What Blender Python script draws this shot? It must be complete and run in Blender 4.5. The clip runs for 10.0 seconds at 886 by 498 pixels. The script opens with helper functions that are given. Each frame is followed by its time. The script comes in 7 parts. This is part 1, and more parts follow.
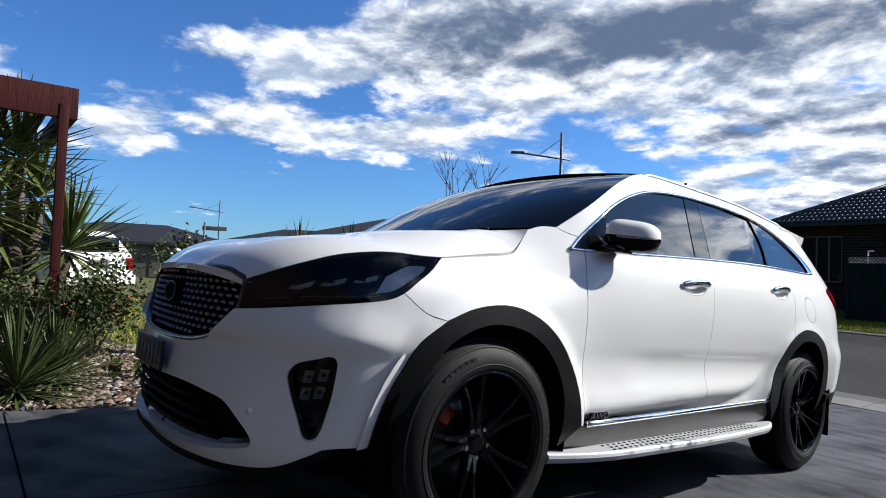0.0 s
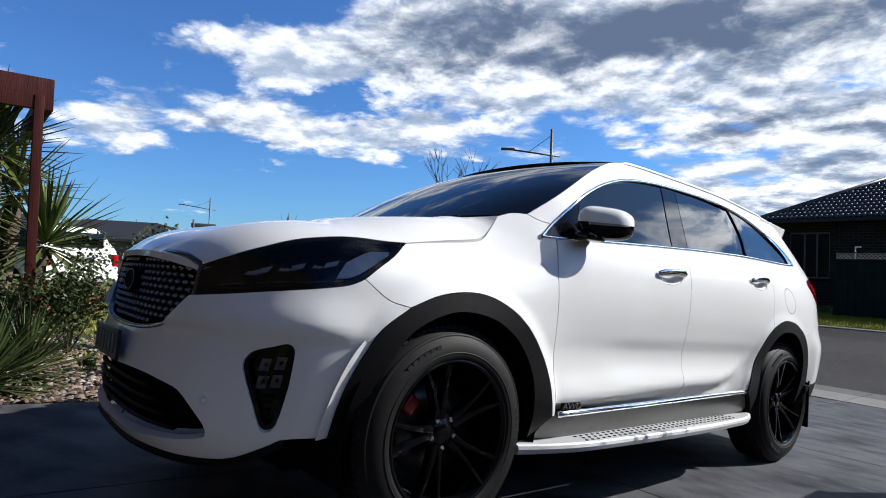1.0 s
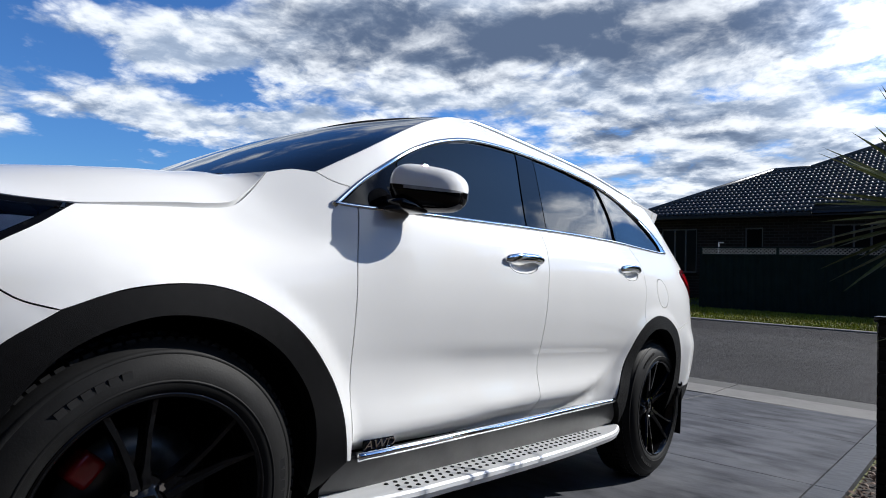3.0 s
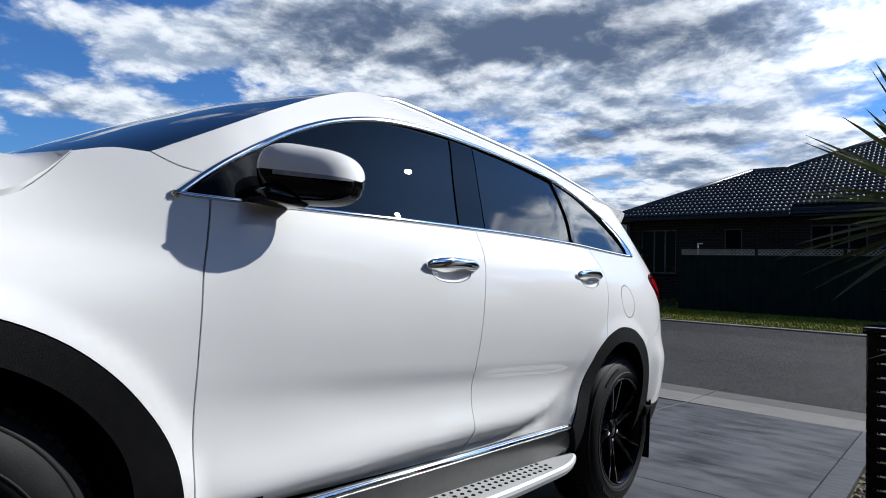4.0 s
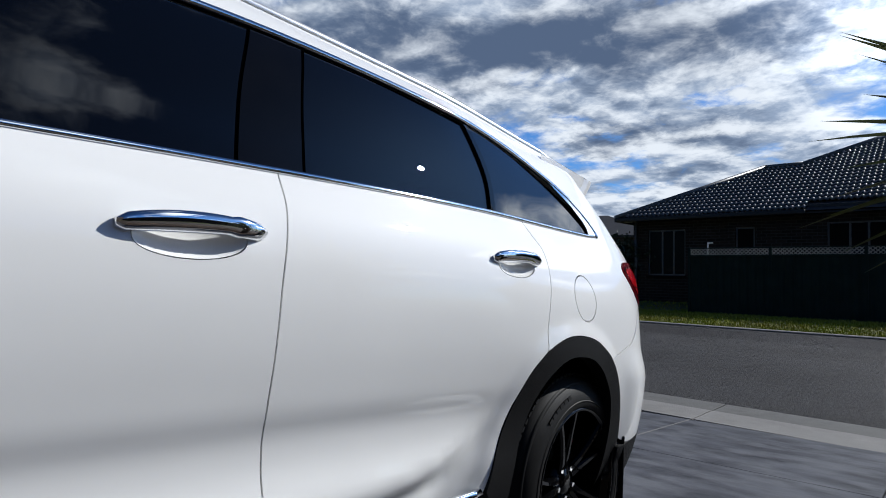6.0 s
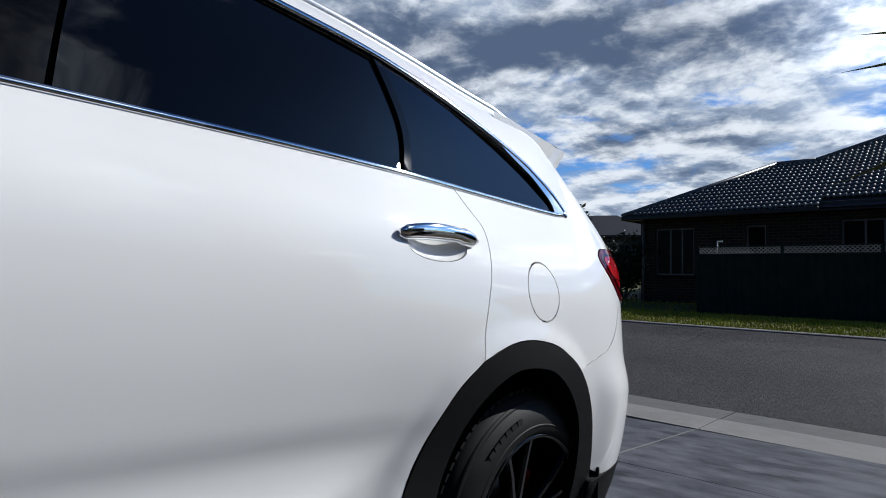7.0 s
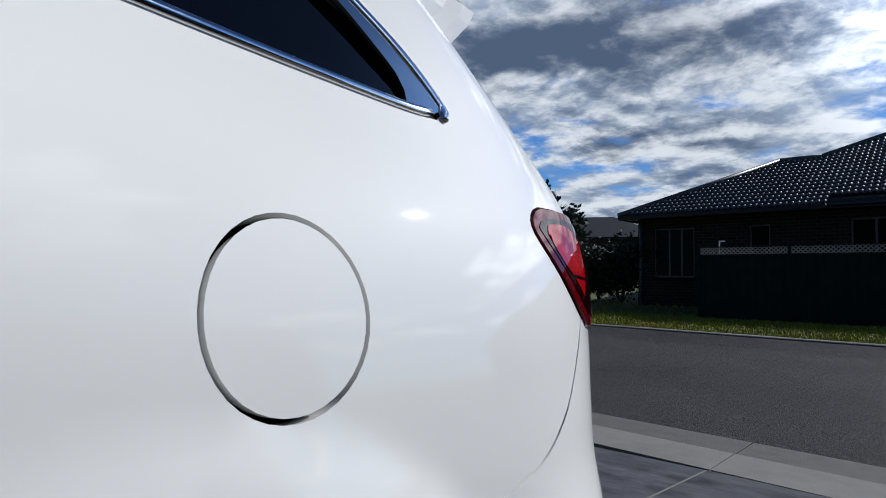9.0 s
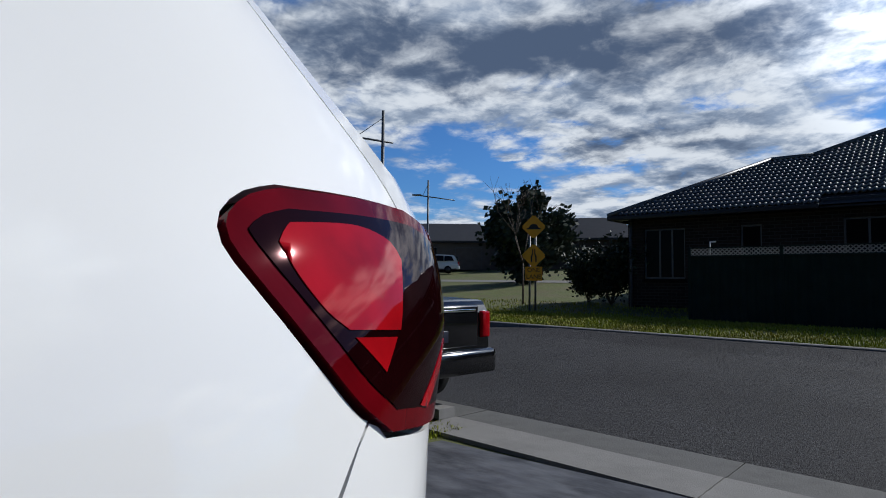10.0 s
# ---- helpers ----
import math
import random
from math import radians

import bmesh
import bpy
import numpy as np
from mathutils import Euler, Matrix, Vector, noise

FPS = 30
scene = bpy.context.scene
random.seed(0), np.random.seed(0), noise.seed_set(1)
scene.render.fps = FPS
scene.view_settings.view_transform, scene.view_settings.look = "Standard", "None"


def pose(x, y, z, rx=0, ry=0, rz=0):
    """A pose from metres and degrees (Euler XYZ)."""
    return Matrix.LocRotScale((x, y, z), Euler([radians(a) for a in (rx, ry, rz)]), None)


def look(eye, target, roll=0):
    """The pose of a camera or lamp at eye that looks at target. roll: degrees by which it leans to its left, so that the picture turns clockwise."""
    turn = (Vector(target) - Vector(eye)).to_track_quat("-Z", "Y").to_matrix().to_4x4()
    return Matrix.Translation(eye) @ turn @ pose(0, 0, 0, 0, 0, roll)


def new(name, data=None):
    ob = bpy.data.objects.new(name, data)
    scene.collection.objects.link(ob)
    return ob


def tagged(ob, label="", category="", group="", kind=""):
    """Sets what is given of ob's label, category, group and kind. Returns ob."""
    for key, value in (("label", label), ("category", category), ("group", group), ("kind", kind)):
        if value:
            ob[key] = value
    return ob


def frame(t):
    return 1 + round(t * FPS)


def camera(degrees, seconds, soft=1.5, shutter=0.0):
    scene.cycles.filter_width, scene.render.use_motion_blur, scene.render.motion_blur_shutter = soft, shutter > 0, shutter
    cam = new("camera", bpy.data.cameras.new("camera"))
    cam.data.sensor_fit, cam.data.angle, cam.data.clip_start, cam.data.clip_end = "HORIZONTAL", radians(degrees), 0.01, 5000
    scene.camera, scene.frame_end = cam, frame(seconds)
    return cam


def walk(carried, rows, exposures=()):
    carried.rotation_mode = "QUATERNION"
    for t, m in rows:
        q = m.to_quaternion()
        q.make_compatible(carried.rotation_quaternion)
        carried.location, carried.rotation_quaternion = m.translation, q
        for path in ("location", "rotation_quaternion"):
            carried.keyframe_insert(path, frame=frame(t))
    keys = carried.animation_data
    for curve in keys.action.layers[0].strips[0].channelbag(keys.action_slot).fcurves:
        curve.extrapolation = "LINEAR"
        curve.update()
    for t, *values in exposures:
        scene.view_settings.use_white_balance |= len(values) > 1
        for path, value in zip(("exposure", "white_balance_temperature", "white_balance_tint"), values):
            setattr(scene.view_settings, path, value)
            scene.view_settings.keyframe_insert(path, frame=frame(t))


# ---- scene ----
cam = camera(72.46, 10.0, soft=1.0)
PATH = [
    # t, x, y, z, rx, ry, rz
    (0, 2.474, -1.429, 0.979, 91.91, -2.08, 51.41),
    (0.5, 2.507, -1.406, 0.967, 91.83, -2.04, 51.04),
    (1, 2.493, -1.320, 0.942, 91.73, -1.98, 50.71),
    (1.5, 2.424, -1.151, 0.925, 91.65, -1.91, 47.92),
    (2, 2.345, -0.968, 0.911, 91.65, -1.86, 43.44),
    (2.5, 2.262, -0.766, 0.900, 91.73, -1.76, 41.78),
    (4, 2.110, -0.107, 0.936, 91.92, -1.61, 39.21),
    (4.5, 2.058, 0.147, 0.928, 92.09, -1.46, 39.14),
    (5, 2.012, 0.373, 0.904, 92.23, -1.25, 39.67),
    (5.5, 1.944, 0.629, 0.889, 92.38, -1.07, 39.88),
    (7, 1.786, 1.400, 0.841, 92.54, -0.95, 41.11),
    (7.5, 1.657, 1.698, 0.827, 92.61, -0.90, 41.22),
    (8, 1.573, 1.958, 0.829, 92.67, -0.88, 41.55),
    (8.5, 1.434, 2.217, 0.834, 92.76, -0.91, 41.44),
    (9, 1.324, 2.510, 0.832, 92.84, -0.84, 40.91),
    (9.5, 1.240, 2.773, 0.866, 92.92, -0.72, 40.50),
    (10, 1.203, 3.027, 0.875, 92.98, -0.55, 40.29),
]
EXPOSURES = [(0.0, 0.33, 6450, 9), (2.5, 0.19, 6350, 9), (4.5, -0.04, 6200, 8), (7.5, -0.22, 6150, 8), (9.0, -0.36, 6150, 8), (10.0, -0.38, 6150, 8)]
walk(cam, [(row[0], pose(*row[1:])) for row in PATH], EXPOSURES)
# end of path
# ---- world and sun ----
SUN_AZ = radians(25.5)      # from +Y towards +X
SUN_EL = radians(33.5)
world = bpy.data.worlds.new("sky")
scene.world = world
world.use_nodes = True
wn, wl = world.node_tree.nodes, world.node_tree.links
wn.clear()


def wnode(kind, **values):
    n = wn.new(kind)
    for k, v in values.items():
        n.inputs[k].default_value = v
    return n


def wmath(op, a, b=None, clamp=False):
    n = wn.new("ShaderNodeMath")
    n.operation, n.use_clamp = op, clamp
    for i, v in enumerate((a, b)):
        if v is None:
            continue
        if isinstance(v, (int, float)):
            n.inputs[i].default_value = v
        else:
            wl.new(v, n.inputs[i])
    return n.outputs[0]


sky = wn.new("ShaderNodeTexSky")
sky.sky_type, sky.sun_disc = "NISHITA", False
sky.sun_elevation, sky.sun_rotation = SUN_EL, SUN_AZ
sky.air_density, sky.dust_density, sky.ozone_density = 1.0, 0.3, 2.5
coord = wn.new("ShaderNodeTexCoord")
sep = wn.new("ShaderNodeSeparateXYZ")
wl.new(coord.outputs["Generated"], sep.inputs[0])
up = wmath("MAXIMUM", sep.outputs[2], 0.0)
den = wmath("ADD", up, 0.16)
cx, cy = wmath("DIVIDE", sep.outputs[0], den), wmath("DIVIDE", sep.outputs[1], den)
comb = wn.new("ShaderNodeCombineXYZ")
wl.new(cx, comb.inputs[0]), wl.new(cy, comb.inputs[1])


def wnoise(scale, detail, rough, shift, distort=0.0):
    mp = wn.new("ShaderNodeMapping")
    mp.inputs["Location"].default_value = shift
    wl.new(comb.outputs[0], mp.inputs[0])
    n = wnode("ShaderNodeTexNoise", Scale=scale, Detail=detail, Roughness=rough, Distortion=distort)
    wl.new(mp.outputs[0], n.inputs["Vector"])
    return n.outputs[0]


def wrange(value, lo, hi, to_lo=0.0, to_hi=1.0):
    n = wn.new("ShaderNodeMapRange")
    n.interpolation_type = "SMOOTHSTEP"
    for k, v in (("From Min", lo), ("From Max", hi), ("To Min", to_lo), ("To Max", to_hi)):
        n.inputs[k].default_value = v
    wl.new(value, n.inputs["Value"])
    return n.outputs[0]


def wpuff(scale, shift, zoom=1.0):
    """Rounded heaps: cells of several sizes, warped by noise."""
    mp = wn.new("ShaderNodeMapping")
    mp.inputs["Location"].default_value = shift
    mp.inputs["Scale"].default_value = (zoom, zoom, zoom)
    wl.new(comb.outputs[0], mp.inputs[0])
    warp = wnode("ShaderNodeTexNoise", Scale=scale * 1.6, Detail=3.0)
    wl.new(mp.outputs[0], warp.inputs["Vector"])
    add = wn.new("ShaderNodeVectorMath")
    add.operation = "MULTIPLY_ADD"
    wl.new(warp.outputs["Color"], add.inputs[0])
    add.inputs[1].default_value = (0.5 / scale,) * 3
    wl.new(mp.outputs[0], add.inputs[2])
    v = wnode("ShaderNodeTexVoronoi", Scale=scale, Detail=5.0, Roughness=0.55, Lacunarity=2.2)
    v.normalize = True
    wl.new(add.outputs[0], v.inputs["Vector"])
    return wmath("SUBTRACT", 1.0, v.outputs["Distance"])


big = wnoise(0.80, 3.0, 0.5, (3.1, 7.4, 0.0))
fine = wnoise(2.4, 7.0, 0.55, (1.7, 4.2, 0.0), 0.15)
puff = wpuff(2.8, (0.4, 2.6, 0.0))
# the same heaps a little higher up: tops catch the light, undersides do not
relief = wmath("SUBTRACT", puff, wpuff(2.8, (0.4, 2.6, 0.0), 0.955))
# bearing (degrees from +Y towards -X) and height over the horizon, both ruffled for ragged cloud edges
ruffle = wmath("SUBTRACT", wnoise(3.2, 5.0, 0.6, (6.2, 1.1, 0.0)), 0.5)
ruffle2 = wmath("SUBTRACT", wnoise(3.0, 5.0, 0.6, (2.8, 9.3, 0.0)), 0.5)
bearing = wmath("ADD", wmath("MULTIPLY", wmath("ARCTAN2", wmath("MULTIPLY", sep.outputs[0], -1.0), sep.outputs[1]), 57.3), wmath("MULTIPLY", ruffle, 16.0))
height = wmath("ADD", wmath("MULTIPLY", wmath("ARCSINE", sep.outputs[2]), 57.3), wmath("MULTIPLY", ruffle2, 7.0))


def wmass(at, up_at, wide, high):
    """A soft cloud mass (or gap) at a bearing and height, 1 in its middle."""
    a = wmath("DIVIDE", wmath("SUBTRACT", bearing, at), wide)
    b = wmath("DIVIDE", wmath("SUBTRACT", height, up_at), high)
    return wmath("EXPONENT", wmath("MULTIPLY", wmath("ADD", wmath("MULTIPLY", a, a), wmath("MULTIPLY", b, b)), -1.0))


shelf = wmass(31, 20.6, 26, 4.0)           # long grey shelf of cloud
lobe = wmass(25, 12.6, 8, 2.2)             # grey heap below it
bias = wmath("ADD", wmath("MULTIPLY", shelf, 0.26), wmath("MULTIPLY", lobe, 0.17))
for at, up_at, wide, high, weight in ((36, 15.3, 8, 1.8, 0.10), (8, 20.0, 6, 4.0, 0.20), (18, 12.8, 6, 1.8, 0.13), (24, 7.5, 10, 2.2, 0.13), (12, 9.0, 10, 2.2, 0.12),
                                      (66, 18.8, 10, 2.5, 0.14), (67, 11.8, 7, 1.3, 0.13), (52, 12.3, 8, 2.0, 0.13), (82, 12.0, 2.5, 0.9, 0.08), (46, 24.0, 16, 3.0, 0.12),
                                      (14.5, 15.2, 2.4, 0.7, -0.05), (20.5, 16.0, 3.0, 2.0, 0.11), (11.0, 12.8, 5.0, 1.5, 0.10), (59.5, 15.0, 5, 1.1, -0.12), (82, 17.5, 7, 3.5, -0.14), (70, 6.0, 16, 3.0, -0.18), (35, 11.0, 3.5, 0.9, -0.10),
                                      (54, 7.5, 9, 1.8, -0.13), (74, 14.8, 4, 1.1, -0.08), (4, 23.0, 3, 1.6, -0.12),
                                      (-20, 20.0, 12, 4.5, 0.16), (-56, 45.0, 17, 10.0, 0.17), (26.5, 15.8, 4.5, 1.8, 0.20)):
    bias = wmath("ADD", bias, wmath("MULTIPLY", wmass(at, up_at, wide, high), weight))
dot = wn.new("ShaderNodeVectorMath")
dot.operation = "DOT_PRODUCT"
wl.new(coord.outputs["Generated"], dot.inputs[0])
dot.inputs[1].default_value = (math.sin(SUN_AZ) * math.cos(SUN_EL), math.cos(SUN_AZ) * math.cos(SUN_EL), math.sin(SUN_EL))
# clear and deeper blue overhead and away from the sun
zenith = wrange(sep.outputs[2], 0.50, 0.80)
away = wrange(sep.outputs[1], 0.05, -0.55)
bias = wmath("SUBTRACT", bias, wmath("ADD", wmath("MULTIPLY", zenith, 0.10), wmath("MULTIPLY", away, 0.07)))
# broken cloud round the sun
bias = wmath("SUBTRACT", bias, wmath("MULTIPLY", wrange(dot.outputs["Value"], 0.86, 0.985), 0.12))
cover = wmath("ADD", wmath("ADD", wmath("MULTIPLY", big, 0.50), wmath("MULTIPLY", fine, 0.32)),
              wmath("ADD", wmath("MULTIPLY", puff, 0.46), bias))
edge_mask = wrange(cover, 0.715, 0.825)
# thick middles are grey from below
mass = wnoise(1.3, 4.0, 0.5, (5.3, 0.8, 0.0), 0.1)
thick = wmath("ADD", wmath("ADD", wmath("MULTIPLY", shelf, 0.60), wmath("MULTIPLY", lobe, 0.38)), wmath("MULTIPLY", wmath("SUBTRACT", mass, 0.5), 0.9))
thick = wmath("ADD", thick, wmath("MULTIPLY", wmath("SUBTRACT", cover, 0.80), 0.5))
thick = wmath("ADD", wmath("SUBTRACT", thick, wmath("MULTIPLY", relief, 1.7)), wmath("MULTIPLY", wmath("SUBTRACT", fine, 0.5), -0.55))
deep = wrange(thick, 0.02, 0.62)
grey = wn.new("ShaderNodeMix")
grey.data_type = "RGBA"
white = wn.new("ShaderNodeMix")
white.data_type = "RGBA"
white.inputs["A"].default_value = (0.36, 0.44, 0.58, 1)
white.inputs["B"].default_value = (0.92, 0.95, 1.0, 1)
wl.new(wrange(wmath("ADD", wmath("MULTIPLY", relief, 1.3), wmath("MULTIPLY", wnoise(4.5, 7.0, 0.6, (9.1, 2.2, 0.0), 0.3), 0.6)), 0.14, 0.46), white.inputs["Factor"])
wl.new(white.outputs["Result"], grey.inputs["A"])
grey.inputs["B"].default_value = (0.105, 0.148, 0.240, 1)
wl.new(deep, grey.inputs["Factor"])
# clouds shine brighter close to the sun
halo = wrange(dot.outputs["Value"], 0.76, 1.0, 1.0, 3.4)
lit = wn.new("ShaderNodeVectorMath")
lit.operation = "SCALE"
wl.new(grey.outputs["Result"], lit.inputs[0])
wl.new(halo, lit.inputs["Scale"])
tint = wn.new("ShaderNodeMix")
tint.data_type, tint.blend_type = "RGBA", "MULTIPLY"
tint.inputs["Factor"].default_value = 1.0
wl.new(sky.outputs[0], tint.inputs["A"])
dim = wn.new("ShaderNodeMix")
dim.data_type = "RGBA"
dim.inputs["A"].default_value, dim.inputs["B"].default_value = (0.042, 0.074, 0.118, 1), (0.022, 0.032, 0.048, 1)
wl.new(wmath("MAXIMUM", zenith, away), dim.inputs["Factor"])
wl.new(dim.outputs["Result"], tint.inputs["B"])
skymix = wn.new("ShaderNodeMix")
skymix.data_type = "RGBA"
wl.new(edge_mask, skymix.inputs["Factor"])
wl.new(tint.outputs["Result"], skymix.inputs["A"])
wl.new(lit.outputs[0], skymix.inputs["B"])
back = wnode("ShaderNodeBackground", Strength=1.0)
wl.new(skymix.outputs["Result"], back.inputs[0])
wl.new(back.outputs[0], wn.new("ShaderNodeOutputWorld").inputs[0])

sun_lamp = new("sun", bpy.data.lights.new("sun", "SUN"))
sun_lamp.data.energy, sun_lamp.data.angle, sun_lamp.data.color = 5.7, radians(0.5), (1.0, 0.96, 0.91)
toward = Vector((math.sin(SUN_AZ) * math.cos(SUN_EL), math.cos(SUN_AZ) * math.cos(SUN_EL), math.sin(SUN_EL)))
sun_lamp.matrix_world = look(toward * 60, (0, 0, 0))


# ---- materials ----
def mat(name, color, rough=0.5, metal=0.0, var=0.0, scale=8.0, bump=0.0, bump_scale=60.0, coat=0.0, trans=0.0, spec=0.5,
        per_object=0.0, ior=1.45, second=None, second_scale=1.5, stretch=(1, 1, 1)):
    """A procedural material: base colour varied at two scales, with fine relief."""
    m = bpy.data.materials.new(name)
    m.use_nodes = True
    nt = m.node_tree
    b = nt.nodes["Principled BSDF"]
    b.inputs["Base Color"].default_value = (*color, 1)
    b.inputs["Roughness"].default_value = rough
    b.inputs["Metallic"].default_value = metal
    b.inputs["Coat Weight"].default_value = coat
    b.inputs["Coat Roughness"].default_value = 0.02
    b.inputs["Transmission Weight"].default_value = trans
    b.inputs["Specular IOR Level"].default_value = spec
    b.inputs["IOR"].default_value = ior
    if not (var or bump or second or per_object):
        return m
    tc = nt.nodes.new("ShaderNodeTexCoord")
    mp = nt.nodes.new("ShaderNodeMapping")
    mp.inputs["Scale"].default_value = stretch
    nt.links.new(tc.outputs["Object"], mp.inputs[0])
    last = None
    if var or second or per_object:
        n1 = nt.nodes.new("ShaderNodeTexNoise")
        n1.inputs["Scale"].default_value, n1.inputs["Detail"].default_value = scale, 6
        nt.links.new(mp.outputs[0], n1.inputs["Vector"])
        dark, light = [c * (1 - var) for c in color], [min(1, c * (1 + var)) for c in color]
        mx = nt.nodes.new("ShaderNodeMix")
        mx.data_type = "RGBA"
        mx.inputs["A"].default_value, mx.inputs["B"].default_value = (*dark, 1), (*light, 1)
        rg = nt.nodes.new("ShaderNodeMapRange")
        rg.inputs["From Min"].default_value, rg.inputs["From Max"].default_value = 0.3, 0.7
        nt.links.new(n1.outputs[0], rg.inputs["Value"])
        nt.links.new(rg.outputs[0], mx.inputs["Factor"])
        last = mx.outputs["Result"]
        if second:
            n2 = nt.nodes.new("ShaderNodeTexNoise")
            n2.inputs["Scale"].default_value, n2.inputs["Detail"].default_value = second_scale, 5
            nt.links.new(mp.outputs[0], n2.inputs["Vector"])
            r2 = nt.nodes.new("ShaderNodeMapRange")
            r2.inputs["From Min"].default_value, r2.inputs["From Max"].default_value = 0.42, 0.66
            nt.links.new(n2.outputs[0], r2.inputs["Value"])
            m2 = nt.nodes.new("ShaderNodeMix")
            m2.data_type = "RGBA"
            m2.inputs["B"].default_value = (*second, 1)
            nt.links.new(r2.outputs[0], m2.inputs["Factor"])
            nt.links.new(last, m2.inputs["A"])
            last = m2.outputs["Result"]
        if per_object:
            oi = nt.nodes.new("ShaderNodeObjectInfo")
            hs = nt.nodes.new("ShaderNodeHueSaturation")
            r3 = nt.nodes.new("ShaderNodeMapRange")
            r3.inputs["To Min"].default_value, r3.inputs["To Max"].default_value = 1 - per_object, 1 + per_object
            nt.links.new(oi.outputs["Random"], r3.inputs["Value"])
            nt.links.new(r3.outputs[0], hs.inputs["Value"])
            nt.links.new(last, hs.inputs["Color"])
            last = hs.outputs[0]
        nt.links.new(last, b.inputs["Base Color"])
    if bump:
        n3 = nt.nodes.new("ShaderNodeTexNoise")
        n3.inputs["Scale"].default_value, n3.inputs["Detail"].default_value = bump_scale, 4
        nt.links.new(mp.outputs[0], n3.inputs["Vector"])
        bp = nt.nodes.new("ShaderNodeBump")
        bp.inputs["Strength"].default_value, bp.inputs["Distance"].default_value = bump, 0.02
        nt.links.new(n3.outputs[0], bp.inputs["Height"])
        nt.links.new(bp.outputs[0], b.inputs["Normal"])
    return m


PAINT = mat("white_car_paint", (0.815, 0.815, 0.805), 0.5, spec=0.08, coat=1.0, var=0.012, scale=3.0)
GLASS = mat("tinted_glass", (0.002, 0.0025, 0.004), 0.0, spec=0.5, trans=0.25)
SCREEN = mat("windscreen_glass", (0.006, 0.008, 0.012), 0.0, spec=0.35, trans=0.2)
CHROME = mat("chrome", (0.86, 0.87, 0.88), 0.06, metal=1.0, var=0.03, scale=30)
BLACK_PLASTIC = mat("black_textured_plastic", (0.004, 0.004, 0.0045), 0.55, spec=0.15, var=0.25, scale=40, bump=0.15, bump_scale=700)
GLOSS_BLACK = mat("gloss_black", (0.003, 0.003, 0.0035), 0.02, spec=0.28, var=0.2, scale=9)
RUBBER = mat("tyre_rubber", (0.008, 0.008, 0.0082), 0.6, spec=0.2, var=0.3, scale=25, bump=0.04, bump_scale=220, second=(0.008, 0.0078, 0.0075), second_scale=6)
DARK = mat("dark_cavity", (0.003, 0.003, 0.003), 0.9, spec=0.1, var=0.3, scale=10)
ALU = mat("brushed_aluminium", (0.68, 0.69, 0.70), 0.38, metal=0.35, var=0.08, scale=40, stretch=(1, 0.05, 1), bump=0.05, bump_scale=200)
RED_LENS = mat("red_lamp_lens", (0.36, 0.004, 0.008), 0.03, spec=0.40, var=0.25, scale=18, trans=0.1)
DARK_RED = mat("dark_red_lens", (0.10, 0.0015, 0.004), 0.03, spec=0.25, var=0.25, scale=18)
BLACK_RED = mat("smoked_red_lens", (0.008, 0.0008, 0.0012), 0.03, spec=0.18, var=0.25, scale=18)
for _m in (RED_LENS, DARK_RED, BLACK_RED):
    _m.node_tree.nodes["Principled BSDF"].inputs["Specular Tint"].default_value = (1.0, 0.22, 0.24, 1)
CLEAR = mat("clear_lens", (0.85, 0.87, 0.9), 0.02, trans=0.9, coat=0.4)
LAMP_SILVER = mat("lamp_reflector", (0.85, 0.86, 0.88), 0.3, metal=0.15, var=0.15, scale=40)
CALIPER = mat("red_caliper", (0.30, 0.008, 0.007), 0.35, coat=0.6, var=0.1, scale=20)
DISC = mat("brake_disc_steel", (0.07, 0.068, 0.066), 0.35, metal=0.9, var=0.2, scale=30)
STONE_DARK = mat("stamped_concrete", (0.064, 0.066, 0.075), 0.55, spec=0.10, var=0.55, scale=3.4, stretch=(0.9, 1.3, 1), bump=0.22, bump_scale=11, second=(0.112, 0.115, 0.126), second_scale=3.2)
STONE_BAND = mat("stamped_border", (0.042, 0.044, 0.050), 0.45, var=0.35, scale=5, bump=0.3, bump_scale=14)
CONCRETE = mat("pale_concrete", (0.19, 0.184, 0.175), 0.8, spec=0.2, var=0.12, scale=5, bump=0.25, bump_scale=90, second=(0.20, 0.195, 0.185), second_scale=1.6)
GUTTER = mat("gutter_concrete", (0.105, 0.103, 0.099), 0.8, spec=0.2, var=0.15, scale=6, bump=0.25, bump_scale=90, second=(0.11, 0.108, 0.104), second_scale=2.0)
ASPHALT = mat("asphalt", (0.048, 0.047, 0.049), 0.85, spec=0.15, var=0.85, scale=55, bump=1.0, bump_scale=90, second=(0.036, 0.035, 0.036), second_scale=0.35)
KERB = mat("far_kerb_concrete", (0.17, 0.168, 0.16), 0.85, var=0.2, scale=4, bump=0.3, bump_scale=40, second=(0.11, 0.108, 0.104), second_scale=1.2)
LAWN = mat("lawn_soil", (0.085, 0.100, 0.020), 0.9, var=0.35, scale=6, bump=0.6, bump_scale=70, second=(0.10, 0.09, 0.035), second_scale=0.6)
GRASS = mat("grass_blade", (0.24, 0.27, 0.025), 0.7, spec=0.1, var=0.35, scale=3, second=(0.27, 0.25, 0.05), second_scale=0.8)
SOIL = mat("dark_soil", (0.035, 0.026, 0.02), 0.95, var=0.4, scale=8, bump=0.8, bump_scale=50)
PEBBLE = mat("garden_pebble", (0.22, 0.18, 0.15), 0.7, var=0.25, scale=9, second=(0.40, 0.37, 0.34), second_scale=5)
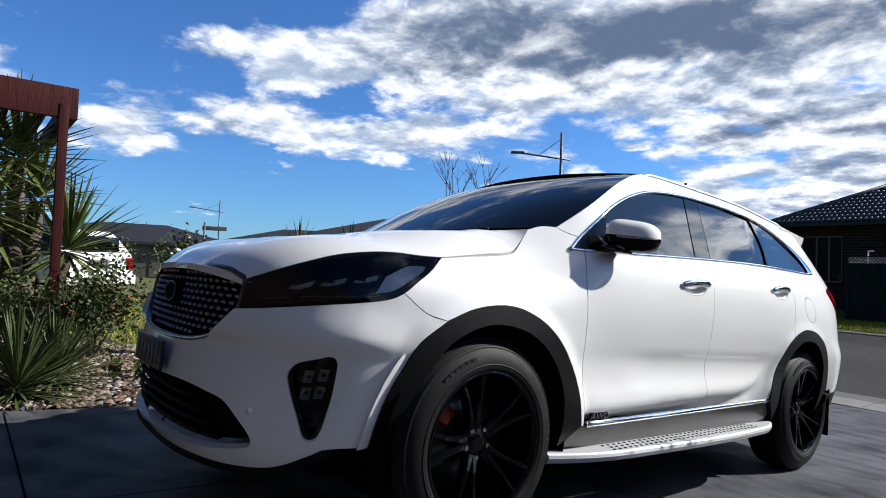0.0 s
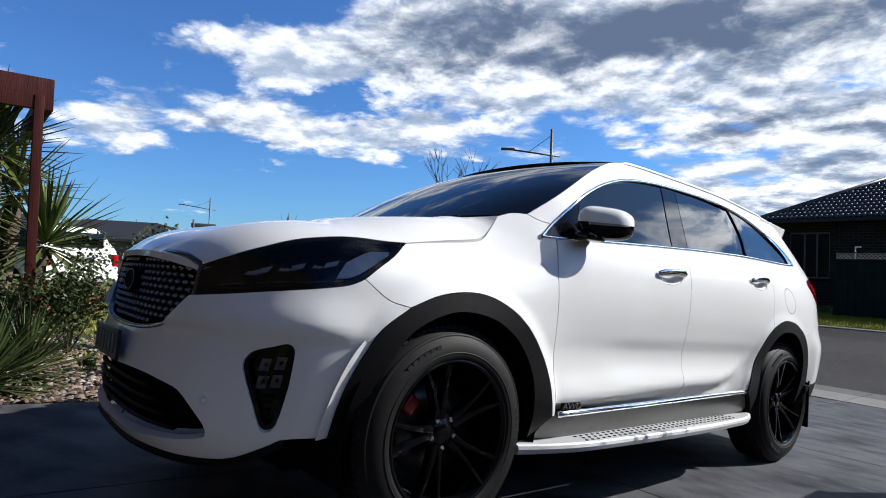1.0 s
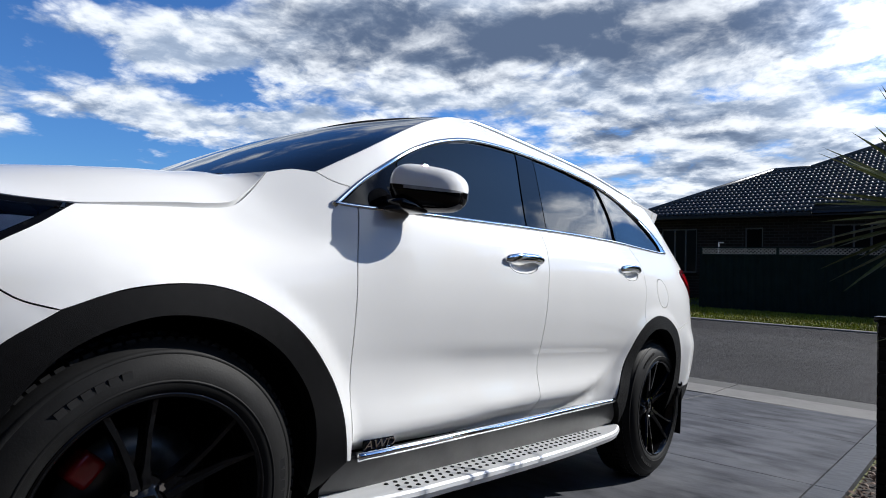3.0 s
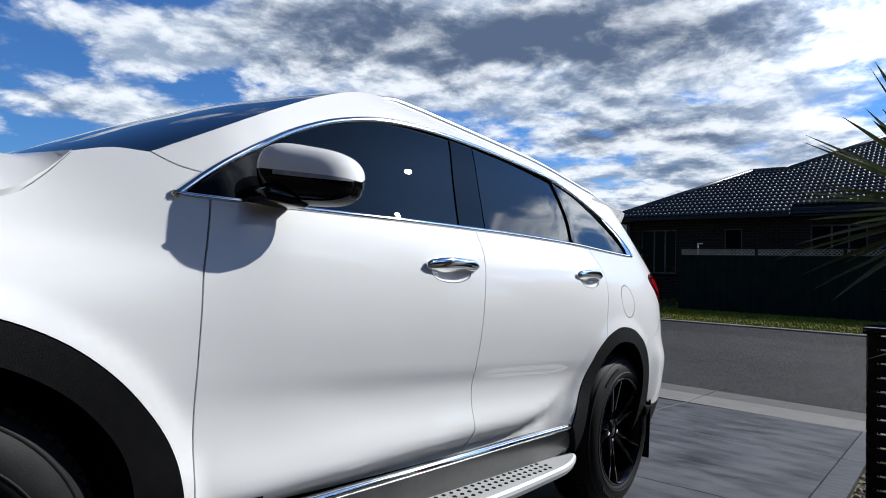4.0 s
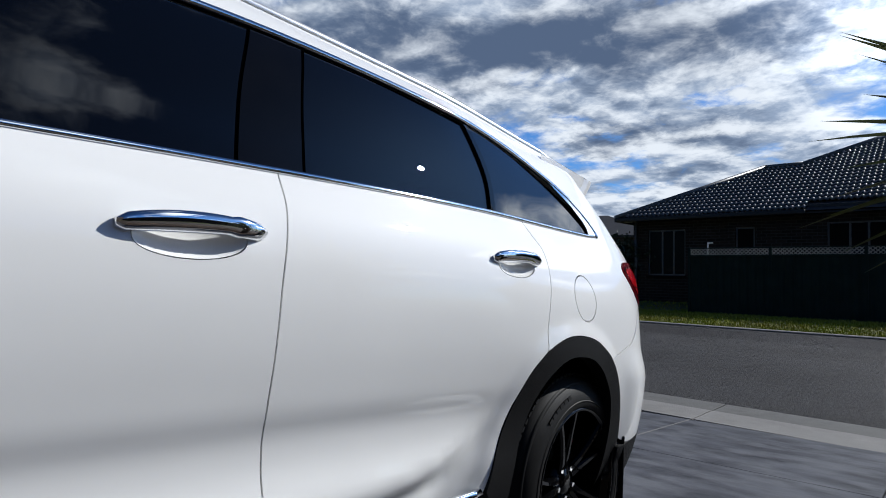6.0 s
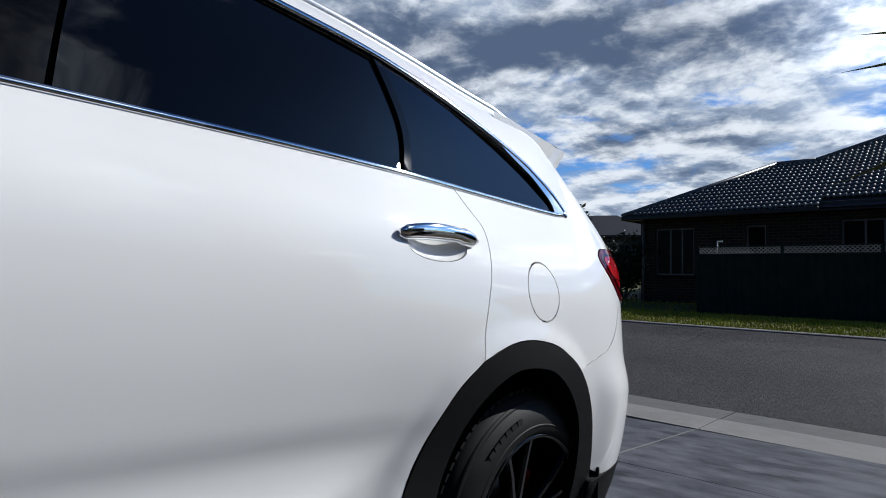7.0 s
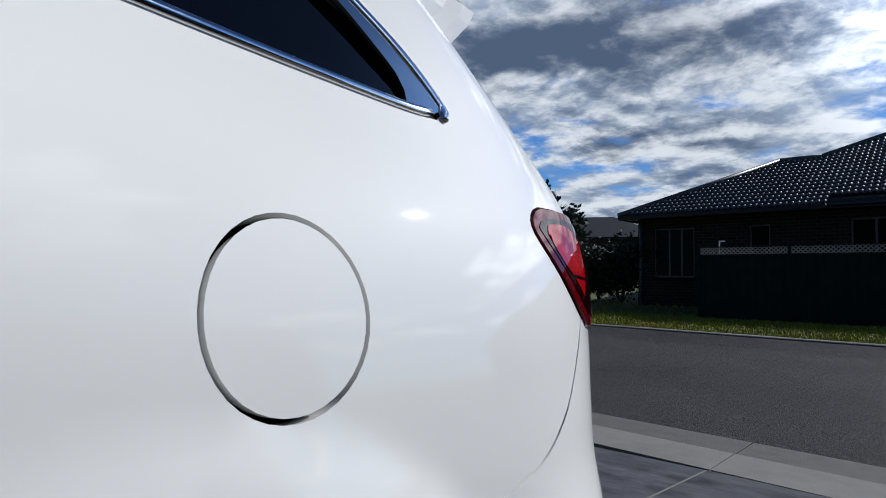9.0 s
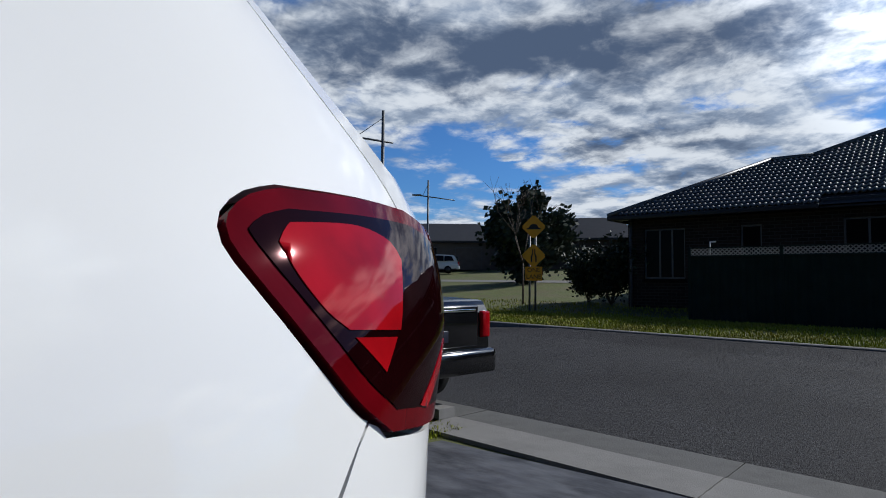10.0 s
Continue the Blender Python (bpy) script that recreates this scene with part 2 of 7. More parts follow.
BARK = mat("bark_chip", (0.10, 0.055, 0.035), 0.85, var=0.4, scale=20, second=(0.2, 0.14, 0.1), second_scale=7)
LEAF = mat("shrub_leaf", (0.032, 0.052, 0.016), 0.5, spec=0.2, var=0.4, scale=5, second=(0.11, 0.13, 0.05), second_scale=3)
YUCCA = mat("yucca_leaf", (0.060, 0.090, 0.022), 0.42, spec=0.3, var=0.3, scale=3, second=(0.16, 0.17, 0.06), second_scale=2)
TREE_LEAF = mat("tree_leaf", (0.016, 0.028, 0.011), 0.6, var=0.4, scale=2, second=(0.030, 0.046, 0.018), second_scale=1.2)
WOOD_TRUNK = mat("trunk_bark", (0.10, 0.075, 0.055), 0.9, var=0.35, scale=12, bump=0.8, bump_scale=25)
RED_TIMBER = mat("red_stained_timber", (0.046, 0.011, 0.009), 0.6, spec=0.12, var=0.25, scale=14, stretch=(1, 1, 0.1), bump=0.2, bump_scale=60)
BRICK = mat("dark_brick", (0.018, 0.012, 0.0095), 0.85, spec=0.15, var=0.25, scale=6, per_object=0.25, bump=0.3, bump_scale=60)
MORTAR = mat("mortar", (0.030, 0.028, 0.027), 0.9, var=0.15, scale=10)
TILE = mat("roof_tile", (0.068, 0.068, 0.070), 0.42, spec=1.0, var=0.2, scale=5)
TILE_FAR = mat("far_roof_tile", (0.022, 0.022, 0.024), 0.6, var=0.2, scale=2)
FASCIA = mat("dark_fascia", (0.014, 0.014, 0.015), 0.5, var=0.2, scale=5)
FENCE = mat("green_steel_fence", (0.016, 0.028, 0.025), 0.6, spec=0.06, var=0.15, scale=3)
LATTICE = mat("lattice_strip", (0.28, 0.27, 0.26), 0.6, var=0.2, scale=9)
FRAME_GREY = mat("window_frame_grey", (0.10, 0.10, 0.10), 0.4, var=0.1, scale=8)
HOUSE_GLASS = mat("house_window_glass", (0.006, 0.007, 0.008), 0.05, spec=0.05)
WALL_FAR = mat("far_rendered_wall", (0.11, 0.09, 0.075), 0.85, var=0.12, scale=2)
WALL_FAR_DARK = mat("far_brick_wall", (0.05, 0.038, 0.032), 0.85, var=0.15, scale=2)
POLE = mat("galvanised_pole", (0.13, 0.135, 0.14), 0.5, metal=0.4, var=0.15, scale=8)
SIGN_YELLOW = mat("yellow_sign", (0.85, 0.36, 0.012), 0.45, var=0.06, scale=5)
SIGN_BLACK = mat("black_sign_paint", (0.012, 0.012, 0.012), 0.5, var=0.1, scale=20)
WHITE_PAINT = mat("white_post_paint", (0.75, 0.75, 0.73), 0.6, var=0.08, scale=10)
CAR_BLACK = mat("black_car_paint", (0.005, 0.005, 0.006), 0.15, coat=0.4, var=0.2, scale=5)
PLATE = mat("number_plate", (0.012, 0.014, 0.03), 0.4, var=0.2, scale=30)
PLATE_MARK = mat("plate_marking", (0.16, 0.16, 0.17), 0.5, var=0.1, scale=30)
FLOWER = mat("rust_foliage", (0.30, 0.07, 0.025), 0.6, var=0.3, scale=9, second=(0.45, 0.2, 0.08), second_scale=6)
WHITE_PETAL = mat("white_petal", (0.75, 0.74, 0.70), 0.6, var=0.08, scale=20)


# ---- mesh helpers ----
def mesh_ob(name, verts, faces, material, parent=None, smooth=True, label=""):
    me = bpy.data.meshes.new(name)
    me.from_pydata([tuple(map(float, v)) for v in verts], [], [tuple(map(int, q)) for q in faces])
    me.materials.append(material)
    me.polygons.foreach_set("use_smooth", [smooth] * len(me.polygons))
    me.update()
    ob = new(name, me)
    ob.parent = parent
    if label:
        ob["label"] = label
    return ob


def part(name, bm, material, parent, label="", smooth=True):
    me = bpy.data.meshes.new(name)
    bmesh.ops.recalc_face_normals(bm, faces=bm.faces)
    bm.to_mesh(me)
    bm.free()
    me.materials.append(material)
    me.polygons.foreach_set("use_smooth", [smooth] * len(me.polygons))
    ob = new(name, me)
    ob.parent = parent
    if label:
        ob["label"] = label
    return ob


def thing(name, label, category, m=None, group="", kind=""):
    ob = new(name)
    if m is not None:
        ob.matrix_basis = m
    ob.empty_display_size = 0.2
    return tagged(ob, label, category, group, kind)


def box(bm, lo, hi, bevel=0.0, m=None):
    """A box between two corners, bevelled, added to bm."""
    lo, hi = Vector(lo), Vector(hi)
    r = bmesh.ops.create_cube(bm, size=1.0, matrix=Matrix.Translation((lo + hi) / 2) @ Matrix.Diagonal((*(hi - lo), 1)))
    vs = r["verts"]
    if bevel:
        es = list({e for v in vs for e in v.link_edges})
        rb = bmesh.ops.bevel(bm, geom=es, offset=bevel, segments=2, affect="EDGES", profile=0.6)
        vs = rb["verts"]
    if m is not None:
        bmesh.ops.transform(bm, matrix=m, verts=list({v for v in vs}))
    return bm


def rod(bm, a, b, r0, r1=None, seg=10):
    a, b = Vector(a), Vector(b)
    d = b - a
    q = d.to_track_quat("Z", "Y").to_matrix().to_4x4()
    bmesh.ops.create_cone(bm, cap_ends=True, segments=seg, radius1=r0, radius2=r0 if r1 is None else r1, depth=d.length,
                          matrix=Matrix.Translation((a + b) / 2) @ q)
    return bm


def curve(xs, ys):
    """A smooth function through the points, Hermite cubic."""
    xs, ys = np.array(xs, float), np.array(ys, float)
    h = np.diff(xs)
    sl = np.diff(ys) / h
    m = np.empty_like(ys)
    m[1:-1] = (sl[:-1] * h[1:] + sl[1:] * h[:-1]) / (h[1:] + h[:-1])
    m[0], m[-1] = sl[0], sl[-1]

    def at(x):
        x = np.clip(np.asarray(x, float), xs[0], xs[-1])
        i = np.clip(np.searchsorted(xs, x, side="right") - 1, 0, len(h) - 1)
        u = (x - xs[i]) / h[i]
        return ((1 + 2 * u) * (1 - u) ** 2 * ys[i] + u * (1 - u) ** 2 * h[i] * m[i]
                + u * u * (3 - 2 * u) * ys[i + 1] + u * u * (u - 1) * h[i] * m[i + 1])
    return at


def smooth_line(pts, step=0.02, closed=False):
    """Catmull-Rom through the points, resampled at about step."""
    p = np.array(pts, float)
    if closed:
        p = np.vstack([p[-1], p, p[0], p[1]])
    else:
        p = np.vstack([2 * p[0] - p[1], p, 2 * p[-1] - p[-2]])
    out = []
    for i in range(1, len(p) - 2):
        n = max(2, int(np.ceil(np.linalg.norm(p[i + 1] - p[i]) / step)))
        for u in np.arange(n) / n:
            a, b, c, d = p[i - 1], p[i], p[i + 1], p[i + 2]
            out.append(0.5 * (2 * b + (c - a) * u + (2 * a - 5 * b + 4 * c - d) * u * u + (3 * b - a - 3 * c + d) * u ** 3))
    if not closed:
        out.append(p[-2])
    return np.array(out)


def ring(*segs, step=0.02):
    """A closed outline out of smooth pieces joined at corners."""
    out = []
    for sg in segs:
        line = smooth_line(sg, step) if len(sg) > 2 else smooth_line([sg[0], (np.array(sg[0]) + np.array(sg[1])) / 2, sg[1]], step)
        if out and np.linalg.norm(out[-1] - line[0]) < 1e-3:
            line = line[1:]
        out.extend(line)
    if np.linalg.norm(out[0] - out[-1]) < 1e-3:
        out.pop()
    return np.array(out)


def inside(poly, pts):
    x, y = pts[:, 0], pts[:, 1]
    res = np.zeros(len(pts), bool)
    a, b = poly, np.roll(poly, -1, axis=0)
    for (x0, y0), (x1, y1) in zip(a, b):
        if y0 == y1:
            continue
        hit = ((y0 > y) != (y1 > y)) & (x < (x1 - x0) * (y - y0) / (y1 - y0) + x0)
        res ^= hit
    return res


def shrink(poly, d):
    """The outline moved inwards by d."""
    a, b = np.roll(poly, 1, axis=0), np.roll(poly, -1, axis=0)
    t = b - a
    t /= np.linalg.norm(t, axis=1)[:, None] + 1e-12
    area = 0.5 * np.sum(poly[:, 0] * np.roll(poly[:, 1], -1) - np.roll(poly[:, 0], -1) * poly[:, 1])
    n = np.stack([-t[:, 1], t[:, 0]], 1) * (1 if area > 0 else -1)
    return poly + n * d


def fill(outline, holes=(), step=0.03):
    """Triangles inside an outline, with an even grid of inner points."""
    from mathutils.geometry import delaunay_2d_cdt
    loops = [outline, *holes]
    lo, hi = outline.min(0), outline.max(0)
    gx, gy = np.meshgrid(np.arange(lo[0] + step / 2, hi[0], step), np.arange(lo[1] + step / 2, hi[1], step))
    g = np.stack([gx.ravel(), gy.ravel()], 1)
    g[:, 0] += np.where(np.round((g[:, 1] - lo[1]) / step).astype(int) % 2, step * 0.25, -step * 0.25)
    g = g[inside(outline, g)]
    for hl in holes:
        g = g[~inside(hl, g)]
    edge_pts = np.vstack(loops)
    if len(g):
        near = np.full(len(g), 9.0)
        for k in range(0, len(edge_pts), 64):
            near = np.minimum(near, np.linalg.norm(g[:, None] - edge_pts[None, k:k + 64], axis=2).min(1))
        g = g[near > step * 0.55]
    pts = np.vstack([edge_pts, g])
    edges, k = [], 0
    for lp in loops:
        edges += [(k + i, k + (i + 1) % len(lp)) for i in range(len(lp))]
        k += len(lp)
    vs, _, fs, *_ = delaunay_2d_cdt([Vector(p) for p in pts], edges, [], 0, 1e-7)
    vs = np.array([tuple(q) for q in vs])
    fs = np.array([q for q in fs if len(q) == 3])
    mid = vs[fs].mean(1)
    keep = inside(outline, mid)
    for hl in holes:
        keep &= ~inside(hl, mid)
    return vs, fs[keep]


def panel(name, to3, outline, material, parent, holes=(), gap=0.0, off=0.0, lip=0.02, step=0.03, side=1, label="", bulge=None):
    """A sheet on a surface to3(u, v, off), with a folded edge all round and side = 1 or -1 for left or right."""
    if gap:
        outline = shrink(outline, gap)
        holes = [shrink(hl, -gap) for hl in holes]
    vs, fs = fill(outline, holes, step)
    offs = off if bulge is None else off + bulge(vs[:, 0], vs[:, 1])
    top = to3(vs[:, 0], vs[:, 1], offs)
    verts, faces = [top], [tuple(q) for q in fs]
    k = len(top)
    for lp in (outline, *holes):
        o1 = off if bulge is None else off + bulge(lp[:, 0], lp[:, 1])
        a, b = to3(lp[:, 0], lp[:, 1], o1), to3(lp[:, 0], lp[:, 1], o1 - lip)
        verts += [a, b]
        n = len(lp)
        faces += [(k + i, k + (i + 1) % n, k + n + (i + 1) % n, k + n + i) for i in range(n)]
        k += 2 * n
    v = np.vstack(verts)
    v[:, 0] *= side
    bm = bmesh.new()
    bv = [bm.verts.new(q) for q in v]
    for q in faces:
        try:
            bm.faces.new([bv[i] for i in q])
        except ValueError:
            pass
    me_parent = parent
    # outward faces by orientation of the sheet
    bm.normal_update()
    ob_faces = list(bm.faces)
    me = bpy.data.meshes.new(name)
    p0, p1, p2 = top[fs[len(fs) // 2]]
    nrm = np.cross(p1 - p0, p2 - p0)
    u0, w0 = vs[fs[len(fs) // 2]].mean(0)
    out = to3(np.array([u0]), np.array([w0]), np.array([0.01])) - to3(np.array([u0]), np.array([w0]), np.array([0.0]))
    flip = (np.dot(nrm, out[0]) < 0) != (side < 0)
    if flip:
        bmesh.ops.reverse_faces(bm, faces=ob_faces[:len(fs)])
    bm.to_mesh(me)
    bm.free()
    me.materials.append(material)
    me.polygons.foreach_set("use_smooth", [True] * len(me.polygons))
    ob = new(name, me)
    ob.parent = me_parent
    if label:
        ob["label"] = label
    return ob


def tube(name, pts, section, material, parent, closed=False, label="", up=(0, 0, 1), smooth=True):
    """A strip with the given cross-section [(across, out)] swept along points; pts rows are (position, out direction)."""
    pos = np.array([p for p, _ in pts])
    out = np.array([o for _, o in pts])
    n, k = len(pos), len(section)
    t = np.roll(pos, -1, 0) - np.roll(pos, 1, 0)
    if not closed:
        t[0], t[-1] = pos[1] - pos[0], pos[-1] - pos[-2]
    t /= np.linalg.norm(t, axis=1)[:, None] + 1e-12
    out = out - (out * t).sum(1)[:, None] * t
    out /= np.linalg.norm(out, axis=1)[:, None] + 1e-12
    ac = np.cross(t, out)
    v = np.concatenate([pos + ac * a + out * o for a, o in section])
    f = []
    for i in range(n if closed else n - 1):
        j = (i + 1) % n
        for c in range(k):
            d = (c + 1) % k
            f.append((c * n + i, c * n + j, d * n + j, d * n + i))
    if not closed:
        f.append(tuple(c * n for c in range(k)))
        f.append(tuple(c * n + n - 1 for c in reversed(range(k))))
    bm = bmesh.new()
    bv = [bm.verts.new(q) for q in v]
    for q in f:
        bm.faces.new([bv[i] for i in q])
    return part(name, bm, material, parent, label, smooth)


def oval(w, h, n=8):
    return [(w / 2 * math.cos(2 * math.pi * i / n), h / 2 * math.sin(2 * math.pi * i / n)) for i in range(n)]


# ---- the shape of the car's body ----
# car frame: x to its left side, y backwards from the front axle, z up from the ground under it
def corner_curve(p):
    """Points of a rounded corner, evenly spaced by the length run."""
    ph = np.linspace(0, math.pi / 2, 1201)
    a, b = np.cos(ph) ** (2 / p), np.sin(ph) ** (2 / p)
    run = np.concatenate([[0], np.cumsum(np.hypot(np.diff(a), np.diff(b)))])
    t = np.linspace(0, 1, 401)
    return t, np.interp(t, run / run[-1], a), np.interp(t, run / run[-1], b)


FT, FA, FB = corner_curve(3.0)
RT, RA, RB = corner_curve(3.5)
YC_F, YC_R, L_F, L_R = 0.10, 2.85, 1.75, 1.30
NOSE, TAIL = YC_F - L_F, YC_R + L_R      # s at the car's middle line, front and rear
front_y = curve([0.1, 0.2, 0.3, 0.42, 0.55, 0.65, 0.75, 0.85, 0.93, 1.0, 1.06, 1.15],
                [-0.74, -0.80, -0.86, -0.885, -0.875, -0.855, -0.85, -0.84, -0.81, -0.74, -0.62, -0.42])
rear_y = curve([0.2, 0.4, 0.5, 0.8, 0.93, 1.0, 1.1, 1.2, 1.33, 1.44, 1.52, 1.64],
               [3.42, 3.525, 3.548, 3.565, 3.57, 3.585, 3.628, 3.635, 3.475, 3.31, 3.20, 3.10])
half_front = curve([0.2, 0.3, 0.4, 0.5, 0.6, 0.7, 0.8, 0.9, 0.95, 1.0, 1.05, 1.1, 1.2, 1.7],
                   [0.78, 0.84, 0.885, 0.91, 0.928, 0.937, 0.935, 0.917, 0.89, 0.845, 0.815, 0.79, 0.76, 0.60])
half_mid = curve([0.2, 0.33, 0.42, 0.5, 0.58, 0.66, 0.74, 0.85, 0.95, 1.03, 1.1, 1.17, 1.2, 1.3, 1.4, 1.5, 1.56, 1.6, 1.64, 1.7],
                 [0.83, 0.895, 0.925, 0.926, 0.914, 0.914, 0.928, 0.943, 0.946, 0.938, 0.918, 0.885, 0.872, 0.836, 0.797, 0.752, 0.718, 0.68, 0.62, 0.50])
half_rear = curve([0.2, 0.4, 0.5, 0.6, 0.7, 0.8, 0.9, 1.0, 1.1, 1.2, 1.26, 1.35, 1.45, 1.55, 1.62, 1.7],
                  [0.82, 0.905, 0.93, 0.945, 0.954, 0.957, 0.949, 0.933, 0.900, 0.852, 0.825, 0.789, 0.744, 0.686, 0.62, 0.50])


def ease(a, b, x):
    u = np.clip((x - a) / (b - a), 0, 1)
    return u * u * (3 - 2 * u)


def body(s, z, off=0.0):
    """A point of the body shell: s runs round the car from the nose along the flank to the tail; off is metres outwards."""
    s, z = np.broadcast_arrays(np.asarray(s, float), np.asarray(z, float))

    def raw(s, z):
        wf, wr = 1 - ease(0.1, 0.7, s), ease(2.1, 2.8, s)
        x0 = half_front(z) * wf + half_mid(z) * (1 - wf - wr) + half_rear(z) * wr
        over = np.where((s < NOSE) | (s > TAIL), -1.0, 1.0)
        s = np.where(s < NOSE, 2 * NOSE - s, np.where(s > TAIL, 2 * TAIL - s, s))
        tf, tr = np.clip((YC_F - s) / L_F, 0, 1), np.clip((s - YC_R) / L_R, 0, 1)
        a = np.where(s < YC_F, np.interp(tf, FT, FA), np.interp(tr, RT, RA)) * over
        b = np.where(s < YC_F, np.interp(tf, FT, FB), np.interp(tr, RT, RB))
        y = np.where(s < YC_F, YC_F - (YC_F - front_y(z)) * b, np.where(s > YC_R, YC_R + (rear_y(z) - YC_R) * b, s))
        return np.stack([x0 * a, y, z], -1)
    p = raw(s, z)
    e = 0.004
    ds, dz = raw(s + e, z) - raw(s - e, z), raw(s, z + e) - raw(s, z - e)
    n = np.cross(ds, dz)
    n /= np.linalg.norm(n, axis=-1)[..., None] + 1e-12
    return p + n * np.asarray(off, float)[..., None] if np.ndim(off) else p + n * off


def s_of(y, z):
    """The flank coordinate of a place y along the car at the height z."""
    y, z = np.asarray(y, float), np.asarray(z, float)
    br = np.clip((y - YC_R) / (rear_y(z) - YC_R), 0, 0.999)
    bf = np.clip((YC_F - y) / (YC_F - front_y(z)), 0, 0.999)
    return np.where(y > YC_R, YC_R + L_R * np.interp(br, RB, RT), np.where(y < YC_F, YC_F - L_F * np.interp(bf, FB, FT), y))


def on_body(pts):
    """(y, z) places of the flank as (s, z)."""
    p = np.array(pts, float)
    return np.stack([s_of(p[:, 0], p[:, 1]), p[:, 1]], 1)


# ---- the car ----
CAR_TILT = 4.12
car = thing("suv_car", "white mid-size SUV with black wheels parked on the sloping driveway", "car", pose(0, 0, 0, -CAR_TILT, -0.14, 0))


def flip(pts, middle):
    """The mirrored half of an outline, in reversed order."""
    p = np.array(pts, float)[::-1].copy()
    p[:, 0] = 2 * middle - p[:, 0]
    return p


def both(make):
    for sd in (1, -1):
        make(sd)


ARCH_F = [(-0.46, 0.376), (-0.448, 0.493), (-0.421, 0.598), (-0.362, 0.712), (-0.257, 0.791), (-0.132, 0.838), (0.013, 0.857),
          (0.137, 0.844), (0.262, 0.791), (0.379, 0.697), (0.469, 0.575), (0.515, 0.41)]
ARCH_F_IN = [(-0.37, 0.33), (-0.355, 0.49), (-0.308, 0.625), (-0.226, 0.722), (-0.09, 0.78), (0.04, 0.788), (0.169, 0.76), (0.293, 0.68),
             (0.385, 0.55), (0.42, 0.33)]
ARCH_R = [(2.186, 0.452), (2.27, 0.62), (2.36, 0.755), (2.46, 0.832), (2.55, 0.862), (2.65, 0.871), (2.77, 0.852), (2.885, 0.790), (2.965, 0.68), (3.02, 0.50)]
ARCH_R_IN = [(2.29, 0.33), (2.305, 0.45), (2.36, 0.60), (2.44, 0.72), (2.55, 0.79), (2.66, 0.803), (2.76, 0.782), (2.85, 0.71), (2.905, 0.60), (2.93, 0.33)]
GAP_F = [(0.512, 1.116), (0.497, 1.008), (0.487, 0.93), (0.493, 0.785), (0.515, 0.563), (0.53, 0.41)]
GAP_B = [(1.495, 1.183), (1.50, 1.12), (1.495, 1.06), (1.484, 0.949), (1.486, 0.80), (1.488, 0.724), (1.499, 0.621), (1.512, 0.42)]
GAP_R = [(2.42, 1.232), (2.468, 1.18), (2.500, 1.145), (2.503, 1.10), (2.496, 1.05), (2.483, 1.0), (2.467, 0.943), (2.455, 0.885), (2.446, 0.825)]
BELT = [(0.438, 1.112), (0.50, 1.112), (0.637, 1.119), (0.902, 1.139), (1.367, 1.174), (1.8, 1.202), (2.221, 1.222), (2.6, 1.233), (2.9, 1.241), (2.985, 1.247)]
ROOFSIDE = [(0.438, 1.112), (0.535, 1.198), (0.653, 1.283), (0.789, 1.364), (0.957, 1.438), (1.168, 1.497), (1.464, 1.531), (1.85, 1.543),
            (2.20, 1.534), (2.42, 1.512), (2.60, 1.476), (2.75, 1.431), (2.87, 1.376), (2.94, 1.330), (2.985, 1.290), (3.003, 1.264), (2.985, 1.247)]
LAMP_TOP = [(-1.041, 0.873), (-0.928, 0.905), (-0.811, 0.943), (-0.698, 0.978), (-0.573, 0.999), (-0.483, 1.005), (-0.382, 1.004), (-0.268, 1.006)]
LAMP_LOW = [(-0.268, 1.006), (-0.319, 0.958), (-0.382, 0.911), (-0.432, 0.87), (-0.483, 0.847), (-0.581, 0.829), (-0.729, 0.809), (-0.893, 0.788), (-1.045, 0.773)]
GRILLE_TOP = [(NOSE, 0.905), (-1.365, 0.908), (-1.17, 0.902), (-1.084, 0.885), (-1.041, 0.873)]
GRILLE_SIDE = [(-1.041, 0.873), (-1.035, 0.835), (-1.045, 0.773), (-1.096, 0.722), (-1.162, 0.68), (-1.303, 0.652), (-1.478, 0.641), (NOSE, 0.639)]
BONNET_SIDE = [(-0.268, 1.006), (-0.05, 1.031), (0.10, 1.047), (0.165, 1.065), (0.215, 1.11), (0.262, 1.172)]
SEAM_BUMPER = [(-0.257, 0.791), (-0.339, 0.812), (-0.432, 0.87)]
INTAKE = [(NOSE, 0.505), (-1.283, 0.513), (-1.076, 0.498), (-0.983, 0.475), (-0.893, 0.408), (-0.862, 0.367), (-0.897, 0.346), (-1.076, 0.323), (-1.369, 0.307), (NOSE, 0.303)]
FOG = [(-0.784, 0.607), (-0.764, 0.626), (-0.702, 0.643), (-0.659, 0.654), (-0.636, 0.642), (-0.628, 0.61), (-0.62, 0.531), (-0.624, 0.452), (-0.635, 0.402),
       (-0.655, 0.387), (-0.682, 0.396), (-0.717, 0.463), (-0.768, 0.545), (-0.788, 0.586)]
BUMPER_LOW = [(-0.46, 0.374), (-0.60, 0.364), (-0.66, 0.334), (-0.78, 0.290), (-0.967, 0.277), (-1.20, 0.278), (NOSE, 0.275)]
SCREEN_SIDE = [(0.40, 1.20), (0.52, 1.275), (0.70, 1.385), (0.88, 1.485), (1.04, 1.555), (1.16, 1.588)]
ROOF_LINE = [(1.16, 1.588), (1.4, 1.607), (1.8, 1.612), (2.3, 1.60), (2.75, 1.575), (3.12, 1.525)]
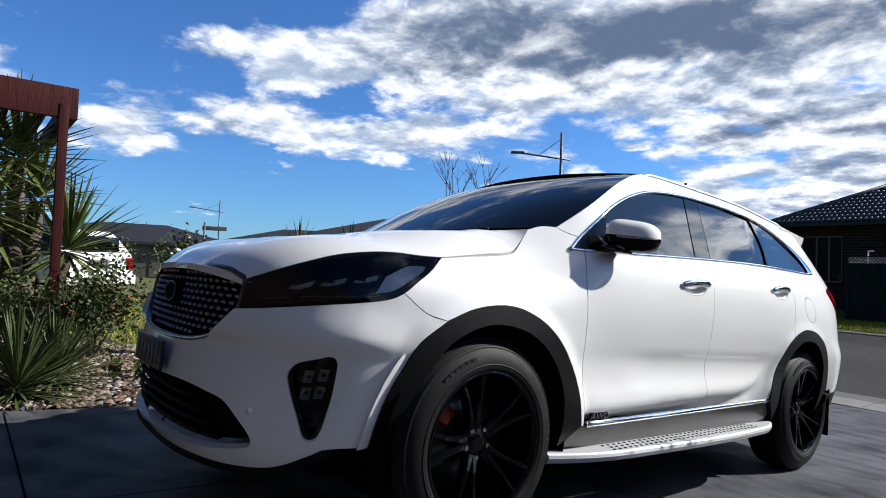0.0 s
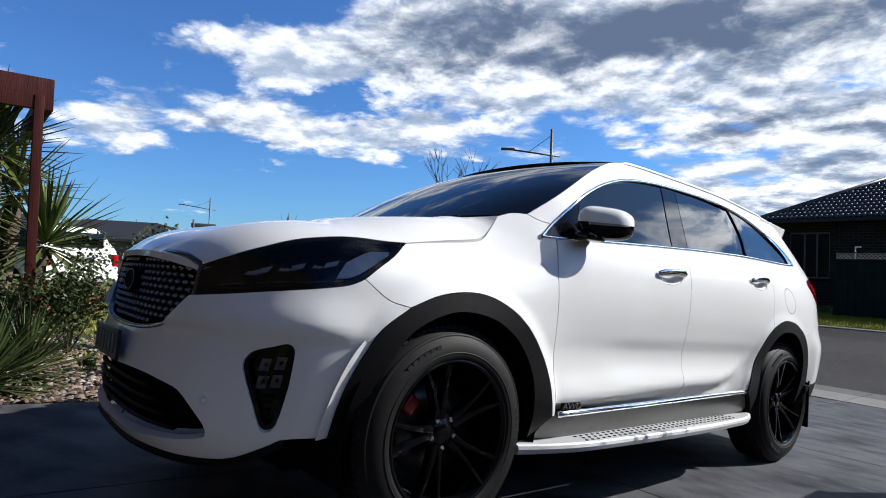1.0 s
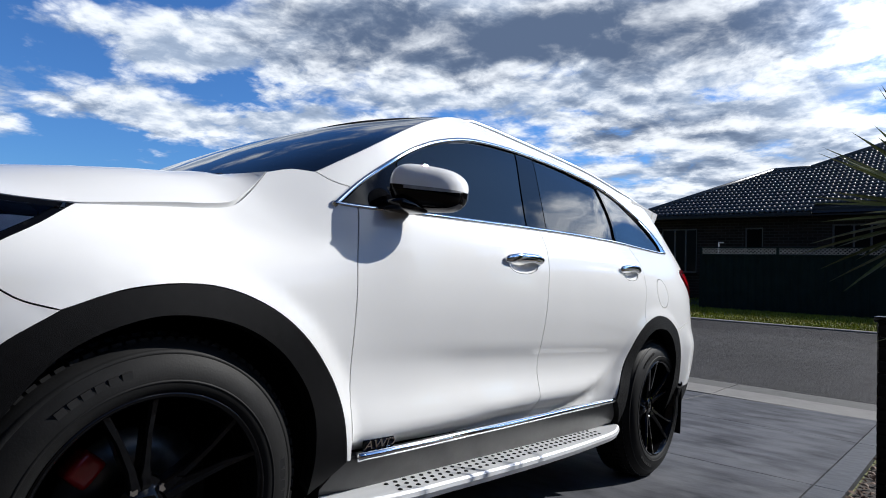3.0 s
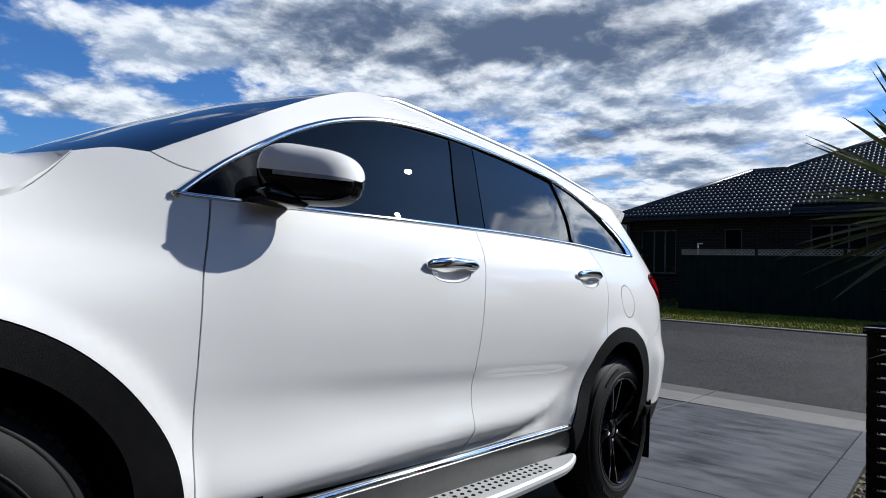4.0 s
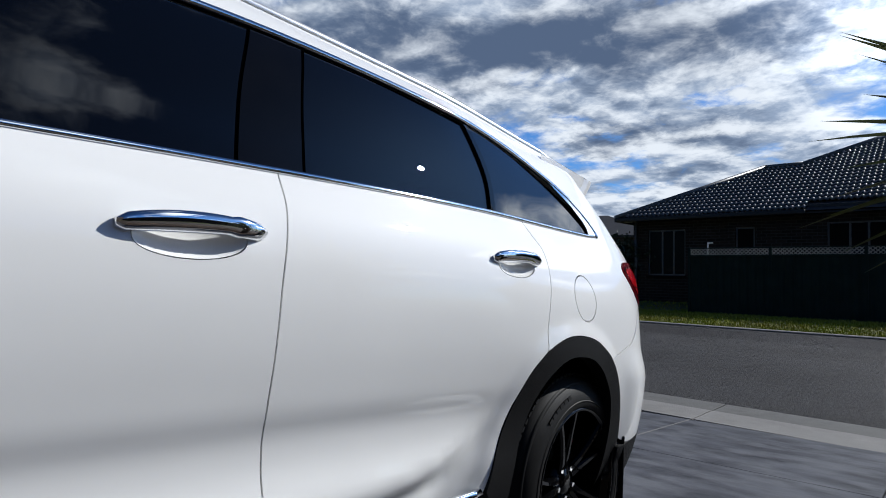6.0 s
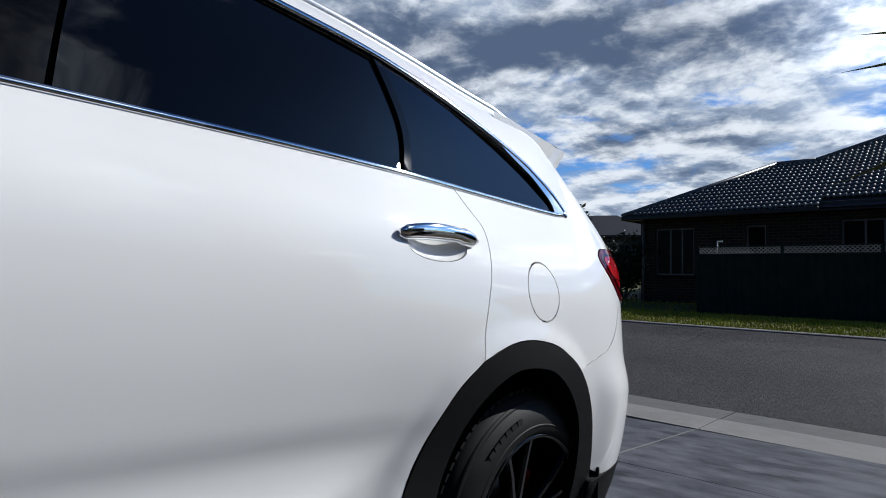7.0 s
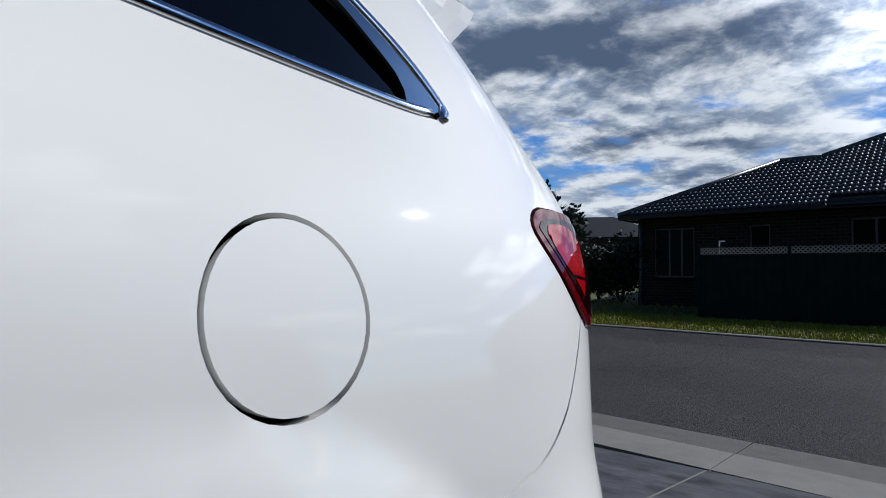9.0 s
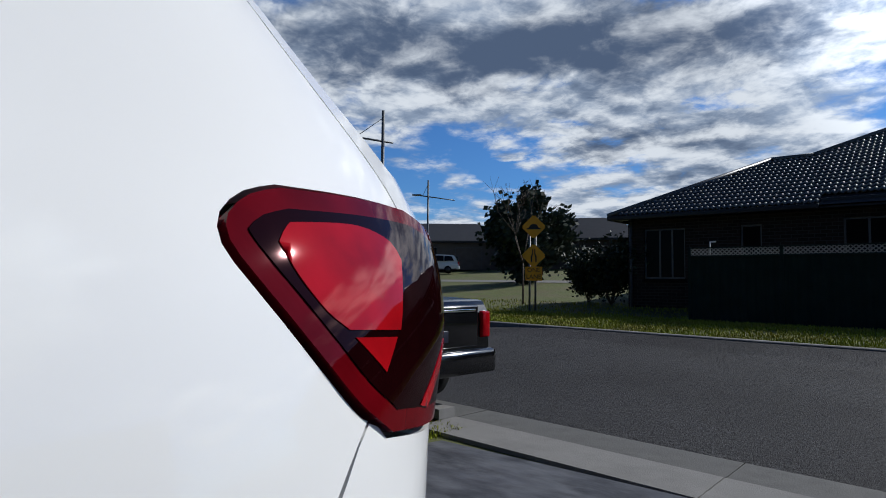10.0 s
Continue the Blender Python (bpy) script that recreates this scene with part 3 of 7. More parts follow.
TAIL_FRONT = [(3.285, 1.000), (3.238, 1.024), (3.198, 1.054), (3.168, 1.080), (3.145, 1.102), (3.128, 1.122), (3.128, 1.140), (3.146, 1.157), (3.172, 1.167)]
TAIL_TOP = [(3.172, 1.167), (3.25, 1.176), (3.338, 1.183)]
BUMPER_REAR = [(2.885, 0.790), (2.95, 0.806), (3.03, 0.828), (3.095, 0.848), (3.165, 0.895), (3.210, 0.950), (3.232, 0.980), (3.258, 1.013), (3.285, 1.000)]
CAP = [(2.724 + 0.077 * math.cos(a) + 0.004 * math.sin(a), 0.999 + 0.079 * math.sin(a)) for a in np.linspace(0, 2 * math.pi, 20)[:-1]]


def cup(cy, cz, ry, rz, depth):
    """A soft hollow behind a door handle."""
    return lambda s, z: -depth * np.clip(1 - ((s - cy) / ry) ** 2 - ((z - cz) / rz) ** 2, 0, 1) ** 0.7


tail_s, tail_top = np.array(TAIL_FRONT), np.array(TAIL_TOP)
TAIL_END = 3.98
bump_s = np.array(BUMPER_REAR)
gate_side = np.array([(3.338, 1.183), (3.315, 1.25), (3.305, 1.36), (3.295, 1.45), (3.27, 1.53)])


CREASE = curve([0.5, 0.84, 1.12, 1.53, 1.9, 2.04, 2.13, 2.25], [0.462, 0.476, 0.492, 0.512, 0.532, 0.564, 0.605, 0.70])


def run_dist(line, s, z):
    """Distance of places (s, z) from a line."""
    ln = smooth_line(line, 0.02)
    d = np.full(np.shape(s), 9.0)
    for a, b in zip(ln, ln[1:]):
        t = b - a
        u = np.clip(((s - a[0]) * t[0] + (z - a[1]) * t[1]) / (t @ t), 0, 1)
        d = np.minimum(d, np.hypot(s - a[0] - u * t[0], z - a[1] - u * t[1]))
    return d


def flare(s, z):
    """The sheet turns out towards the wheel openings."""
    return 0.011 * ease(0.055, 0.0, np.minimum(run_dist(ARCH_F, s, z), run_dist(ARCH_R, s, z)))


def door_form(s, z):
    """The hollow swept along the lower doors and the tuck towards the sill under a crease."""
    run = ease(0.70, 1.05, s) * ease(2.40, 2.05, s)
    hollow = -0.0075 * run * ease(0.725, 0.655, z) * ease(0.535, 0.62, z)
    return hollow - np.minimum(0.80 * np.maximum(CREASE(s) - z, 0.0), 0.050) * ease(2.26, 2.02, s) + flare(s, z)


SILL_GREY = mat("grey_sill_plastic", (0.035, 0.035, 0.036), 0.5, spec=0.25, var=0.12, scale=30, bump=0.05, bump_scale=400)


def cup_ring(cy, cz):
    a = np.linspace(0, 2 * math.pi, 41)[:-1]
    return np.stack([cy + 0.100 * np.cos(a), cz + 0.036 * np.sign(np.sin(a)) * np.abs(np.sin(a)) ** 0.85 + 0.05 * 0.1 * np.cos(a)], -1)


def handle_cup(cy, cz, parent, sd):
    """The hollow behind a door handle."""
    dish = lambda s, z: -0.021 * np.clip(1 - ((s - cy) / 0.100) ** 2 - ((z - cz) / 0.036) ** 2, 0, 1) ** 0.6
    panel("handle_cup", body, cup_ring(cy, cz), PAINT, parent, side=sd, bulge=dish, step=0.009, lip=0.01)


def flank(sd):
    front_cut = [(0.262, 1.172), (0.33, 1.195), (0.40, 1.20)]
    fender = ring(BONNET_SIDE, front_cut, [(0.40, 1.20), (0.45, 1.18), (0.505, 1.172)], [(0.505, 1.172), (0.438, 1.112)], [(0.438, 1.112), (0.47, 1.112), (0.512, 1.113)], GAP_F,
                  ARCH_F[::-1][:8], SEAM_BUMPER, LAMP_LOW[:4][::-1], step=0.02)
    panel("front_fender", body, fender, PAINT, car, gap=0.002, side=sd, step=0.022, bulge=flare)
    door = ring(GAP_F[::-1], BELT[1:5], [BELT[4], GAP_B[0]], GAP_B, [GAP_B[-1], (1.0, 0.41), GAP_F[-1]], step=0.02)
    fd = panel("front_door", body, door, PAINT, car, gap=0.002, side=sd, holes=[cup_ring(1.306, 1.026)], step=0.02, bulge=door_form)
    handle_cup(1.306, 1.026, fd, sd)
    door2 = ring(GAP_B[::-1], [GAP_B[0], BELT[5], BELT[6], GAP_R[0]], GAP_R, [GAP_R[-1], (2.36, 0.755), (2.27, 0.62), (2.19, 0.452), (2.18, 0.44)],
                 [(2.18, 0.44), (1.85, 0.435), GAP_B[-1]], step=0.02)
    rd = panel("rear_door", body, door2, PAINT, car, gap=0.002, side=sd, holes=[cup_ring(2.305, 1.075)], step=0.02, bulge=door_form)
    handle_cup(2.305, 1.075, rd, sd)
    quarter = ring([(0.40, 1.20), (0.45, 1.18), (0.505, 1.172)], ROOFSIDE[1:], on_body(BELT[::-1][:4]), [on_body(BELT[::-1][:4])[-1], GAP_R[0]], GAP_R,
                   [GAP_R[-1], (2.55, 0.862), (2.65, 0.871), (2.77, 0.852), (2.885, 0.790)], bump_s[:-1], np.vstack([bump_s[-2:-1], tail_s[1:]]), tail_top,
                   gate_side, np.vstack([gate_side[-1:], on_body(ROOF_LINE[::-1])[1:]]), SCREEN_SIDE[::-1], step=0.02)
    qp = panel("quarter_panel", body, quarter, PAINT, car, gap=0.002, side=sd, step=0.02, holes=[smooth_line(CAP, 0.015, True)], bulge=flare)
    panel("fuel_cap", body, smooth_line(CAP, 0.015, True), PAINT, qp, gap=0.0028, side=sd, step=0.02, lip=0.012)
    # glass, set a little below the frame
    gf = ring([(0.66, 1.126), *BELT[3:4], (1.402, 1.181)], [(1.402, 1.181), (1.43, 1.35), (1.478, 1.515)], ROOFSIDE[2:7][::-1] and [(1.478, 1.515), (1.168, 1.484), (0.957, 1.424), (0.789, 1.35), (0.70, 1.295)], [(0.70, 1.295), (0.66, 1.126)])
    panel("front_window", body, gf, GLASS, fd, off=-0.006, side=sd, lip=0.004, label="dark tinted window glass")
    tri = ring([(0.47, 1.124), (0.55, 1.126), (0.652, 1.128)], [(0.652, 1.128), (0.692, 1.292)], [(0.692, 1.292), (0.653, 1.268), (0.55, 1.195), (0.47, 1.124)])
    panel("mirror_sail", body, tri, GLOSS_BLACK, fd, off=-0.003, side=sd, lip=0.01)
    pb = ring([(1.41, 1.181), (1.562, 1.195)], [(1.562, 1.195), (1.585, 1.36), (1.622, 1.52)], [(1.622, 1.52), (1.486, 1.515)], [(1.486, 1.515), (1.438, 1.35), (1.41, 1.181)])
    panel("b_pillar", body, pb, GLOSS_BLACK, car, off=-0.004, side=sd, lip=0.01)
    gr = ring([(1.572, 1.196), (1.9, 1.215), (2.245, 1.234)], [(2.245, 1.234), (2.262, 1.35), (2.225, 1.50)], [(2.225, 1.50), (1.9, 1.519), (1.632, 1.52)], [(1.632, 1.52), (1.594, 1.36), (1.572, 1.196)])
    panel("rear_window", body, gr, GLASS, rd, off=-0.006, side=sd, lip=0.004, label="dark tinted window glass")
    pc = ring([(2.251, 1.234), (2.275, 1.236)], [(2.275, 1.236), (2.292, 1.36), (2.258, 1.505)], [(2.258, 1.505), (2.231, 1.508)], [(2.231, 1.508), (2.268, 1.35), (2.251, 1.234)])
    panel("c_pillar", body, pc, GLOSS_BLACK, car, off=0.002, side=sd, lip=0.012)
    gq = ring([(2.281, 1.235), (2.6, 1.242), (2.922, 1.250)], [(2.922, 1.250), (2.918, 1.268), (2.84, 1.320), (2.75, 1.372), (2.64, 1.420), (2.48, 1.474), (2.264, 1.512)], [(2.264, 1.512), (2.298, 1.36), (2.281, 1.237)])
    panel("quarter_glass", body, gq, GLASS, qp, off=-0.005, side=sd, lip=0.004, label="dark tinted quarter glass")
    # near-black sheet fills the window opening; its colour stands in for cabin shade
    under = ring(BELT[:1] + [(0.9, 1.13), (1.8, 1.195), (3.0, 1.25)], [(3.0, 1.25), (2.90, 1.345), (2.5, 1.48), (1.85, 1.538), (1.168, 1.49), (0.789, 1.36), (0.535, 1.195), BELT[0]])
    panel("window_shade_sheet", body, on_body(under), DARK, car, off=-0.016, side=sd, lip=0.01)
    # bright surround of the windows
    def bright(line, w, name):
        ln = smooth_line(on_body(line), 0.02)
        p, q = body(ln[:, 0], ln[:, 1], 0.0), body(ln[:, 0], ln[:, 1], 0.01)
        p[:, 0] *= sd
        q[:, 0] *= sd
        tube(name, [(a, (b - a) / 0.01) for a, b in zip(p, q)], [(-w / 2, -0.008), (-w / 2, 0.003), (-w / 4, 0.006), (w / 4, 0.006), (w / 2, 0.003), (w / 2, -0.008)], CHROME, car)
    bright([(y, z + 0.003) for y, z in BELT[:-1] + [(2.972, 1.247)]], 0.012, "belt_moulding")
    bright([(y, z - 0.006) for y, z in ROOFSIDE[:-1] + [(2.994, 1.257)]], 0.016, "window_moulding")
    panel("chrome_corner", body, ring([(2.930, 1.249), (2.955, 1.249), (2.984, 1.252)], [(2.984, 1.252), (2.998, 1.264), (2.978, 1.290), (2.93, 1.332), (2.86, 1.374), (2.74, 1.428)], [(2.74, 1.428), (2.75, 1.408), (2.86, 1.346), (2.93, 1.286), (2.930, 1.249)]), CHROME, qp, side=sd, lip=0.008, step=0.012, off=0.003)
    # black arch cladding and sill
    panel("front_arch_trim", body, ring(ARCH_F, [ARCH_F[-1], ARCH_F_IN[-1]], ARCH_F_IN[::-1], [ARCH_F_IN[0], ARCH_F[0]]), BLACK_PLASTIC, car, side=sd, off=0.012, lip=0.05, gap=0.001)
    rin = np.array(ARCH_R_IN)
    rout = np.array(ARCH_R)
    panel("rear_arch_trim", body, ring(rout, [rout[-1], rin[-1]], rin[::-1], [rin[0], rout[0]]), BLACK_PLASTIC, car, side=sd, off=0.012, lip=0.05, gap=0.001)
    sill = ring([(0.515, 0.41), (1.0, 0.41), (1.512, 0.42), (1.85, 0.435), (2.18, 0.44)], [(2.18, 0.44), (2.29, 0.30)], [(2.29, 0.30), (1.4, 0.285), (0.44, 0.27)], [(0.44, 0.27), (0.515, 0.41)])
    panel("sill_cladding", body, sill, SILL_GREY, car, side=sd, off=-0.006, lip=0.03, gap=0.001)
    ln = smooth_line([(0.555, 0.412), (0.8, 0.418), (1.3, 0.431), (1.8, 0.445), (2.165, 0.452)], 0.03)
    p, q = body(ln[:, 0], ln[:, 1], 0.004), body(ln[:, 0], ln[:, 1], 0.014)
    p[:, 0] *= sd
    q[:, 0] *= sd
    tube("sill_moulding", [(a, (b - a) / 0.01) for a, b in zip(p, q)], [(-0.012, -0.01), (-0.014, 0.004), (-0.002, 0.013), (0.010, 0.006), (0.012, -0.01)], CHROME, car)
    # inner structure behind gaps and openings, coloured near-black to give them their shade
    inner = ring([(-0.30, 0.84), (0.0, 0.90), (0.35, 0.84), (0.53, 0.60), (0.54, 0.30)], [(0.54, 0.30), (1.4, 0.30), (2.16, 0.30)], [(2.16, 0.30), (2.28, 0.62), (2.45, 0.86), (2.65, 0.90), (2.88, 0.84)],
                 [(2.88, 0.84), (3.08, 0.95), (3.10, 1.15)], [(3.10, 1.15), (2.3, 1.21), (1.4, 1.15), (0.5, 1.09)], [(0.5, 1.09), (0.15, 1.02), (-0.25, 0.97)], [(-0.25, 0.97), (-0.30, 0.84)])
    panel("gap_shade_shell", body, on_body(inner), DARK, car, side=sd, off=-0.06, lip=0.01, step=0.06)


both(flank)

# front end: one bumper across the nose
bumper = ring(SEAM_BUMPER, LAMP_LOW[3:], GRILLE_SIDE[2:], flip(GRILLE_SIDE[2:], NOSE), flip(LAMP_LOW[3:], NOSE), flip(SEAM_BUMPER, NOSE), flip(ARCH_F[:5], NOSE), flip(BUMPER_LOW, NOSE), BUMPER_LOW[::-1], ARCH_F[:5])
intake_ring = ring(INTAKE, flip(INTAKE, NOSE))
fog_l = smooth_line(FOG, 0.012, True)
fog_r = flip(fog_l, NOSE)
# a soft fold runs across the bumper above the lower intake and into the fog lamp pockets
def bumper_form(s, z):
    sym = np.where(s < NOSE, 2 * NOSE - s, s)
    fold = 0.026 * ease(0.668, 0.692, z) * ease(0.84, 0.70, z) * ease(-0.35, -0.6, sym)
    pocket = -0.009 * ease(0.665, 0.63, z) * ease(-0.56, -0.64, sym) * ease(-0.95, -0.80, sym) * ease(0.36, 0.42, z)
    edge = run_dist(ARCH_F[:6], sym, z)
    return fold + pocket + 0.011 * ease(0.055, 0.0, edge) * ease(0.60, 0.74, z)
front_bumper = panel("front_bumper", body, bumper, PAINT, car, holes=[intake_ring, fog_l, fog_r], gap=0.0015, bulge=bumper_form, step=0.022, lip=0.03)
def arch_flange(sd):
    """The folded edge of the bumper along the wheel opening, turned to the side."""
    arch = np.array([(-0.46, 0.376), (-0.452, 0.46), (-0.437, 0.545), (-0.408, 0.63), (-0.362, 0.712)])
    away = shrink(np.vstack([arch, [(0.2, 0.7), (0.2, 0.376)]]), -0.034)[:5]
    away[0], away[-1] = (-0.498, 0.374), (-0.372, 0.728)
    rise = lambda s, z: 0.003 + 0.010 * ease(0.735, 0.62, z) * np.minimum(run_dist(arch, s, z) / 0.034, 1.0)
    panel("arch_flange", body, ring(arch, [arch[-1], away[-1]], away[::-1], [away[0], arch[0]], step=0.012), PAINT, front_bumper, side=sd, bulge=rise, lip=0.026, step=0.012)


both(arch_flange)
panel("lower_intake", body, intake_ring, DARK, front_bumper, off=-0.06, lip=0.005, step=0.04)
for k, zz in enumerate((0.345, 0.385, 0.425, 0.465)):
    w = 0.62 - 0.06 * k
    ln = np.array([(NOSE + u, zz) for u in np.linspace(-w, w, 21)])
    p, q = body(ln[:, 0], ln[:, 1], -0.03), body(ln[:, 0], ln[:, 1], -0.02)
    tube("intake_slat", [(a, (b - a) / 0.01) for a, b in zip(p, q)], [(-0.006, -0.012), (-0.006, 0.004), (0.006, 0.004), (0.006, -0.012)], BLACK_PLASTIC, front_bumper)
lip_line = smooth_line(np.vstack([BUMPER_LOW[1:], flip(BUMPER_LOW[1:], NOSE)[1:]]), 0.04)
p, q = body(lip_line[:, 0], lip_line[:, 1] - 0.006, 0.0), body(lip_line[:, 0], lip_line[:, 1] - 0.006, 0.01)
tube("bumper_lip", [(a, (b - a) / 0.01) for a, b in zip(p, q)], [(-0.012, -0.03), (-0.012, 0.010), (0.004, 0.012), (0.010, 0.0), (0.010, -0.03)], BLACK_PLASTIC, front_bumper)


LAMP_GREY = mat("smoked_reflector", (0.10, 0.10, 0.105), 0.25, metal=0.4, var=0.2, scale=40)


def fog_lamp(sd):
    holder = panel("fog_lamp", body, smooth_line(FOG, 0.012, True), GLOSS_BLACK, front_bumper, off=-0.045, lip=0.004, step=0.03, side=sd, label="black pocket with four-cell fog lamp")
    fold = panel("fog_surround", body, ring(smooth_line(FOG, 0.012, True)), GLOSS_BLACK, front_bumper, off=-0.018, lip=0.03, step=0.02, side=sd, holes=[shrink(smooth_line(FOG, 0.012, True), 0.014)])
    for i, (cs, cz) in enumerate(((-0.72, 0.585), (-0.668, 0.592), (-0.712, 0.53), (-0.664, 0.535))):
        cell = ring([(cs - 0.018, cz - 0.02), (cs + 0.018, cz - 0.02)], [(cs + 0.018, cz - 0.02), (cs + 0.018, cz + 0.02)], [(cs + 0.018, cz + 0.02), (cs - 0.018, cz + 0.02)], [(cs - 0.018, cz + 0.02), (cs - 0.018, cz - 0.02)], step=0.012)
        c = panel("fog_cell", body, cell, LAMP_GREY, holder, off=-0.036, lip=0.01, step=0.012, side=sd, bulge=lambda s, z, a=cs, b=cz: -0.012 * np.clip(1 - ((s - a) / 0.018) ** 2, 0, 1) * np.clip(1 - ((z - b) / 0.02) ** 2, 0, 1))
    for cz in (0.475, 0.43):
        cell = ring([(-0.70, cz - 0.012), (-0.66, cz - 0.012)], [(-0.66, cz - 0.012), (-0.66, cz + 0.012)], [(-0.66, cz + 0.012), (-0.70, cz + 0.012)], [(-0.70, cz + 0.012), (-0.70, cz - 0.012)], step=0.012)
        panel("fog_trim", body, cell, BLACK_PLASTIC, holder, off=-0.034, lip=0.012, step=0.012, side=sd)


both(fog_lamp)

CELL_CHROME = mat("satin_grille_metal", (0.42, 0.41, 0.41), 0.22, metal=1.0, var=0.2, scale=40)
DARK_CHROME = mat("dark_chrome", (0.10, 0.10, 0.105), 0.22, metal=1.0, var=0.2, scale=40)
# grille: dark panel, rows of raised diamond cells, bright frame
grille_ring = ring(GRILLE_TOP, GRILLE_SIDE, flip(GRILLE_SIDE, NOSE), flip(GRILLE_TOP, NOSE))
grille = panel("grille", body, grille_ring, DARK, car, off=-0.035, lip=0.004, step=0.05, label="black grille with bright diamond cells")
gl = smooth_line(grille_ring, 0.03, True)
p, q = body(gl[:, 0], gl[:, 1], -0.004), body(gl[:, 0], gl[:, 1], 0.006)
tube("grille_frame", [(a, (b - a) / 0.01) for a, b in zip(p, q)], [(-0.009, -0.03), (-0.009, 0.003), (0.0, 0.007), (0.009, 0.003), (0.009, -0.03)], DARK_CHROME, grille, closed=True)
low = gl[gl[:, 1] < 0.70]
low = low[np.argsort(low[:, 0])]
p, q = body(low[:, 0], low[:, 1], 0.004), body(low[:, 0], low[:, 1], 0.014)
tube("grille_lower_trim", [(a, (b - a) / 0.01) for a, b in zip(p, q)], oval(0.007, 0.006, 8), CHROME, grille, label="chrome strip under the grille")
cell_mesh = None
for r in range(11):
    for c in range(-13, 14):
        gs, gz = NOSE + (c + (r % 2) * 0.5) * 0.052, 0.668 + r * 0.0240
        if not inside(shrink(grille_ring, 0.022), np.array([(gs, gz)]))[0] or (abs(gs - NOSE) < 0.085 and abs(gz - 0.80) < 0.045):
            continue
        o, px, pz, pn = (body(np.array([gs + a]), np.array([gz + b]), np.array([d]))[0] for a, b, d in ((0, 0, -0.02), (0.01, 0, -0.02), (0, 0.01, -0.02), (0, 0, -0.01)))
        ex, ez, en = (Vector(px - o) * 100).normalized(), (Vector(pz - o) * 100).normalized(), (Vector(pn - o) * 100).normalized()
        if cell_mesh is None:
            cell_mesh = bpy.data.meshes.new("grille_cell")
            hexa = [(-0.018, 0, 0), (-0.007, -0.0075, 0), (0.007, -0.0075, 0), (0.018, 0, 0), (0.007, 0.0075, 0), (-0.007, 0.0075, 0)]
            cv = hexa + [(x * 0.75, y * 0.6, 0.0045) for x, y, _ in hexa] + [(x * 0.5, y * 0.3, 0.002) for x, y, _ in hexa]
            cf = [(i, (i + 1) % 6, 6 + (i + 1) % 6, 6 + i) for i in range(6)] + [(6 + i, 6 + (i + 1) % 6, 12 + (i + 1) % 6, 12 + i) for i in range(6)] + [tuple(range(12, 18))]
            cell_mesh.from_pydata(cv, [], cf)
            cell_mesh.materials.append(CELL_CHROME)
        ob = new("grille_cell", cell_mesh)
        ob.parent = grille
        mrot = Matrix((ex, ez, en)).transposed().to_4x4()
        ob.matrix_basis = Matrix.Translation(o) @ mrot
em = np.array([(NOSE + 0.075 * math.cos(a), 0.80 + 0.036 * math.sin(a)) for a in np.linspace(0, 2 * math.pi, 33)[:-1]])
panel("emblem", body, em, DARK, grille, off=0.004, lip=0.03, step=0.02, label="oval maker's badge")
p, q = body(em[:, 0], em[:, 1], 0.005), body(em[:, 0], em[:, 1], 0.015)
tube("emblem_rim", [(a, (b - a) / 0.01) for a, b in zip(p, q)], oval(0.006, 0.005, 6), DARK_CHROME, grille, closed=True)
plate = part("number_plate", box(bmesh.new(), (-0.186, -0.905, 0.52), (0.186, -0.893, 0.625), 0.004), PLATE, front_bumper, "dark number plate with pale marks")
for i in range(6):
    x0 = -0.155 + i * 0.054
    part("plate_mark", box(bmesh.new(), (x0, -0.909, 0.54), (x0 + 0.03, -0.9045, 0.605)), PLATE_MARK, plate)
for sx in (-0.56, 0.56):
    o = body(np.array([-0.885]), np.array([0.465]), np.array([0.0]))[0]
    n = Vector(body(np.array([-0.885]), np.array([0.465]), np.array([0.01]))[0] - o).normalized()
    a = Vector(o)
    if sx < 0:
        a.x, n.x = -a.x, -n.x
    part("parking_sensor", rod(bmesh.new(), a - n * 0.02, a + n * 0.003, 0.011, 0.010, 16), PAINT, front_bumper)


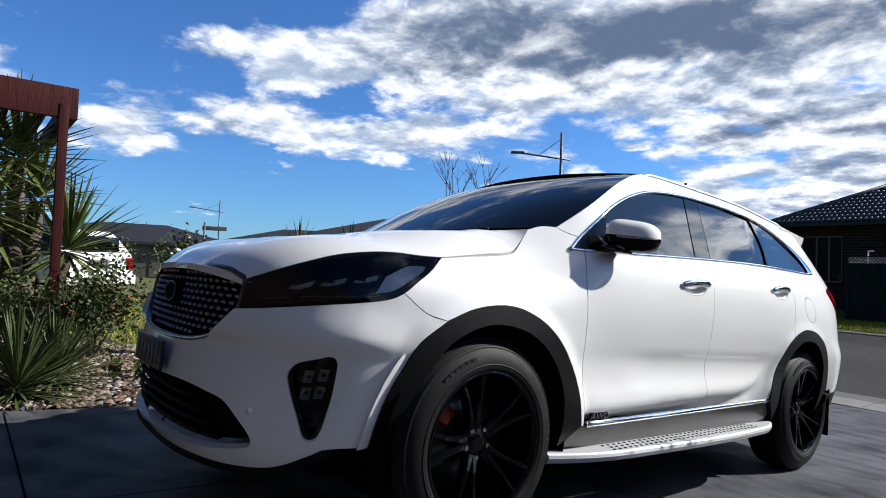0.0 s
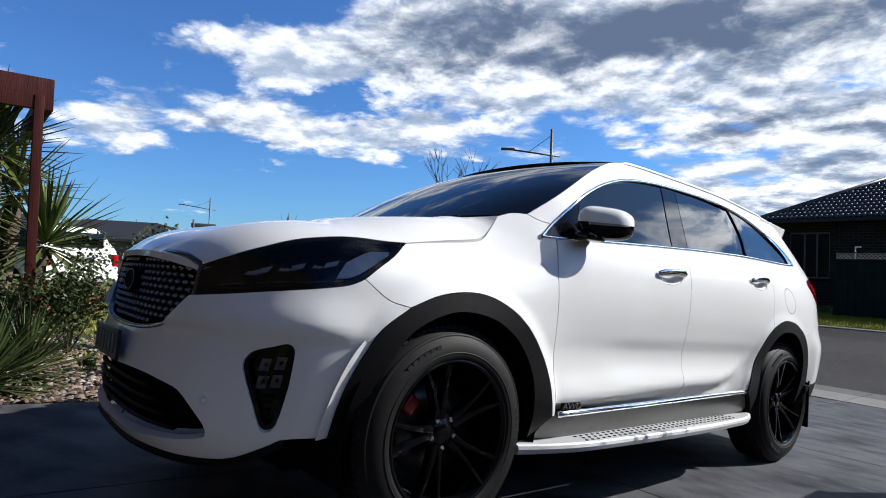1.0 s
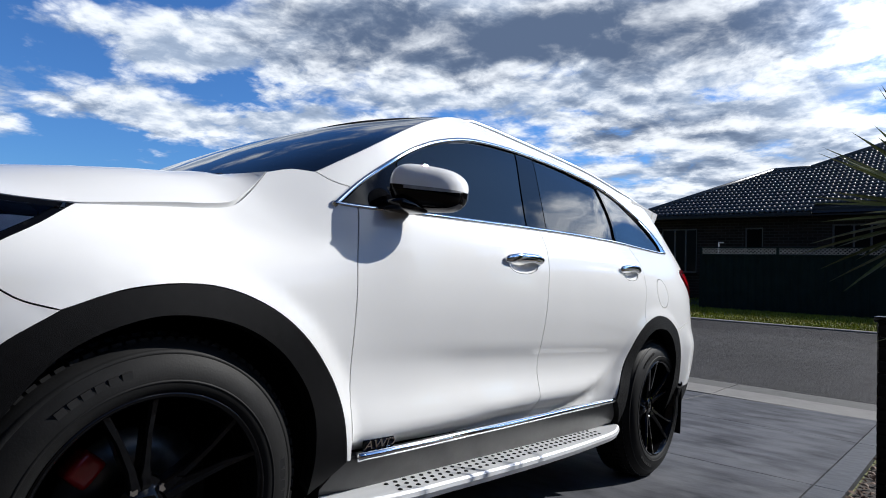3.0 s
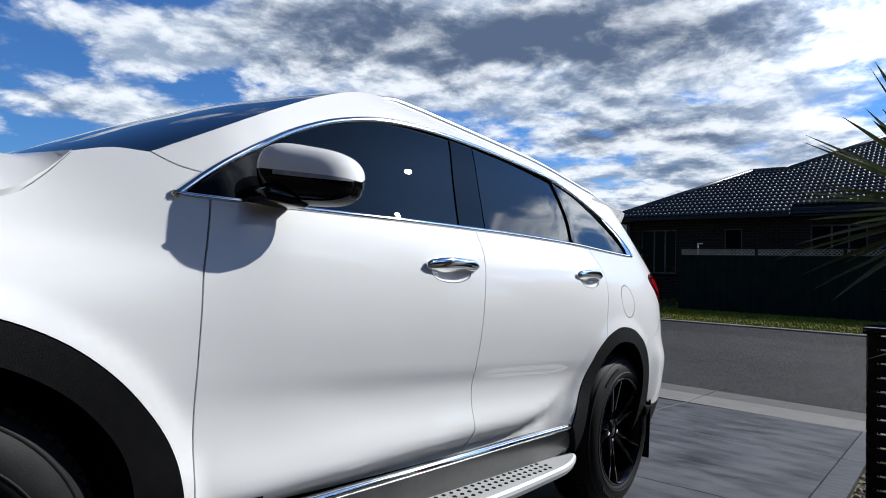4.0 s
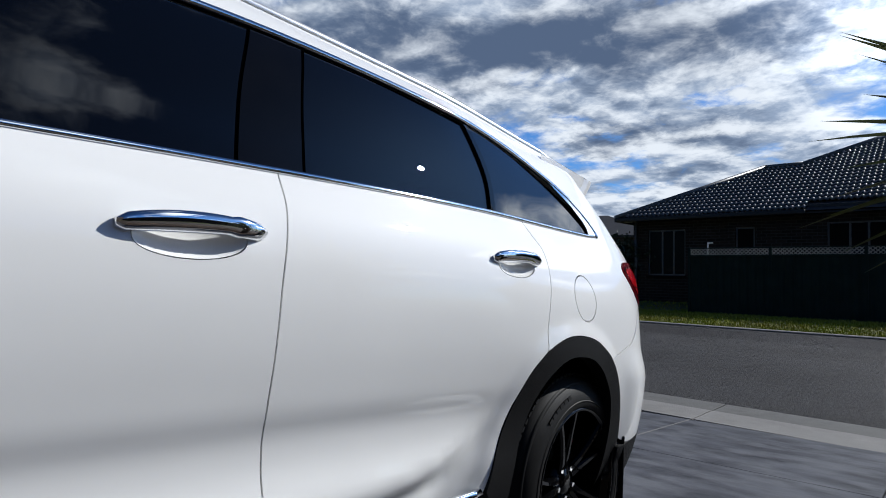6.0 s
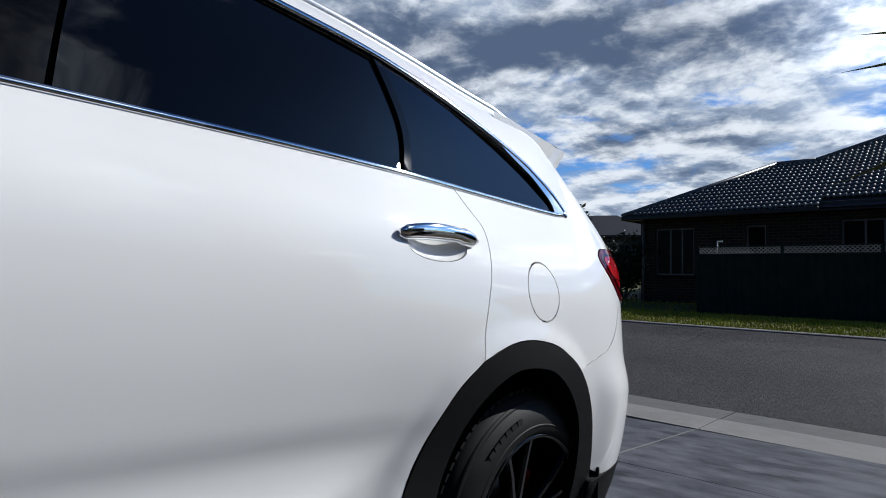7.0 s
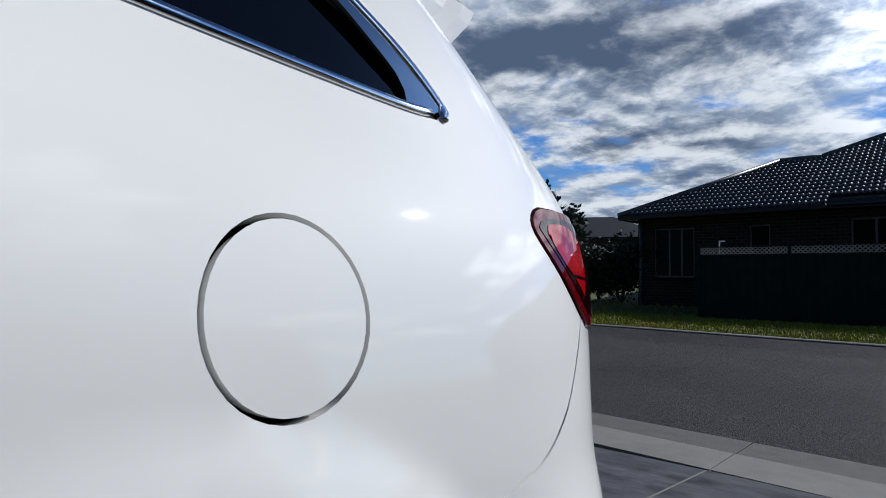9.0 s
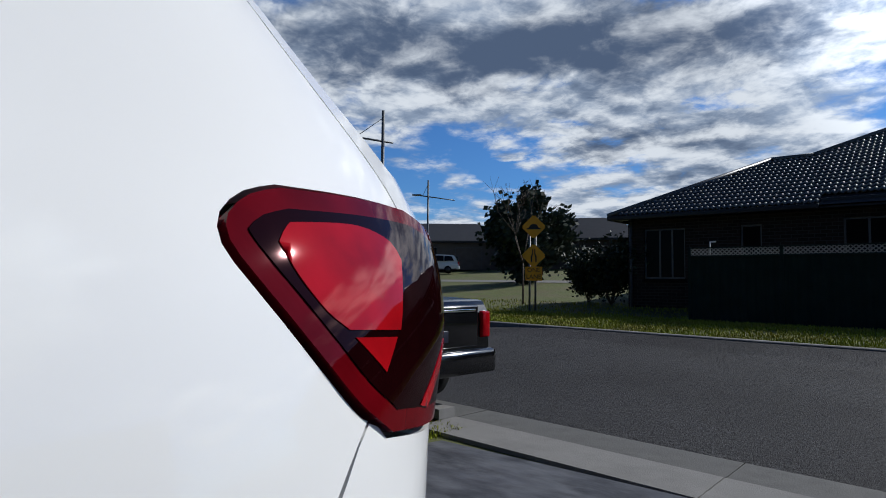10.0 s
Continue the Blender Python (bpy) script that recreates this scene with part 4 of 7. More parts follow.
def head_lamp(sd):
    outline = ring(LAMP_TOP, LAMP_LOW, [LAMP_LOW[-1], (-1.04, 0.83), LAMP_TOP[0]], step=0.015)
    lamp = panel("head_lamp", body, outline, GLOSS_BLACK, car, off=-0.045, lip=0.003, step=0.03, side=sd, label="dark headlamp with three projectors under a clear lens")
    panel("lamp_bezel", body, outline, GLOSS_BLACK, lamp, off=-0.002, lip=0.045, step=0.02, side=sd, holes=[shrink(outline, 0.016)])
    lens = panel("lamp_lens", body, shrink(outline, 0.014), LENS, lamp, off=0.001, lip=0.003, step=0.025, side=sd, label="clear headlamp lens")
    for cs, cz, r in ((-0.83, 0.865, 0.034), (-0.715, 0.885, 0.034), (-0.60, 0.905, 0.034)):
        o = body(np.array([cs]), np.array([cz]), np.array([-0.042]))[0]
        n = Vector((0.45, -0.88, 0.12)).normalized()
        o[0] *= sd
        n.x *= sd
        a = Vector(o)
        bm = rod(bmesh.new(), a, a + n * 0.022, r * 1.15, r, 24)
        hous = part("projector", bm, GLOSS_BLACK, lamp, smooth=False)
        bm = bmesh.new()
        bmesh.ops.create_uvsphere(bm, u_segments=20, v_segments=10, radius=r * 0.86, matrix=Matrix.Translation(a + n * 0.016) @ n.to_track_quat("Z", "Y").to_matrix().to_4x4() @ Matrix.Diagonal((1, 1, 0.45, 1)))
        part("projector_lens", bm, GLASS, hous)
        tr = ring([(cs - 0.040, cz - 0.012), (cs, cz - 0.010), (cs + 0.044, cz + 0.004)], [(cs + 0.044, cz + 0.004), (cs + 0.050, cz + 0.026)], [(cs + 0.050, cz + 0.026), (cs + 0.010, cz + 0.012), (cs - 0.030, cz + 0.006)], [(cs - 0.030, cz + 0.006), (cs - 0.040, cz - 0.012)], step=0.012)
        panel("projector_trim", body, tr + np.array((0.022, 0.0)), LAMP_SILVER, lamp, lip=0.006, step=0.010, side=sd, bulge=lambda s, z, a=cs, b=cz: -0.012 - 0.5 * (z - b) + 0.1 * (s - a))
    fin = ring([(-0.53, 0.868), (-0.46, 0.885), (-0.36, 0.955)], [(-0.36, 0.955), (-0.33, 0.983)], [(-0.33, 0.983), (-0.42, 0.975), (-0.50, 0.93)], [(-0.50, 0.93), (-0.53, 0.868)])
    panel("indicator_reflector", body, fin, LAMP_SILVER, lamp, off=-0.022, lip=0.012, step=0.02, side=sd)
    drl = smooth_line([(-0.96, 0.815), (-0.75, 0.84), (-0.60, 0.852), (-0.50, 0.872)], 0.02)
    p, q = body(drl[:, 0], drl[:, 1], -0.03), body(drl[:, 0], drl[:, 1], -0.02)
    p[:, 0] *= sd
    q[:, 0] *= sd
    tube("light_guide", [(a, (b - a) / 0.01) for a, b in zip(p, q)], oval(0.005, 0.006, 6), LAMP_GREY, lamp)


LENS = bpy.data.materials.new("lamp_cover")
LENS.use_nodes = True
_nt = LENS.node_tree
_nt.nodes.remove(_nt.nodes["Principled BSDF"])
_gl, _tr, _mx, _fr = (_nt.nodes.new(k) for k in ("ShaderNodeBsdfGlossy", "ShaderNodeBsdfTransparent", "ShaderNodeMixShader", "ShaderNodeFresnel"))
_gl.inputs["Roughness"].default_value = 0.02
_tr.inputs[0].default_value = (0.86, 0.88, 0.92, 1)
_fr.inputs["IOR"].default_value = 1.5
_nt.links.new(_fr.outputs[0], _mx.inputs[0]), _nt.links.new(_tr.outputs[0], _mx.inputs[1]), _nt.links.new(_gl.outputs[0], _mx.inputs[2])
_nt.links.new(_mx.outputs[0], _nt.nodes["Material Output"].inputs[0])
both(head_lamp)

# bonnet: lofted from its edge to the middle line
edge2 = np.vstack([smooth_line(LAMP_TOP, 0.025), smooth_line(BONNET_SIDE, 0.02)[1:]])
edge3 = body(edge2[:, 0], edge2[:, 1], 0.0)
run = np.concatenate([[0], np.cumsum(np.linalg.norm(np.diff(edge3, axis=0), axis=1))])
run /= run[-1]
mid_y = curve([0, 0.25, 0.5, 0.75, 1.0], [-0.835, -0.66, -0.42, -0.12, 0.10])
mid_z = curve([0, 0.12, 0.25, 0.5, 0.75, 1.0], [0.912, 0.975, 1.015, 1.068, 1.118, 1.160])


def bonnet_point(v, w):
    e = np.stack([np.interp(v, run, edge3[:, i]) for i in range(3)], -1)
    c = np.stack([np.zeros_like(v), mid_y(v), mid_z(v)], -1)
    g = 1 - np.abs(1 - w) ** (2.3 + 6.5 * ease(0.45, 0.85, v))
    x = e[:, 0] * (1 - w)
    y = e[:, 1] + (c[:, 1] - e[:, 1]) * (1 - np.abs(1 - w) ** 2.6)
    z = e[:, 2] + (c[:, 2] - e[:, 2]) * g + 0.030 * np.sin(math.pi * np.clip(w * 1.6, 0, 1)) * ease(0.0, 0.35, v) * ease(0.85, 0.55, v) * (1 - 0.6 * w)
    z = z + 0.022 * ease(0.5, 0.8, v) * ease(1.0, 0.9, v) * np.exp(-((w - 0.14) / 0.16) ** 2)
    return np.stack([x, y, z], -1)


nv, nw = 60, 41
V, Wd = np.meshgrid(np.linspace(0, 1, nv), np.linspace(0, 2, nw), indexing="ij")
P = bonnet_point(V.ravel(), np.where(Wd > 1, 2 - Wd, Wd).ravel())
P[:, 0] *= np.where(Wd.ravel() > 1, -1, 1)
faces = [(i * nw + j, (i + 1) * nw + j, (i + 1) * nw + j + 1, i * nw + j + 1) for i in range(nv - 1) for j in range(nw - 1)]
rim = [i * nw for i in range(nv)] + [(nv - 1) * nw + j for j in range(1, nw)] + [i * nw + nw - 1 for i in range(nv - 2, -1, -1)] + [j for j in range(nw - 2, 0, -1)]
base = len(P)
P2 = np.vstack([P, P[rim] * [1, 1, 1], P[rim] * [0.985, 1, 1] + [0, 0.0, -0.022]])
nr = len(rim)
faces += [(base + i, base + (i + 1) % nr, base + nr + (i + 1) % nr, base + nr + i) for i in range(nr)]
bonnet = mesh_ob("bonnet", P2, faces, PAINT, car)
part("engine_bay", box(bmesh.new(), (-0.72, -0.62, 0.55), (0.72, 0.2, 0.93), 0.05), DARK, car)

# windscreen, roof and tailgate
def loft(name, left, crown_y, crown_z, material, n=25, off=0.0, lip=0.0, label=""):
    """A sheet spanned between a left edge and its mirror image, raised towards the middle."""
    k = len(left)
    out = []
    for i in range(k):
        for u in np.linspace(-1, 1, n):
            g = 1 - abs(u) ** 2.2
            out.append((left[i][0] * -u, left[i][1] + crown_y[i] * g, left[i][2] + crown_z[i] * g + off))
    fc = [(i * n + j, (i + 1) * n + j, (i + 1) * n + j + 1, i * n + j + 1) for i in range(k - 1) for j in range(n - 1)]
    return mesh_ob(name, out, fc, material, car, label=label)


ss = smooth_line(SCREEN_SIDE, 0.03)
se = body(ss[:, 0], ss[:, 1], -0.004)
fr = np.linspace(0, 1, len(se))
loft("windscreen", se, -0.20 * (1 - fr) - 0.10 * fr, -0.02 * (1 - fr) + 0.010 * fr, SCREEN, label="dark windscreen glass")
rs = smooth_line(ROOF_LINE, 0.04)
rs = on_body(rs)
re = body(rs[:, 0], rs[:, 1], 0.0)
fr = np.linspace(0, 1, len(re))
loft("roof", re, -0.13 * (1 - fr) + 0.08 * fr, 0.022 + 0 * fr, PAINT)
cowl = np.array([(0.262, 1.172), (0.30, 1.178), (0.36, 1.188), (0.41, 1.205)])
ce = body(cowl[:, 0], cowl[:, 1], -0.012)
loft("cowl", ce, np.array([-0.15, -0.17, -0.19, -0.205]), np.array([-0.095, -0.08, -0.055, -0.03]), DARK)
# wiper arm resting on the cowl
tube("wiper", [(np.array((x, 0.20 + 0.12 * abs(x), 1.165 + 0.03 * abs(x))), np.array((0, -0.6, 0.8))) for x in np.linspace(-0.1, 0.55, 12)], oval(0.012, 0.016, 6), BLACK_PLASTIC, car)


def rail(sd):
    ln = smooth_line([(1.06, 1.553), (1.16, 1.578), (1.28, 1.590), (1.5, 1.598), (2.0, 1.598), (2.5, 1.580), (2.85, 1.552), (2.98, 1.528)], 0.04)
    p = body(ln[:, 0], ln[:, 1], 0.0)
    p[:, 0] = sd * (p[:, 0] - 0.012)
    end = np.minimum(ln[:, 0] - ln[0, 0], ln[-1, 0] - ln[:, 0])
    p[:, 2] = ln[:, 1] - 0.030 + 0.034 * ease(0.0, 0.20, end)
    tube("roof_rail", [(a, np.array((sd * 0.5, 0, 0.86))) for a in p], oval(0.024, 0.032, 10), ALU_WHITE, car, label="satin silver roof rail")


ALU_WHITE = mat("satin_rail", (0.70, 0.71, 0.72), 0.28, metal=0.6, var=0.04, scale=12, coat=0.4)
both(rail)

lamp_end = np.array([(TAIL_END, 1.15), (TAIL_END, 1.06), (TAIL_END - 0.06, 1.010), (3.60, 0.993), (3.41, 0.992), tail_s[0]])
glass_side = np.array([(3.395, 1.235), (3.362, 1.30), (3.350, 1.38), (3.345, 1.45), (3.36, 1.505)])
rear_glass_ring = ring(glass_side, [glass_side[-1], (TAIL, 1.51)], [(TAIL, 1.51), flip(glass_side, TAIL)[0]], flip(glass_side, TAIL), [flip(glass_side, TAIL)[-1], (TAIL, 1.205)], [(TAIL, 1.205), glass_side[0]], step=0.03)
gate = ring(gate_side, [gate_side[-1], (TAIL, 1.54)], [(TAIL, 1.54), flip(gate_side, TAIL)[0]], flip(gate_side, TAIL), [flip(gate_side, TAIL)[-1], (2 * TAIL - 3.6, 1.16), (2 * TAIL - TAIL_END, 1.15)],
            flip(lamp_end[:2], TAIL)[::-1], [(2 * TAIL - TAIL_END, 1.06), (2 * TAIL - TAIL_END, 0.80)], [(2 * TAIL - TAIL_END, 0.80), (TAIL, 0.72), (TAIL_END, 0.80)], [(TAIL_END, 0.80), (TAIL_END, 1.06)], lamp_end[:2][::-1],
            [(TAIL_END, 1.15), (3.6, 1.165), gate_side[0]], step=0.03)
tailgate = panel("tailgate", body, gate, PAINT, car, gap=0.002, holes=[rear_glass_ring], step=0.04)
panel("rear_window_glass", body, rear_glass_ring, GLASS, tailgate, off=-0.004, lip=0.004, step=0.05, label="dark tinted rear window")
bm = bmesh.new()
sp = [(-0.705, 3.02), (-0.688, 3.15), (-0.62, 3.255), (0, 3.36), (0.62, 3.255), (0.688, 3.15), (0.705, 3.02)]
spv = smooth_line(sp, 0.05)
for x, y in spv:
    crown = 1 - (x / 0.71) ** 2
    for dy, z in ((0.0, 1.528 + 0.022 * crown), (-0.014, 1.500 + 0.022 * crown), (-0.085, 1.415 + 0.06 * crown), (-0.26, 1.40), (-0.26, 1.545 + 0.055 * crown)):
        bm.verts.new((x, y + dy, z))
bm.verts.ensure_lookup_table()
for i in range(len(spv) - 1):
    a, b = 5 * i, 5 * i + 5
    for q in range(5):
        r = (q + 1) % 5
        bm.faces.new([bm.verts[a + q], bm.verts[b + q], bm.verts[b + r], bm.verts[a + r]])
for a in (0, 5 * len(spv) - 5):
    bm.faces.new([bm.verts[a + q] for q in range(5)])
part("roof_spoiler", bm, PAINT, tailgate, smooth=False)


def tail(sd):
    lamp_out = ring(tail_s, tail_top, [tail_top[-1], (3.6, 1.165), (TAIL_END, 1.15)], lamp_end[:2], lamp_end[1:], step=0.015)
    bulge = lambda s, z: 0.003 + 0.005 * ease(3.14, 3.32, s) * np.exp(-((z - 1.09) / 0.09) ** 2)
    lamp = panel("tail_lamp", body, lamp_out, DARK_RED, car, gap=0.002, side=sd, bulge=bulge, step=0.02, lip=0.03, label="red wraparound tail lamp")
    panel("lamp_bezel", body, shrink(lamp_out, 0.017), BLACK_RED, lamp, side=sd, bulge=lambda s, z: bulge(s, z) + 0.0008, step=0.02, lip=0.003, label="smoked inner band")
    inner = ring([(3.164, 1.126), (3.172, 1.138), (3.184, 1.142), (3.244, 1.149), (3.285, 1.142), (3.298, 1.128)], [(3.298, 1.128), (3.285, 1.072)], [(3.285, 1.072), (3.222, 1.072)], [(3.222, 1.072), (3.200, 1.084), (3.178, 1.105), (3.164, 1.126)], step=0.012)
    panel("lamp_element", body, inner, RED_LENS, lamp, side=sd, bulge=lambda s, z: bulge(s, z) + 0.0015, step=0.012, lip=0.004, label="bright red light element")
    tri = ring([(3.228, 1.067), (3.280, 1.067)], [(3.280, 1.067), (3.267, 1.043)], [(3.267, 1.043), (3.228, 1.067)], step=0.012)
    panel("lamp_element", body, tri, RED_LENS, lamp, side=sd, bulge=lambda s, z: bulge(s, z) + 0.0015, step=0.012, lip=0.004)
    bar = ring([(3.335, 1.014), (3.358, 1.010)], [(3.358, 1.010), (3.43, 1.052)], [(3.43, 1.052), (3.42, 1.064)], [(3.42, 1.064), (3.335, 1.014)], step=0.012)
    panel("reflex_strip", body, bar, RED_LENS, lamp, side=sd, bulge=lambda s, z: bulge(s, z) + 0.0015, step=0.012, lip=0.004)
    rb = ring(bump_s[::-1], np.array([bump_s[0], *ARCH_R[8:]]), [ARCH_R[-1], (3.3, 0.42), (3.7, 0.38), (TAIL, 0.37)], [(TAIL, 0.37), (TAIL, 0.715)], [(TAIL, 0.715), (TAIL_END, 0.795)], [(TAIL_END, 0.795), (TAIL_END, 1.055)], [(TAIL_END, 1.055), (TAIL_END - 0.06, 1.007), (3.60, 0.990), (3.41, 0.989), bump_s[-1]], step=0.025)
    rbf = lambda s, z: 0.024 * ease(0.84, 0.70, z) * ease(2.98, 3.15, s)
    panel("rear_bumper", body, rb, PAINT, car, gap=0.002, side=sd, bulge=rbf, step=0.025)
    skirt = ring([(3.0, 0.47), (3.2, 0.49), (3.42, 0.50), (TAIL, 0.52)], [(TAIL, 0.52), (TAIL, 0.30)], [(TAIL, 0.30), (3.4, 0.30), (3.02, 0.33)], [(3.02, 0.33), (3.0, 0.47)], step=0.04)
    panel("rear_skirt", body, skirt, BLACK_PLASTIC, car, side=sd, off=0.026, lip=0.03, step=0.05)
    refl = ring([(3.75, 0.56), (3.95, 0.56)], [(3.95, 0.56), (3.95, 0.59)], [(3.95, 0.59), (3.75, 0.59)], [(3.75, 0.59), (3.75, 0.56)])
    panel("rear_reflector", body, refl, RED_LENS, car, side=sd, off=0.030, lip=0.01, step=0.02)


both(tail)


def door_handle(sd, cy, cz, tilt, n=18):
    """Chrome pull handle over its hollow, with the lock cap at the rear end."""
    u = np.linspace(-1, 1, n)
    ys = cy - 0.006 + 0.131 * u
    zs = cz + tilt * u + 0.010 + 0.006 * (1 - u * u)
    base = body(ys, zs, 0.0)
    outn = body(ys, zs, 0.01) - base
    outn /= np.linalg.norm(outn, axis=1)[:, None]
    arch = 0.004 + 0.014 * (1 - np.abs(u) ** 2.6)
    pos = base + outn * arch[:, None]
    pos[:, 0] *= sd
    outn[:, 0] *= sd
    bm = bmesh.new()
    ringv = []
    for i in range(n):
        wdt = 0.0105 + 0.008 * (1 - abs(u[i] + 0.15) ** 2 * 0.75) + (0.004 if u[i] > 0.5 else 0)
        if i in (0, n - 1):
            wdt *= 0.55
        dep = 0.011
        up = np.array((0, 0, 1.0))
        ringv.append([bm.verts.new(pos[i] + up * wdt * math.sin(a) + outn[i] * dep * math.cos(a)) for a in np.linspace(0, 2 * math.pi, 13)[:-1]])
    for i in range(n - 1):
        for j in range(12):
            bm.faces.new([ringv[i][j], ringv[i][(j + 1) % 12], ringv[i + 1][(j + 1) % 12], ringv[i + 1][j]])
    bm.faces.new(ringv[0])
    bm.faces.new(ringv[-1])
    return part("door_handle", bm, CHROME, car, "chrome door handle")


for sd in (1, -1):
    door_handle(sd, 1.316, 1.030, 0.008)
    door_handle(sd, 2.315, 1.078, 0.006)


def mirror(sd):
    """Door mirror: swept housing with a white cap, an indicator line, glass, and a short foot on the door."""
    def shell(name, lo, hi, material, parent, grow=1.0, label="", u0=0.0, u1=1.0):
        bm = bmesh.new()
        rows = []
        nu, nv = 28, 20
        for i in range(nu + 1):
            u = u0 + (u1 - u0) * i / nu
            e = max(0.0, 1 - abs(2 * u - 1) ** 4.2) ** 0.40
            px, py = 0.905 + 0.152 * u, 0.625 + 0.165 * u
            hy, hz = 0.066 * e * grow, 0.070 * e * grow * (1.0 - 0.16 * u * u)
            zc = 1.198 - 0.004 * u
            row = []
            for j in range(nv + 1):
                a = radians(lo + (hi - lo) * j / nv)
                ca, sa = math.cos(a), math.sin(a)
                y = py - hy * math.copysign(abs(ca) ** 0.8, ca) * (1.0 if ca > 0 else 0.72)
                row.append(bm.verts.new((sd * (px + 0.28 * (py - y)), y, zc + hz * math.copysign(abs(sa) ** 0.85, sa))))
            rows.append(row)
        for i in range(nu):
            for j in range(nv):
                bm.faces.new([rows[i][j], rows[i][j + 1], rows[i + 1][j + 1], rows[i + 1][j]])
        bmesh.ops.remove_doubles(bm, verts=bm.verts, dist=0.0002)
        return part(name, bm, material, parent, label)
    house = shell("mirror_housing", -180, 180, GLOSS_BLACK, car, 0.985, "door mirror with black lower housing")
    shell("mirror_cap", -2, 165, PAINT, house, 1.02, "white mirror cap", 0.0, 1.0)
    shell("indicator_strip", -9, -2, CLEAR_TRIM, house, 1.035, "clear indicator strip", 0.28, 0.985)
    shell("mirror_base", -100, -62, UNDER_GREY, house, 1.03, "grey under-cover", 0.2, 0.95)
    foot = bmesh.new()
    x0, x1 = sorted((sd * 0.86, sd * 0.99))
    box(foot, (x0, 0.58, 1.118), (x1, 0.70, 1.150), 0.012)
    part("mirror_foot", foot, GLOSS_BLACK, house)
    return house


CLEAR_TRIM = mat("indicator_plastic", (0.30, 0.31, 0.32), 0.12, coat=0.8, var=0.2, scale=60)
UNDER_GREY = mat("grey_mirror_base", (0.10, 0.10, 0.105), 0.35, var=0.1, scale=30)
both(mirror)


# ---- wheels, step and small fittings of the car ----
TYRE_R, RIM_R = 0.372, 0.258


def wheel_at(cy, sd):
    """Tyre with tread blocks, black rim with five split spokes, hub, bolts, disc and caliper; outer side towards sd."""
    hub = new("wheel")
    hub.parent = car
    hub.location = (0, cy, TYRE_R)
    hub["label"] = "black multi-spoke wheel with a low-profile tyre"
    xo = 0.935 * sd          # outermost face
    def spin(profile, material, name, parent, seg=72, lab=""):
        """profile: (inward depth from the outer face, radius)."""
        bm = bmesh.new()
        cols = []
        for k in range(seg):
            a = 2 * math.pi * k / seg
            cols.append([bm.verts.new((xo - sd * d, r * math.cos(a), r * math.sin(a))) for d, r in profile])
        for k in range(seg):
            for j in range(len(profile) - 1):
                bm.faces.new([cols[k][j], cols[(k + 1) % seg][j], cols[(k + 1) % seg][j + 1], cols[k][j + 1]])
        return part(name, bm, material, parent, lab)
    tyre = spin([(0.010, RIM_R - 0.004), (0.003, RIM_R + 0.004), (0.000, RIM_R + 0.014), (0.001, RIM_R + 0.030), (0.005, RIM_R + 0.048), (0.013, RIM_R + 0.066), (0.024, RIM_R + 0.083), (0.037, RIM_R + 0.098), (0.052, TYRE_R - 0.007),
                 (0.070, TYRE_R - 0.002), (0.12, TYRE_R), (0.185, TYRE_R - 0.001), (0.212, TYRE_R - 0.006), (0.235, RIM_R + 0.06), (0.232, RIM_R)], RUBBER, "tyre", hub, 96, "worn black rubber tyre")
    # raised ribs round the sidewall and the tread blocks on the shoulder
    spin([(0.0012, RIM_R + 0.018), (-0.0015, RIM_R + 0.020), (-0.0015, RIM_R + 0.023), (0.0012, RIM_R + 0.025)], RUBBER, "sidewall_rib", tyre, 96)
    spin([(0.020, RIM_R + 0.076), (0.0185, RIM_R + 0.079), (0.0225, RIM_R + 0.085), (0.026, RIM_R + 0.087)], RUBBER, "sidewall_rib", tyre, 96)
    bm = bmesh.new()
    for k in range(84):
        a = 2 * math.pi * k / 84
        m = Matrix.Rotation(a, 4, "X")
        for d0, d1, skew in ((0.046, 0.074, 0.006), (0.080, 0.112, 0.004), (0.122, 0.168, -0.004), (0.176, 0.214, -0.006)):
            x0, x1 = sorted((xo - sd * d0, xo - sd * d1))
            drop = 0.008 if d0 < 0.05 or d1 > 0.2 else 0.0
            box(bm, (x0, -0.0105 + skew, TYRE_R - 0.012), (x1, 0.0085 + skew, TYRE_R + 0.005 - drop), 0, m)
    part("tread", bm, RUBBER, tyre, smooth=False)
    # unreadable raised marks on the sidewall
    bm = bmesh.new()
    for start in (0.30, 2.45, 4.5):
        for i, w in enumerate((0.05, 0.06, 0.045, 0.06, 0.05, 0.055)):
            m = Matrix.Rotation(start + i * 0.085, 4, "X")
            x0, x1 = sorted((xo - sd * 0.012, xo - sd * 0.0035))
            box(bm, (x0, -0.011, RIM_R + 0.038), (x1, 0.009, RIM_R + 0.056), 0, m)
    tagged(part("sidewall_mark", bm, SIDE_MARK, tyre, smooth=False), kind="stuff")
    rim = spin([(0.012, RIM_R), (0.004, RIM_R - 0.004), (0.004, RIM_R - 0.010), (0.014, RIM_R - 0.016), (0.030, RIM_R - 0.022), (0.10, RIM_R - 0.035), (0.20, RIM_R - 0.03)], GLOSS_BLACK, "rim", hub, 96, "gloss black alloy rim")
